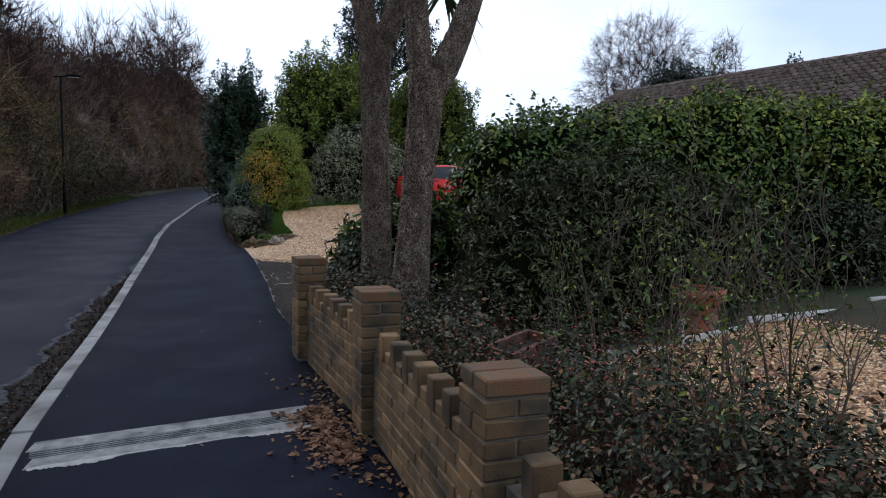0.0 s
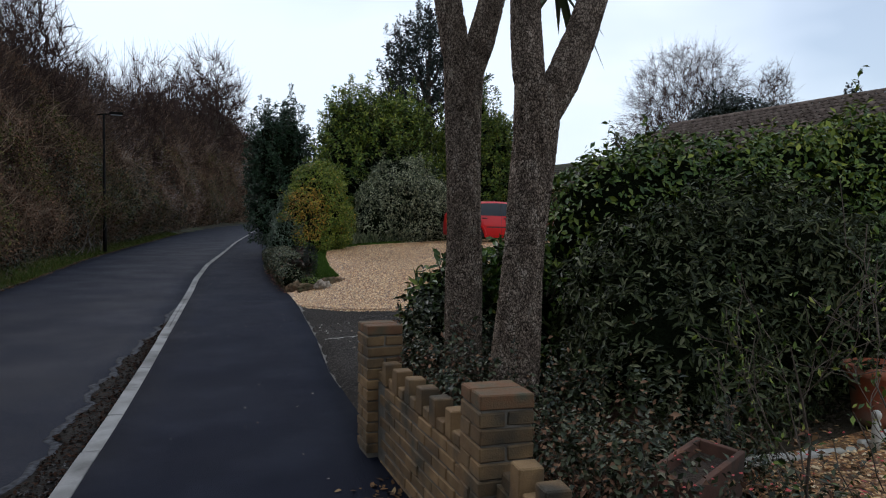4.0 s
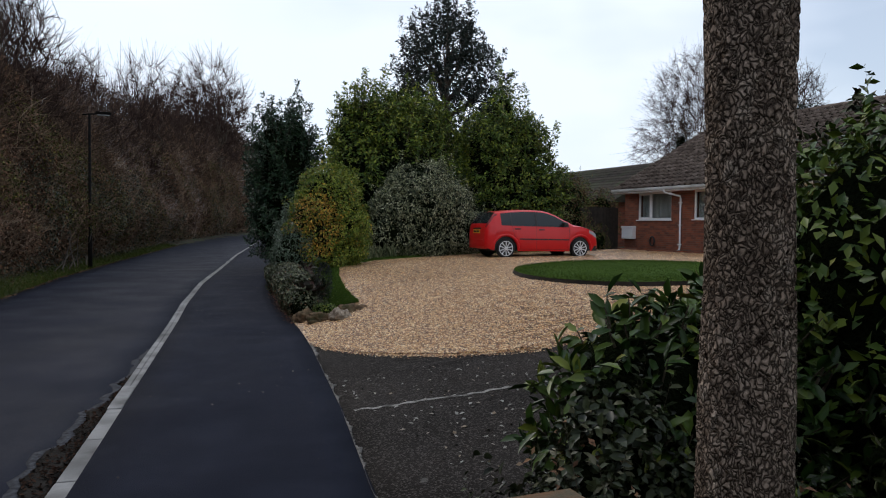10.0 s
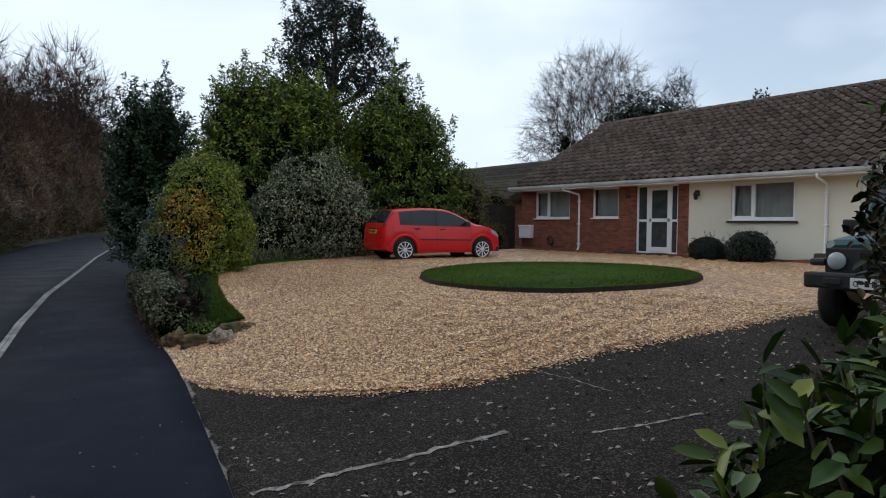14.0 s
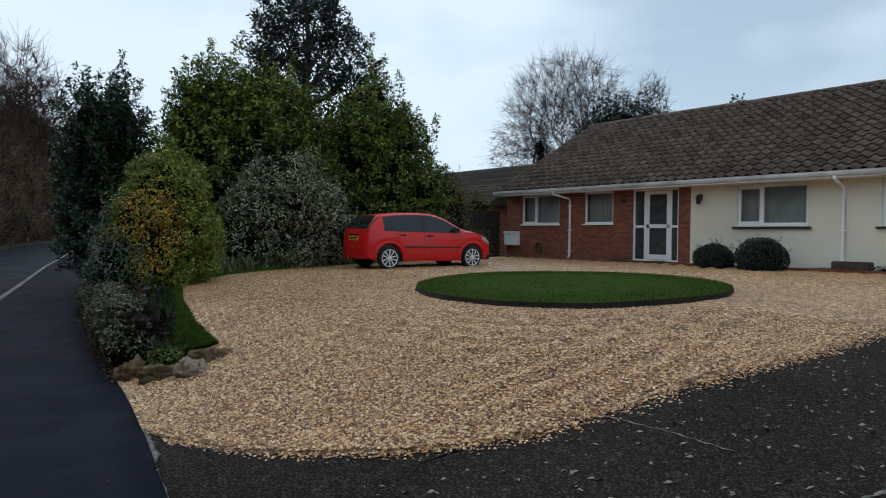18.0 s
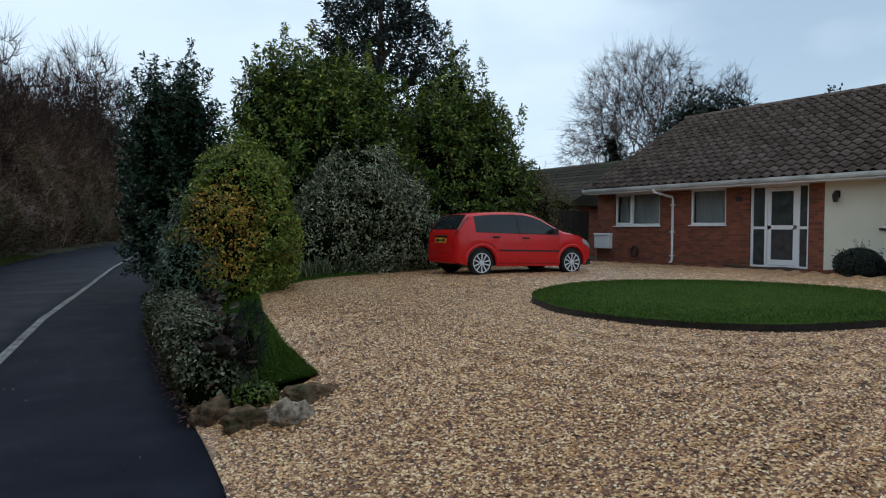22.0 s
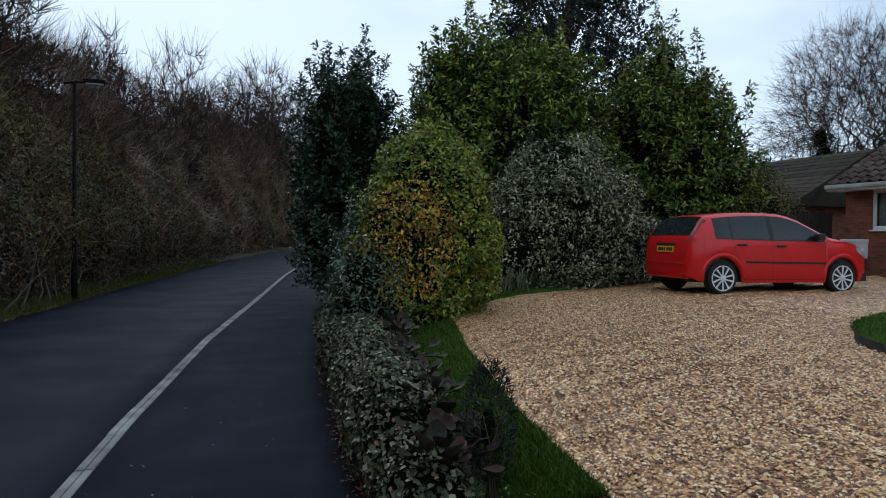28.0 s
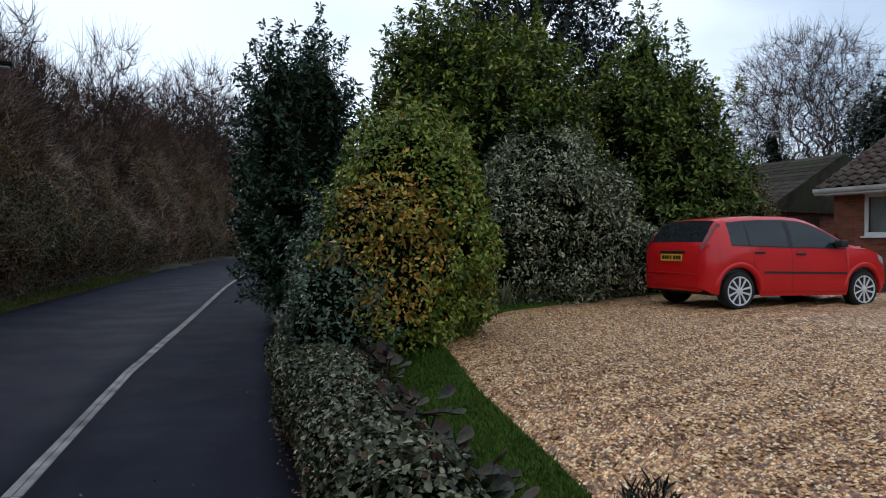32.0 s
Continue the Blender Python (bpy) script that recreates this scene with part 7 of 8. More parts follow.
# ---- the red hatchback ----
m, nt, b = base_mat("red_car_paint", 0.33)
col = ramp(nt, tex(nt, "ShaderNodeTexNoise", 3, 4), [(0.3, (0.56, 0.006, 0.008)), (0.7, (0.62, 0.008, 0.010))])
nt.links.new(col, b.inputs["Base Color"])
b.inputs["Coat Weight"].default_value, b.inputs["Coat Roughness"].default_value, b.inputs["Specular IOR Level"].default_value = 0.3, 0.06, 0.35
M_RED = m
M_TYRE = surface("tyre_rubber", (0.012, 0.012, 0.012), (0.025, 0.024, 0.023), 20, 0.85, 90, 0.4)
M_ALLOY = surface("silver_wheel_trim", (0.70, 0.70, 0.71), (0.80, 0.80, 0.81), 10, 0.35, 100, 0.1)
M_TRIM = surface("black_trim", (0.014, 0.014, 0.015), (0.024, 0.024, 0.025), 10, 0.55, 100, 0.2)
m, nt, b = base_mat("dark_car_glass", 0.04)
b.inputs["Base Color"].default_value, b.inputs["Transmission Weight"].default_value = (0.018, 0.024, 0.028, 1), 0.15
b.inputs["Specular IOR Level"].default_value = 0.36
M_CARGLASS = m
M_REDLENS = plain("red_lens", (0.20, 0.006, 0.008), 0.3)
M_CLEARLENS = plain("clear_lens", (0.34, 0.36, 0.37), 0.12)
M_AMBER = plain("amber_plate", (0.72, 0.42, 0.03), 0.4)
M_SEAT = surface("grey_seat_fabric", (0.03, 0.03, 0.034), (0.06, 0.06, 0.065), 12, 0.9)

TOPX = (0.0, 0.02, 0.05, 0.10, 0.18, 0.27, 0.35, 0.50, 0.80, 1.2, 1.6, 1.9, 2.1, 2.3, 2.6, 2.92, 3.15, 3.45, 3.68, 3.82, 3.89, 3.92)
TOPZ = (0.56, 0.80, 0.95, 1.04, 1.18, 1.31, 1.385, 1.415, 1.446, 1.47, 1.475, 1.46, 1.42, 1.352, 1.20, 1.04, 0.985, 0.915, 0.83, 0.72, 0.61, 0.48)
WMX = (0.0, 0.03, 0.1, 0.3, 0.65, 1.3, 2.0, 3.1, 3.4, 3.62, 3.78, 3.88, 3.92)
WMY = (0.66, 0.735, 0.785, 0.825, 0.84, 0.835, 0.835, 0.84, 0.81, 0.75, 0.66, 0.54, 0.42)
AX_R, AX_F, WR = 0.65, 3.136, 0.29


def car_section(x):
    """Half a cross-section of the body, from sill to roof middle."""
    zt, wm = float(np.interp(x, TOPX, TOPZ)), float(np.interp(x, WMX, WMY))
    zb = float(np.interp(x, (0, 0.15, 0.4, 3.4, 3.75, 3.92), (0.34, 0.26, 0.21, 0.20, 0.22, 0.27)))
    for ax in (AX_R, AX_F):
        q = 0.365 ** 2 - (x - ax) ** 2
        if q > 0:
            zb = max(zb, 0.285 + math.sqrt(q))
    belt = float(np.interp(x, (0.0, 0.12, 0.5, 1.5, 2.92, 3.92), (1.0, 1.0, 0.99, 0.965, 0.945, 0.93)))
    zw = min(belt, zt - 0.035)
    wb = wm - 0.035
    zr = max(zw + 0.015, zt - 0.075) if zt > 1.0 else zw + 0.015
    wr = max(0.12, wb - (zr - zw) * 0.36 - 0.012)
    h = zw - zb
    return [(wm - 0.035, zb), (wm - 0.005, zb + 0.16 * h), (wm, zb + 0.42 * h), (wm - 0.004, zb + 0.62 * h), (wm - 0.018, zb + 0.86 * h), (wb, zw),
            (wb - (wb - wr) * 0.5 + 0.012, (zw + zr) / 2), (wr, zr), (wr * 0.90, zr + (zt - zr) * 0.72), (wr * 0.45, zt - 0.006 * (zt > 1)), (0.0, zt)]


ST = sorted(set([round(v, 4) for v in TOPX] + [round(v, 3) for v in np.arange(0.55, 3.6, 0.1)] + [round(ax + 0.365 * math.cos(a), 4) for ax in (AX_R, AX_F) for a in np.linspace(0.0, math.pi, 19)]
             + [0.50, 0.82, 0.86, 1.60, 1.69, 2.72, 2.80]))


def car_grid():
    return [[(x, y, z) for y, z in car_section(x)] for x in ST]


def glass_zone(x0, x1, j):
    xm = (x0 + x1) / 2
    if j in (5, 6):
        if 0.50 < xm < 0.82 or 0.86 < xm < 1.60 or 1.69 < xm < 2.72:
            return "side"
        return "pillar" if 0.50 < xm < 2.76 else ""
    if j >= 8:
        if 0.10 < xm < 0.35:
            return "rear"
        if 2.12 < xm < 2.88:
            return "front"
    return ""


def car_surface(name, want, mat, parent, side=None, label=""):
    grid, bm, cache = car_grid(), bmesh.new(), {}

    def vert(i, j, s):
        x, y, z = grid[i][j]
        key = (i, j, s if y > 1e-6 else 0)
        if key not in cache:
            cache[key] = bm.verts.new((x, y * s, z))
        return cache[key]
    for i in range(len(ST) - 1):
        for j in range(10):
            if want(glass_zone(ST[i], ST[i + 1], j), (ST[i] + ST[i + 1]) / 2):
                for s in ((1, -1) if side is None else (side,)):
                    f = [vert(i, j, s), vert(i + 1, j, s), vert(i + 1, j + 1, s), vert(i, j + 1, s)]
                    f = list(dict.fromkeys(f))
                    if len(f) > 2:
                        try:
                            bm.faces.new(f if s > 0 else f[::-1])
                        except ValueError:
                            pass
    if want("", 1.95):
        for i in (0, len(ST) - 1):
            loop = [vert(i, j, -1) for j in range(11)] + [vert(i, j, 1) for j in range(9, -1, -1)]
            bm.faces.new(loop)
    bmesh.ops.recalc_face_normals(bm, faces=bm.faces[:])
    return part(name, bm, mat, parent, label, True)


def side_ribbon(x0, z0, x1, z1, w, s, lift=0.006):
    """A thin strip on the flank from one place to another."""
    bm, n = bmesh.new(), 10
    rows = []
    for k in range(n + 1):
        t = k / n
        x, z = x0 + (x1 - x0) * t, z0 + (z1 - z0) * t
        dx, dz = (z1 - z0), -(x1 - x0)
        q = math.hypot(dx, dz)
        row = []
        for e in (-0.5, 0.5):
            xx, zz = x + dx / q * w * e, z + dz / q * w * e
            sec = car_section(xx)
            zs, ysec = [p[1] for p in sec[:8]], [p[0] for p in sec[:8]]
            row.append(bm.verts.new((xx, s * (float(np.interp(zz, zs, ysec)) + lift), zz)))
        rows.append(row)
    for r1, r2 in zip(rows, rows[1:]):
        bm.faces.new((r1[0], r1[1], r2[1], r2[0]))
    return bm


def wheel(parent, x, y, z, r, s, width=0.19, spokes=5, rim_mat=None):
    w = put("wheel", None, parent)
    w.matrix_basis = pose(x, y, z, 90 * s, 0, 0)
    part("tyre", lathe([(r * 0.76, -0.004), (r * 0.80, 0.012), (r * 0.93, 0.006), (r * 0.985, -0.02), (r, -0.05), (r, -width + 0.04), (r * 0.95, -width), (r * 0.3, -width)], 40), M_TYRE, w, smooth=True)
    part("rim", lathe([(r * 0.02, -0.055), (r * 0.6, -0.06), (r * 0.70, -0.045), (r * 0.73, 0.0), (r * 0.785, 0.004), (r * 0.79, -0.02)], 40), M_TRIM, w, smooth=True)
    bm = bmesh.new()
    ring = lathe([(r * 0.70, -0.03), (r * 0.71, 0.006), (r * 0.775, 0.007), (r * 0.78, -0.02)], 40)
    me = bpy.data.meshes.new("tmp")
    ring.to_mesh(me)
    ring.free()
    bm.from_mesh(me)
    bpy.data.meshes.remove(me)
    bad = [f for f in bm.faces if len(f.verts) > 4]
    bmesh.ops.delete(bm, geom=bad, context="FACES_ONLY")
    for k in range(spokes):
        a = 2 * math.pi * k / spokes
        for e in (-1, 1):
            pts = [(r * 0.16, e * 0.020), (r * 0.71, e * 0.058)]
            q = []
            for rr, t in pts:
                for dt in (-0.011 * (1 + (rr > r * 0.3) * 0.6), 0.011 * (1 + (rr > r * 0.3) * 0.6)):
                    x2, y2 = rr * math.cos(a) - (t + dt) * math.sin(a), rr * math.sin(a) + (t + dt) * math.cos(a)
                    q.append((x2, y2))
            top = [bm.verts.new((*p, 0.004)) for p in q]
            low = [bm.verts.new((*p, -0.03)) for p in q]
            for f in ((0, 1, 3, 2), ):
                bm.faces.new([top[i] for i in f])
            for a1, a2 in ((0, 1), (1, 3), (3, 2), (2, 0)):
                bm.faces.new((top[a1], low[a1], low[a2], top[a2]))
    part("wheel_trim", bm, rim_mat or M_ALLOY, w, "silver multi-spoke wheel trim")
    part("hub", lathe([(r * 0.2, -0.03), (r * 0.19, 0.006), (r * 0.08, 0.010), (r * 0.01, 0.010)], 20), rim_mat or M_ALLOY, w, smooth=True)
    return w


car = thing("red_hatchback", "red five-door hatchback car parked on the shingle", "car")
car.matrix_basis = pose(9.55, 22.62, 0.702, 0, 0, -6.66)
body = car_surface("body", lambda g, x: g == "", M_RED, car, label="glossy red painted body")
for s in (1, -1):
    for lo, hi in ((0.50, 0.82), (0.86, 1.60), (1.69, 2.72)):
        car_surface("side_window", lambda g, x, lo=lo, hi=hi: g == "side" and lo < x < hi, M_CARGLASS, car, s, "dark tinted side window")
    for lo, hi in ((0.82, 0.86), (1.60, 1.69), (2.72, 2.80)):
        car_surface("window_pillar", lambda g, x, lo=lo, hi=hi: g == "pillar" and lo < x < hi, M_TRIM, car, s, "black window pillar")
car_surface("rear_window", lambda g, x: g == "rear", M_CARGLASS, car, label="dark rear window")
car_surface("windscreen", lambda g, x: g == "front", M_CARGLASS, car, label="sloping windscreen")
part("underbody", box_bm(0.2, -0.72, 0.22, 3.75, 0.72, 0.36), M_TRIM, car)
part("rear_seat", box_bm(0.75, -0.6, 0.4, 0.95, 0.6, 1.12, 0.05), M_SEAT, car)
for s in (1, -1):
    part("front_seat", box_bm(1.72, s * 0.36 - 0.24, 0.4, 1.9, s * 0.36 + 0.24, 1.22, 0.06), M_SEAT, car)
part("dashboard", box_bm(2.55, -0.68, 0.6, 2.95, 0.68, 0.93, 0.05), M_TRIM, car)
for x in (AX_R, AX_F):
    for s in (1, -1):
        wheel(car, x, s * 0.815, WR, WR, -s)
        part("wheel_arch_liner", box_bm(x - 0.37, s * 0.5, 0.25, x + 0.37, s * 0.74, 0.70), M_BLACK, car)
def arch_lip(ax, s):
    """The flared rim of a wheel arch."""
    bm, rows = bmesh.new(), []
    for a in np.linspace(0.02, math.pi - 0.02, 25):
        row = []
        for r, lift in ((0.366, -0.03), (0.367, 0.012), (0.385, 0.020), (0.415, 0.017), (0.445, 0.003), (0.45, -0.01)):
            x, z = ax + r * math.cos(a), 0.285 + r * math.sin(a)
            sec = car_section(x)
            y = float(np.interp(z, [p[1] for p in sec[:6]], [p[0] for p in sec[:6]]))
            row.append(bm.verts.new((x, s * (y + lift), z)))
        rows.append(row)
    for r1, r2 in zip(rows, rows[1:]):
        for k in range(5):
            f = (r1[k], r1[k + 1], r2[k + 1], r2[k])
            bm.faces.new(f if s < 0 else f[::-1])
    return bm


for s in (1, -1):
    for ax in (AX_R, AX_F):
        part("wheel_arch_lip", arch_lip(ax, s), M_RED, car, smooth=True)
    for seam in ((0.84, 1.02, 0.90, 0.72), (0.90, 0.72, 1.06, 0.36), (1.645, 0.25, 1.645, 0.99), (2.72, 0.26, 2.76, 0.95), (1.06, 0.27, 2.72, 0.255)):
        part("door_seam", side_ribbon(*seam, 0.008, s, 0.002), M_BLACK, car)
    part("window_seal", side_ribbon(0.50, 0.99, 1.5, 0.968, 0.018, s, 0.006), M_TRIM, car, "black window seal")
    part("window_seal", side_ribbon(1.5, 0.968, 2.74, 0.950, 0.018, s, 0.006), M_TRIM, car, "black window seal")
    part("rub_strip", side_ribbon(1.08, 0.575, 2.74, 0.555, 0.035, s, 0.012), M_TRIM, car, "black side rubbing strip")
    for x, z in ((1.02, 0.88), (1.82, 0.86)):
        part("door_handle", box_bm(x - 0.10, s * 0.822, z - 0.018, x + 0.09, s * 0.85, z + 0.018, 0.012), M_TRIM, car, "black door handle")
    mirror = part("wing_mirror", box_bm(2.50, s * 0.80, 0.97, 2.64, s * 0.97, 1.09, 0.035), M_TRIM, car, "black wing mirror")
    tl = [(0.045, 0.92), (0.10, 1.03), (0.27, 1.25), (0.34, 1.33)]
    bm = bmesh.new()
    rows = []
    for x, z in tl:
        sec = car_section(x)
        w = sec[7][0] if z > 1.0 else sec[5][0]
        rows.append([bm.verts.new((x - 0.012, s * (w - 0.07), z + 0.012)), bm.verts.new((x - 0.004, s * (w + 0.004), z)), bm.verts.new((x + 0.06, s * (w + 0.012), z - 0.03))])
    for r1, r2 in zip(rows, rows[1:]):
        bm.faces.new((r1[0], r1[1], r2[1], r2[0]))
        bm.faces.new((r1[1], r1[2], r2[2], r2[1]))
    part("tail_lamp", bm, M_REDLENS, car, "tall red tail lamp")
    hl = []
    bm = bmesh.new()
    for x, z0, z1 in ((3.46, 0.76, 0.86), (3.64, 0.68, 0.80), (3.80, 0.61, 0.71), (3.875, 0.57, 0.62)):
        sec = car_section(x)
        zs, ysec = [p[1] for p in sec[:8]], [p[0] for p in sec[:8]]
        hl.append([bm.verts.new((x + 0.004, s * (float(np.interp(z, zs, ysec)) + 0.006), z + 0.004)) for z in (z0, z1)])
    for r1, r2 in zip(hl, hl[1:]):
        bm.faces.new((r1[0], r1[1], r2[1], r2[0]))
    part("headlamp", bm, M_CLEARLENS, car, "clear headlamp")
plate = part("number_plate", box_bm(-0.012, -0.26, 0.735, 0.03, 0.26, 0.845, 0.006), M_AMBER, car, "yellow rear number plate")
plate.matrix_basis = pose(0.005, 0, 0, 0, 0, 0)
for k, w in enumerate((0.05, 0.05, 0.04, 0.04, 0.05, 0.05, 0.05)):
    y = 0.21 - k * 0.066 - (0.025 if k > 3 else 0)
    part("plate_mark", box_bm(-0.016, y - w, 0.762, -0.011, y, 0.822), M_BLACK, plate)
part("tailgate_handle", box_bm(0.0, -0.30, 0.86, 0.05, 0.30, 0.90, 0.01), M_TRIM, car, "black tailgate handle strip")
part("bumper_lip", box_bm(-0.014, -0.64, 0.53, 0.02, 0.64, 0.555, 0.008), M_RED, car)
part("lower_bumper", box_bm(0.01, -0.66, 0.27, 0.12, 0.66, 0.37, 0.03), M_RED, car)
bm = box_bm(0.10, -0.02, 1.03, 0.13, 0.34, 1.045, 0.004)
part("rear_wiper", bm, M_TRIM, car)
part("badge", lathe([(0.035, 0), (0.03, 0.008), (0.002, 0.01)], 16), plain("blue_badge", (0.02, 0.05, 0.2), 0.3), car, "small oval badge").matrix_basis = pose(0.075, 0, 0.93, -70, 0, 90)
vs, fs = tube([(0.62, 0.0, 1.43), (0.48, 0.0, 1.62)], 0.004, 6)
put("aerial", mesh_of("aerial", vs, fs, M_TRIM), car)

# ---- the dark green off-roader on the drive ----
M_TEAL = surface("dark_teal_paint", (0.012, 0.045, 0.045), (0.018, 0.06, 0.058), 3, 0.3, 80, 0.05)
jeep = thing("small_off_roader", "small dark teal boxy off-road car with round headlamps", "car")
jeep.matrix_basis = pose(7.85, 8.55, land1(8.5, 8.5) - 0.005, 0, 0, 4)
part("lower_body", box_bm(0.18, -0.66, 0.42, 3.3, 0.66, 0.98, 0.05), M_TEAL, jeep)
bm = bmesh.new()
rows = []
for x, w, z0, z1 in ((0.10, 0.60, 0.62, 0.93), (0.16, 0.645, 0.62, 0.985), (0.5, 0.66, 0.62, 1.02), (1.15, 0.67, 0.62, 1.06)):
    rows.append([bm.verts.new(p) for p in ((x, -w, z0), (x, -w, z1 - 0.05), (x, -w + 0.08, z1), (x, 0, z1 + 0.025), (x, w - 0.08, z1), (x, w, z1 - 0.05), (x, w, z0))])
for r1, r2 in zip(rows, rows[1:]):
    for k in range(6):
        bm.faces.new((r1[k], r2[k], r2[k + 1], r1[k + 1]))
bm.faces.new(rows[0])
bmesh.ops.recalc_face_normals(bm, faces=bm.faces[:])
part("bonnet", bm, M_TEAL, jeep, "dark teal bonnet", False)
part("front_panel", box_bm(0.06, -0.60, 0.60, 0.115, 0.60, 0.90, 0.015), M_TRIM, jeep, "black front panel")
for k in range(9):
    part("grille_slat", box_bm(0.045, -0.30 + k * 0.068, 0.66, 0.07, -0.30 + k * 0.068 + 0.04, 0.86, 0.004), M_TRIM, jeep)
for s in (1, -1):
    hd = part("headlamp", lathe([(0.09, 0.0), (0.095, 0.03), (0.085, 0.035), (0.07, 0.045), (0.03, 0.055), (0.002, 0.057)], 24), M_CLEARLENS, jeep, "round clear headlamp", True)
    hd.matrix_basis = pose(0.062, s * 0.475, 0.76, 0, -90, 0)
    part("fog_lamp", box_bm(-0.165, s * 0.44 - 0.09, 0.52, -0.13, s * 0.44 + 0.09, 0.585, 0.008), M_TRIM, jeep)
    for x in (0.45, 2.48):
        wheel(jeep, x, s * 0.70, 0.34, 0.34, -s, 0.2)
        part("wheel_arch", box_bm(x - 0.42, s * 0.60, 0.70, x + 0.42, s * 0.76, 0.78, 0.03), M_TRIM, jeep)
    part("door_glass", box_bm(1.35, s * 0.62, 1.06, 2.15, s * 0.635, 1.52), M_CARGLASS, jeep)
    mirror = part("wing_mirror", box_bm(1.2, s * 0.70, 1.06, 1.28, s * 0.90, 1.22, 0.02), M_TRIM, jeep)
part("bumper", box_bm(-0.15, -0.74, 0.47, 0.02, 0.74, 0.64, 0.03), M_TRIM, jeep, "black front bumper")
pl = part("number_plate", box_bm(-0.165, -0.26, 0.49, -0.148, 0.26, 0.60, 0.004), plain("white_plate", (0.7, 0.7, 0.68), 0.4), jeep, "white front number plate")
curve = bpy.data.curves.new("plate_letter", "FONT")
curve.body, curve.size, curve.extrude = "G", 0.085, 0.001
tmp = new("plate_letter", curve)
bpy.context.view_layer.update()
me = bpy.data.meshes.new_from_object(tmp)
bpy.data.objects.remove(tmp)
me.materials.clear()
me.materials.append(M_BLACK)
put("plate_letter", me, pl, m=Matrix.Translation((-0.168, 0.235, 0.515)) @ Euler((radians(90), 0, radians(-90))).to_matrix().to_4x4())
for k in range(5):
    part("plate_mark", box_bm(-0.168, 0.12 - k * 0.07 - 0.045, 0.515, -0.164, 0.12 - k * 0.07, 0.578), M_BLACK, pl)
bm = bmesh.new()
v = [bm.verts.new(q) for q in ((1.12, -0.62, 1.06), (1.12, 0.62, 1.06), (1.42, 0.56, 1.58), (1.42, -0.56, 1.58))]
bm.faces.new(v)
part("windscreen", bm, M_CARGLASS, jeep)
part("windscreen_surround", box_bm(1.08, -0.66, 1.0, 1.16, 0.66, 1.07, 0.01), M_TEAL, jeep)
part("roof", box_bm(1.40, -0.62, 1.57, 3.2, 0.62, 1.66, 0.04), M_TEAL, jeep)
for s in (1, -1):
    vs, fs = tube([(1.13, s * 0.64, 1.04), (1.43, s * 0.59, 1.6)], 0.03, 8)
    put("pillar", mesh_of("pillar", vs, fs, M_TEAL), jeep)
part("rear_body", box_bm(2.2, -0.64, 0.9, 3.3, 0.64, 1.58, 0.04), M_TEAL, jeep)
part("cabin_shadow_floor", box_bm(1.2, -0.6, 0.9, 2.3, 0.6, 1.0), M_TRIM, jeep)

# ---- lane side: lamp post, thicket, bare trees ----
lamp = thing("street_lamp", "dark metal street lamp with a short horizontal head", "street lamp", (-1.5, 32.3, 0))
M_POST = surface("dark_painted_steel", (0.008, 0.007, 0.007), (0.014, 0.012, 0.011), 8, 0.9, spec=0.08)
vs, fs = tube([(0, 0, -0.1), (0, 0, 1.1), (0, 0, 1.12), (0, 0, 5.62)], [0.075, 0.075, 0.055, 0.045], 12)
put("post", mesh_of("post", vs, fs, M_POST, True), lamp)
vs, fs = tube([(-0.25, 0.0, 5.58), (0.0, 0, 5.62), (0.5, 0, 5.66)], 0.028, 8)
put("arm", mesh_of("arm", vs, fs, M_POST, True), lamp)
part("lamp_head", box_bm(0.2, -0.1, 5.62, 0.72, 0.1, 5.73, 0.03), M_POST, lamp)
part("lens", box_bm(0.26, -0.08, 5.595, 0.68, 0.08, 5.622, 0.01), M_CLEARLENS, lamp)

rng = np.random.default_rng(90)
# bushy mounds of the thicket on the bank: a lumpy skin, a filler sheet coloured as its inner shade, and what grows on
# it
ys = np.concatenate([np.arange(-25, 45, 0.36), np.arange(45, 150, 1.1)])
PROF_W = np.array((-0.8, -1.2, -1.6, -2.2, -2.9, -3.7, -5.0, -7.4, -12.0))
PROF_H = np.array((0.0, 0.7, 1.5, 2.4, 3.1, 3.7, 4.1, 4.4, 4.0))
ROWS = 30
row_w, row_h = np.interp(np.linspace(0, 8, ROWS), range(9), PROF_W), np.interp(np.linspace(0, 8, ROWS), range(9), PROF_H)


def swell(y):
    return (1 + 0.09 * np.sin(y * 0.21 + 1) + 0.08 * np.sin(y * 0.47) + 0.05 * np.sin(y * 1.3)) * np.interp(y, (0, 20, 33, 45, 68, 95, 130, 150), (1.0, 1.08, 1.3, 1.6, 2.05, 2.5, 3.1, 3.3))


X = left_x(ys)[None] + row_w[:, None] * np.ones_like(ys)[None]
SK = np.stack([X, np.tile(ys, (ROWS, 1)), land(X, np.tile(ys, (ROWS, 1))) - 0.1 + row_h[:, None] * swell(ys)[None]], -1)
gr = np.gradient(SK, axis=0)
NR = np.stack([gr[..., 2], 0 * gr[..., 0], -gr[..., 0]], -1)
NR /= np.maximum(np.linalg.norm(NR, axis=-1, keepdims=True), 1e-6)
NR = np.where(NR[..., :1] < 0, -NR, NR)
seeds = np.stack([rng.integers(0, ROWS - 6, 800), (rng.random(800) ** 1.25 * (len(ys) - 3)).astype(int)], -1)
lump = np.zeros(SK.shape[:2])
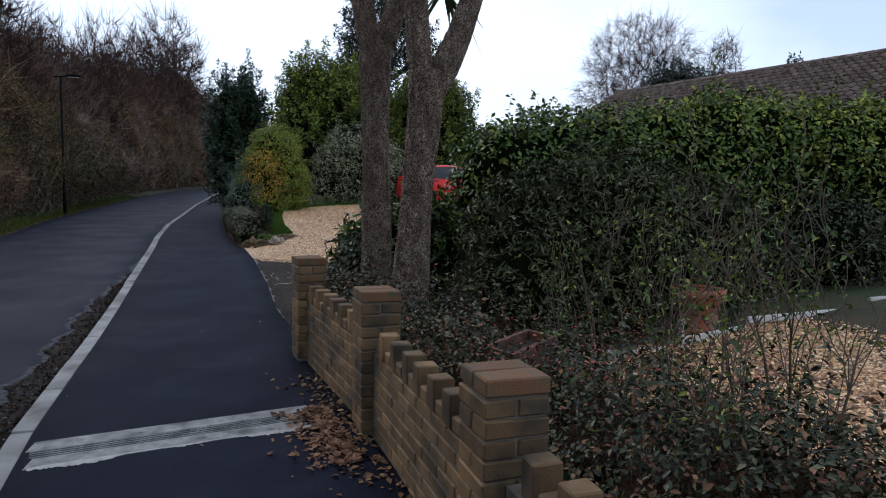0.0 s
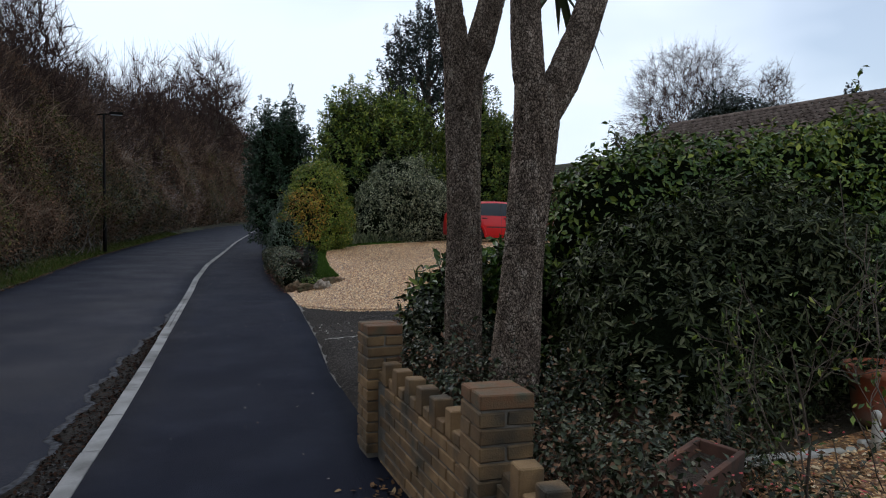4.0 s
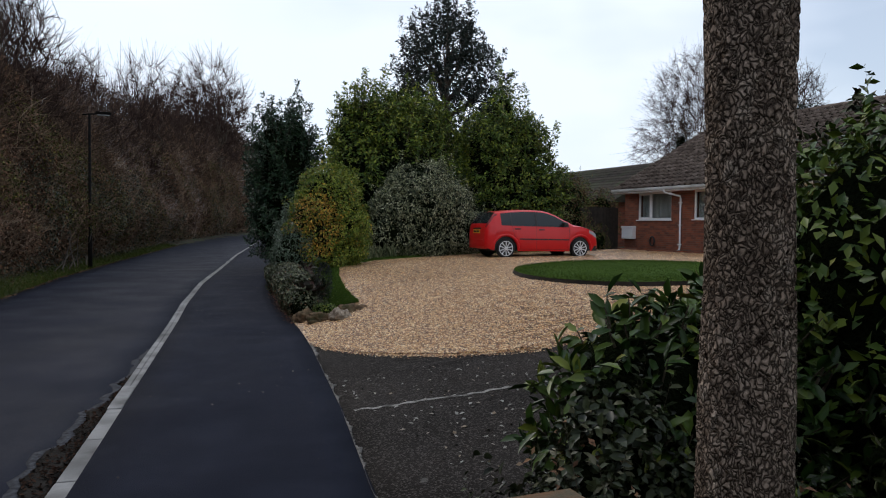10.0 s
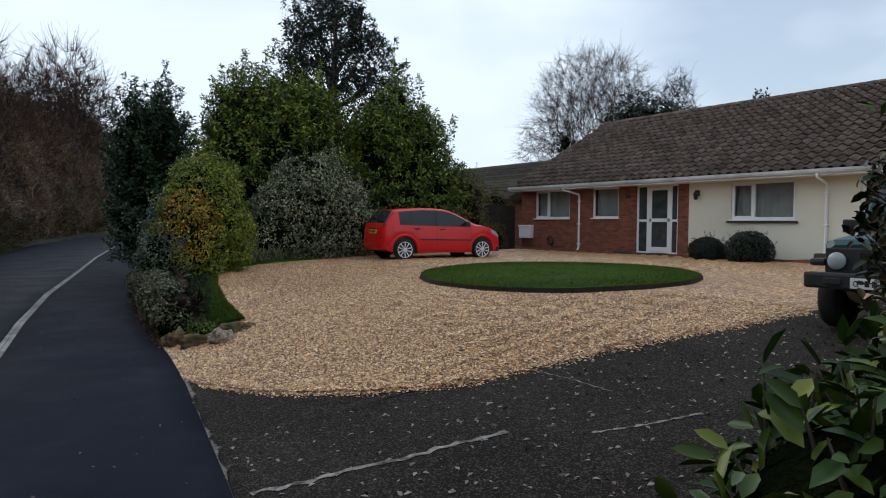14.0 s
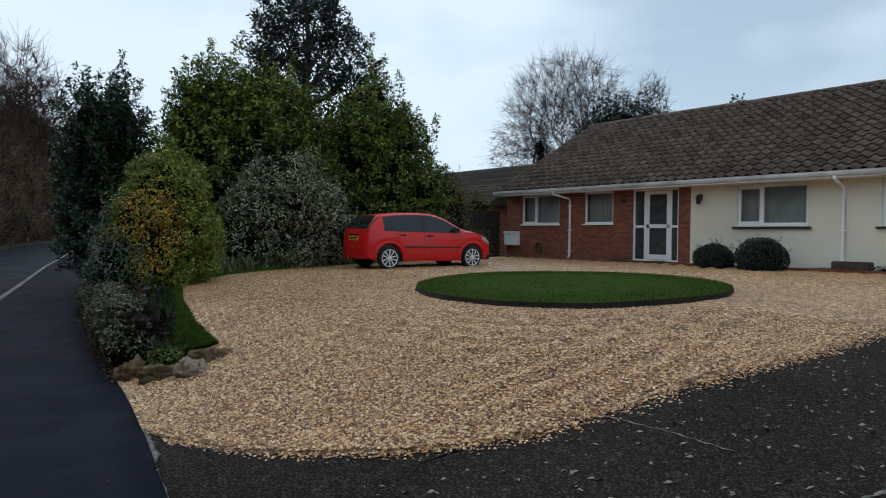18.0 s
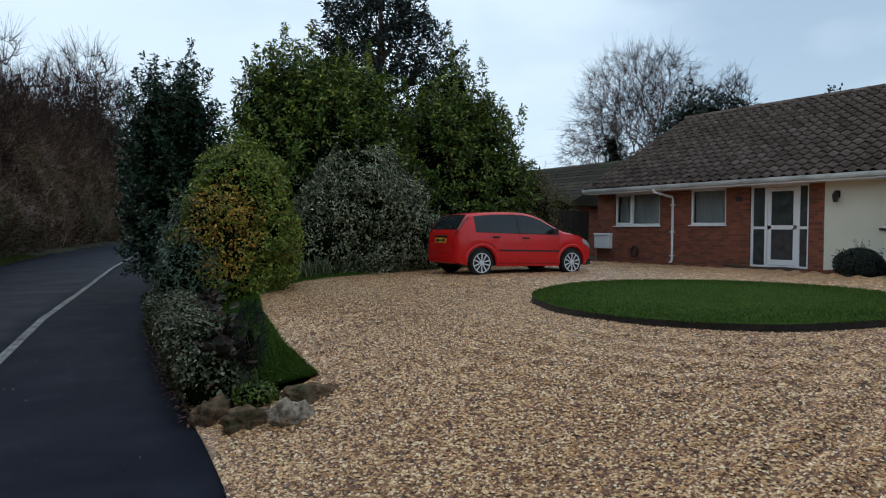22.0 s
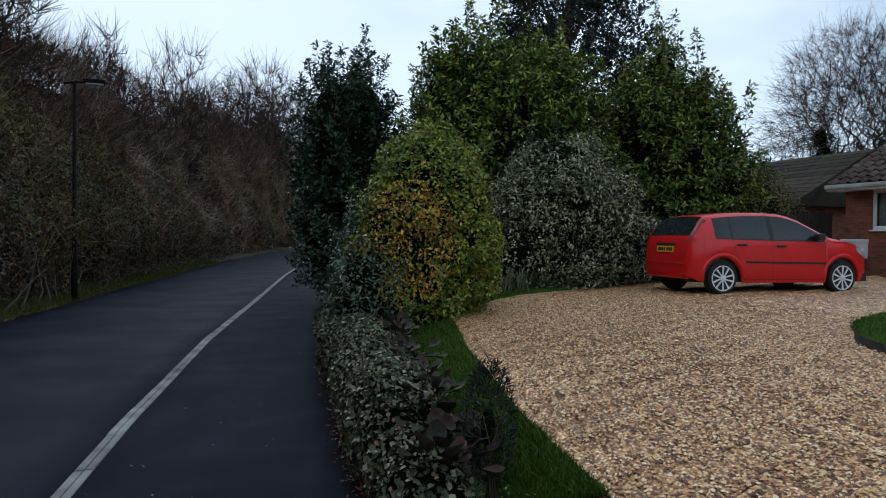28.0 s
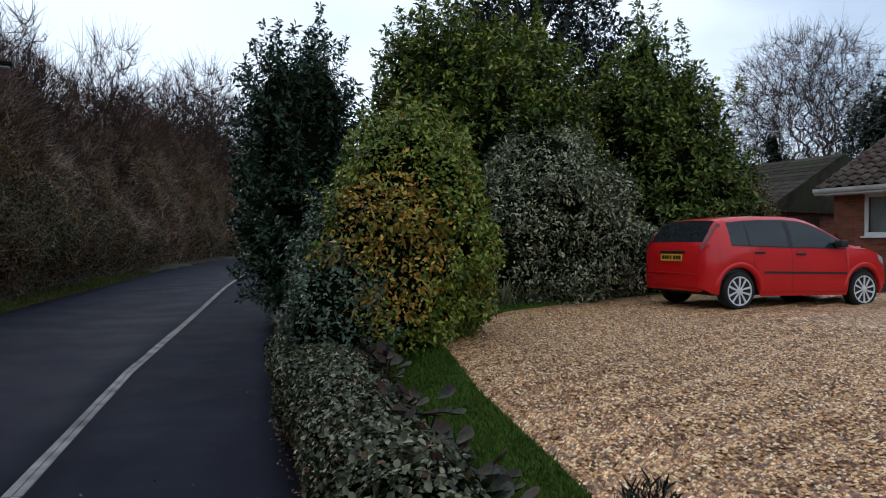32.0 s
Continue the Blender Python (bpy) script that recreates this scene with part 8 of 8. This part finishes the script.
for a, c in seeds:
    q = SK[a, c]
    R = rng.uniform(0.6, 1.9) * (1 + max(0, q[1] - 15) / 55)
    near = np.abs(ys - q[1]) < R
    d2 = np.sum((SK[:, near] - q) ** 2, -1)
    lump[:, near] = np.maximum(lump[:, near], np.sqrt(np.maximum(0, R * R - d2)) - 0.25 * R)
lump *= np.clip(row_h / 0.8, 0, 1)[:, None]
G = SK + NR * (lump * 0.95 - 0.3)[..., None]
n = len(ys)
i = (np.arange(ROWS - 1)[:, None] * n + np.arange(n - 1)[None]).ravel()
thicket = thing("hedgerow_thicket", "dense brown winter thicket of bare brambles and saplings on the bank", "hedgerow", kind="stuff")
# added sheet under the skin, dark in place of the thicket's inner shade
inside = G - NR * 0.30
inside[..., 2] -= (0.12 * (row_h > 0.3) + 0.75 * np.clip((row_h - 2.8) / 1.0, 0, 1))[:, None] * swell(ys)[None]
put("inner_growth", fast_mesh("inner_growth", inside.reshape(-1, 3), np.stack([i, i + 1, i + n + 1, i + n], 1), M_CORESHADEB, True), thicket)


def on_thicket(count, rng, near=1.0, lo=0.0, hi=24.0):
    """Places on the lumpy skin and the ways out of it."""
    r = rng.uniform(lo, hi, count)
    c = 50 + rng.random(count) ** near * (n - 53)
    a, b = r.astype(int), c.astype(int)
    fr, fc = (r - a)[:, None], (c - b)[:, None]
    p = (G[a, b] * (1 - fr) + G[a + 1, b] * fr) * (1 - fc) + (G[a, b + 1] * (1 - fr) + G[a + 1, b + 1] * fr) * fc
    return p, NR[a, b]


def twig_mesh(name, p, d, length, width, mat, rng):
    """Thin bent twigs, each a tapering blade."""
    k = len(p)
    side = unit(np.cross(d, np.array([0.75, -0.65, 0.1]) + rng.normal(0, 0.5, (k, 3)))) * width[:, None]
    mid = p + d * (length * 0.5)[:, None] + rng.normal(0, 0.09, (k, 3)) * length[:, None]
    tip = mid + (d + rng.normal(0, 0.45, (k, 3))) * (length * 0.5)[:, None]
    V = np.stack([p - side, p + side, mid + side * 0.6, mid - side * 0.6, tip], 1).reshape(-1, 3)
    b = np.arange(k)[:, None] * 5
    F = np.concatenate([b + np.array([0, 1, 2]), b + np.array([0, 2, 3]), b + np.array([3, 2, 4])], 1).reshape(-1, 3)
    return fast_mesh(name, V, F, mat)


def far_size(p, k):
    return 1 + np.clip(p[:, 1] - 10, 0, 110) / k


def brush(name, count, reach, width, up, wild, mat, lo=0.0, hi=24.0, where=None):
    p, nr = on_thicket(count, rng, 1.0, lo, hi)
    if where is not None:
        keep = where(p)
        p, nr = p[keep], nr[keep]
    d = unit(nr * 0.8 + np.array([0, 0, up]) + rng.normal(0, wild, p.shape))
    ln = rng.uniform(*reach, len(p)) * far_size(p, 60)
    put(name, twig_mesh(name, p - d * (ln * 0.35)[:, None], d, ln, rng.uniform(*width, len(p)) * far_size(p, 34), mat, rng), thicket)


brush("rods", 8000, (0.5, 1.3), (0.006, 0.012), 0.7, 0.55, L_BRUSH)
brush("twig_tangle", 60000, (0.15, 0.5), (0.004, 0.008), 0.15, 1.0, L_BRUSH)
brush("top_fringe", 20000, (0.4, 1.8), (0.004, 0.007), 1.5, 0.45, L_TWIG, 13.0, 25.0)
brush("pale_twigs", 16000, (0.3, 0.9), (0.004, 0.007), 0.3, 0.7, L_PALETWIG, 2.0, 20.0, lambda p: (wobble(p, 0.35, 12) > 0.25) & (p[:, 1] > 38))
p, nr = on_thicket(170000, rng)
q = wobble(p, 1.1, 15) > -0.45
p, nr = p[q], nr[q]
q = rng.random(len(p)) < np.interp(p[:, 1], (0, 40, 150), (0.9, 0.6, 0.5))
p, nr = p[q], nr[q]
put("dead_foliage", leaf_mesh("dead_foliage", p + rng.normal(0, 0.1, p.shape), nr, 0.08 * far_size(p, 60), L_BRAMBLE, rng, 0.6), thicket)
p, nr = on_thicket(70000, rng, 1.0, 1.0, 14.0)
k = wobble(p, 0.55, 31) + 0.35 * wobble(p, 1.9, 7) > 0.1
p, nr = p[k], nr[k]
put("olive_foliage", leaf_mesh("olive_foliage", p + rng.normal(0, 0.12, p.shape) + nr * 0.08, nr, 0.08 * far_size(p, 70), L_OLIVE, rng, 0.55), thicket)
# dark evergreen undergrowth along the foot
p, nr = on_thicket(80000, rng, 1.25, 0.0, 9.5)
k = (wobble(p, 0.7, 8) > 0.0) | (p[:, 2] < 0.45)
p, nr = p[k], nr[k]
put("evergreen_foliage", leaf_mesh("evergreen_foliage", p + rng.normal(0, 0.14, p.shape) + nr * 0.12, nr, 0.075 * far_size(p, 70), L_SMALL, rng, 0.6), thicket)
trees = [dome_tree_meshes(101, [(0, 0, 4.6, 1.4, 1.4, 2.6)], 280, 1.6, 0.08, 0.012, 0.6), dome_tree_meshes(102, [(0.3, 0, 4.4, 0.9, 0.9, 2.8), (-0.7, 0.3, 4.0, 0.8, 0.8, 2.2)], 280, 1.0, 0.07, 0.012, 0.6),
         dome_tree_meshes(103, [(0, 0, 5.0, 1.8, 1.8, 2.2), (0.4, 0.2, 3.0, 1.2, 1.2, 1.6)], 300, 1.5, 0.10, 0.012, 0.65)]
protos = [bare_tree("slender leafless tree rising from the roadside thicket", t, pose(-60, -60, 0)) for t in trees]
for o in protos:
    o["group"] = "roadside trees"
spots = []
y = 6.0
while y < 140:
    spots.append((float(left_x(y)) - rng.uniform(2.4, 6.0), y))
    y += rng.uniform(1.1, 2.4) * (1 + y / 60)
for k, (x, y) in enumerate(spots):
    tall = 5.0 * float(swell(np.array(y))) * rng.uniform(0.95, 1.6)
    zs = tall / 7.2
    s = zs * rng.uniform(0.7, 1.0)
    m = pose(x, y, land1(x, y) - 0.2, rng.normal(0, 3), rng.normal(0, 3), rng.uniform(0, 360)) @ Matrix.Diagonal((s, s, zs, 1))
    if k < 3:
        protos[k].matrix_basis = m
    else:
        copy_thing(protos[k % 3], m).scale = (s, s, zs)
# pale crooked saplings at the thicket's foot
M_PALE = surface("pale_sapling_bark", (0.14, 0.115, 0.095), (0.26, 0.22, 0.185), 12, 0.9, 90, 0.4)
for k, (y, off, lean, h) in enumerate(((30.2, 0.55, 0.5, 2.3), (30.9, 0.5, -0.4, 2.0), (31.7, 0.45, 0.7, 2.5), (29.4, 0.6, 0.3, 1.8), (32.3, 0.5, -0.6, 2.1), (28.7, 0.7, 0.4, 1.6), (33.6, 0.5, 0.5, 1.9))):
    x = float(left_x(y)) - off
    sap = thing("crooked_sapling", "pale crooked bare sapling at the foot of the thicket", "sapling", (x, y, land1(x, y) - 0.1), "pale saplings")
    out = []
    grow(rng, Vector((0, 0, 0)), Vector((0.25, lean, 1)).normalized(), h * 0.72, 0.022, 0, out, 1, 0.26, (2, 2))
    vs, fs = [], []
    for pts, rad, lv in out:
        a, f = tube(pts, [max(0.007, q) for q in rad], 6, False)
        o = len(vs)
        vs += a
        fs += [[j + o for j in q] for q in f]
    put("stem", mesh_of("stem", vs, fs, M_PALE, True), sap)
# verge grass on the far side
gy2 = rng.uniform(0, 60, 30000)
gx2 = left_x(gy2) - np.abs(rng.normal(0.1, 0.5, 30000))
tagged(put("verge_grass", blades("verge_grass", gx2, gy2, land(gx2, gy2) - 0.09, rng, 0.05, 0.2, M_ROUGH, 0.5)), "rough green verge grass under the thicket", "grass", kind="stuff")

# ---- distance ----
birch = dome_tree_meshes(110, [(0, 0, 9.6, 4.7, 4.7, 3.9), (-2.6, 1.5, 7.0, 3.0, 3.0, 2.6), (2.2, -1, 7.4, 2.6, 2.6, 2.6)], 2300, 3.6, 0.24, 0.011, 1.0, 0.3)
bare_tree("large leafless birch with a broad rounded crown behind the bungalow", birch, pose(42.4, 45.8, 0.5, 0, 0, -20) @ Matrix.Diagonal((1.05, 1.05, 1.16, 1)))
slim = dome_tree_meshes(113, [(0, 0, 9.2, 1.7, 1.7, 3.2)], 420, 4.5, 0.14, 0.012, 0.8, 0.2)
bare_tree("smaller slender leafless birch behind the bungalow", slim, pose(48.0, 42.0, 0.5) @ Matrix.Diagonal((1, 1, 1.14, 1)))
round_oak = dome_tree_meshes(114, [(0, 0, 15.4, 3.9, 3.9, 4.2), (0.5, 0, 11.5, 2.8, 2.8, 2.5)], 420, 8.0, 0.3, 0.03, 1.3)
bare_tree("distant round-headed leafless tree beyond the bend", round_oak, pose(10.5, 99.0, 0.5))
ivy = [(39.9, 46.0, 6.6, 0.9, 0.9, 2.3), (39.6, 46.0, 8.3, 0.6, 0.6, 1.0)]
leafy_tree("ivy_column", "dark ivy clothing the birch's lower boughs", "ivy", ivy, 0.2, L_OAK, 115, 0.8, gap=0.5, length=0.6, radius=0.25, per=20, core=0.6, limbs=3, trunk_r=0.1)
for x, y, s in ((31.0, 58.0, 0.62), (36.0, 60.0, 0.5), (28.0, 62.0, 0.5), (22.5, 64.0, 0.62)):
    bare_tree("small leafless tree in the gardens beyond", trees[2], pose(x, y, 1.0, 0, 0, x * 40) @ Matrix.Diagonal((s * 1.6, s * 1.6, s * 1.7, 1)))
shrub("dark_pine", "dark brownish conifer behind the bungalow roof", "tree", [(35.2, 34.5, 6.9, 2.9, 2.6, 2.9), (37.0, 33.2, 6.2, 2.6, 2.2, 2.8), (35.5, 34.4, 3.0, 1.0, 1.0, 3.0)], 9000, 0.28, L_OAK, 111, 0.8, shoots=60, clump=0.6, core=0.75)
shrub("far_conifer", "small dark conifer top above the bungalow ridge", "tree", [(43.0, 31.4, 8.6, 0.7, 0.7, 2.1), (43.0, 31.4, 4.0, 1.2, 1.2, 3.5)], 3000, 0.25, L_OAK, 112, 0.8, core=0.7)
nb = thing("neighbour_bungalow", "brown-tiled bungalow beyond the garden", "house", (25, 36, 0.8))
part("wall", box_bm(-3.6, -5, -0.3, 3.6, 5, 2.2), M_HOUSE, nb)
bm = bmesh.new()
v = [bm.verts.new(q) for q in ((-4, -5.4, 2.1), (-4, 5.4, 2.1), (0, 5.4, 4.25), (0, -5.4, 4.25), (4, -5.4, 2.1), (4, 5.4, 2.1))]
for f in ((0, 3, 2, 1), (3, 4, 5, 2), (0, 4, 3), (1, 2, 5), (0, 1, 5, 4)):
    bm.faces.new([v[i] for i in f])
M_OLDTILE = surface("mossy_dark_tile", (0.03, 0.025, 0.02), (0.07, 0.056, 0.045), 3, 0.95, 40, 0.8, dirt=(0.05, 0.055, 0.03), dirt_scale=1.2, vary=0.5, spec=0.1)
nroof = part("roof", bm, M_OLDTILE, nb)
for r in range(13):
    x0, z0 = -4 + r * 0.31, 2.1 + r * 0.167
    part("tile_course", box_bm(-0.02, -5.4, 0.0, 0.30, 5.4, 0.05), M_OLDTILE, nroof).matrix_basis = pose(x0, 0, z0, 0, -28.3, 0)
for y in (-3.2, 1.8):
    part("window", box_bm(-3.64, y, 0.9, -3.58, y + 1.5, 1.9, 0.01), M_UPVC, nb)
far_wood = [(22, 62, 4), (30, 70, 5), (16, 52, 4), (44, 66, 6), (60, 60, 6), (70, 40, 7), (62, 22, 6), (14, 44, 3.5), (9.5, 40, 2.8), (11.5, 48, 3.4)]
for k, (x, y, h) in enumerate(far_wood):
    shrub("background_tree", "dull green evergreen in the gardens beyond", "tree", [(x, y, h * 0.55, h * 0.45, h * 0.45, h * 0.55), (x + h * 0.2, y + 0.5, h * 0.5, h * 0.35, h * 0.35, h * 0.5)], 3500, 0.28, L_HOLLY if k % 2 else L_GREEN, 120 + k, 0.5, clump=0.6, core=0.85, group="background trees")
for k in range(16):
    y = 110 + k * 7.0
    x = float(edge_x(y)) + rng.uniform(-14, 26)
    if float(left_x(y)) - 3 < x < float(edge_x(y)) + 2:
        x = float(edge_x(y)) + 6
    s = rng.uniform(0.5, 0.8)
    copy_thing(protos[k % 3], pose(x, y, 0, 0, 0, rng.uniform(0, 360)) @ Matrix.Scale(s, 4)).scale = (s, s, s)
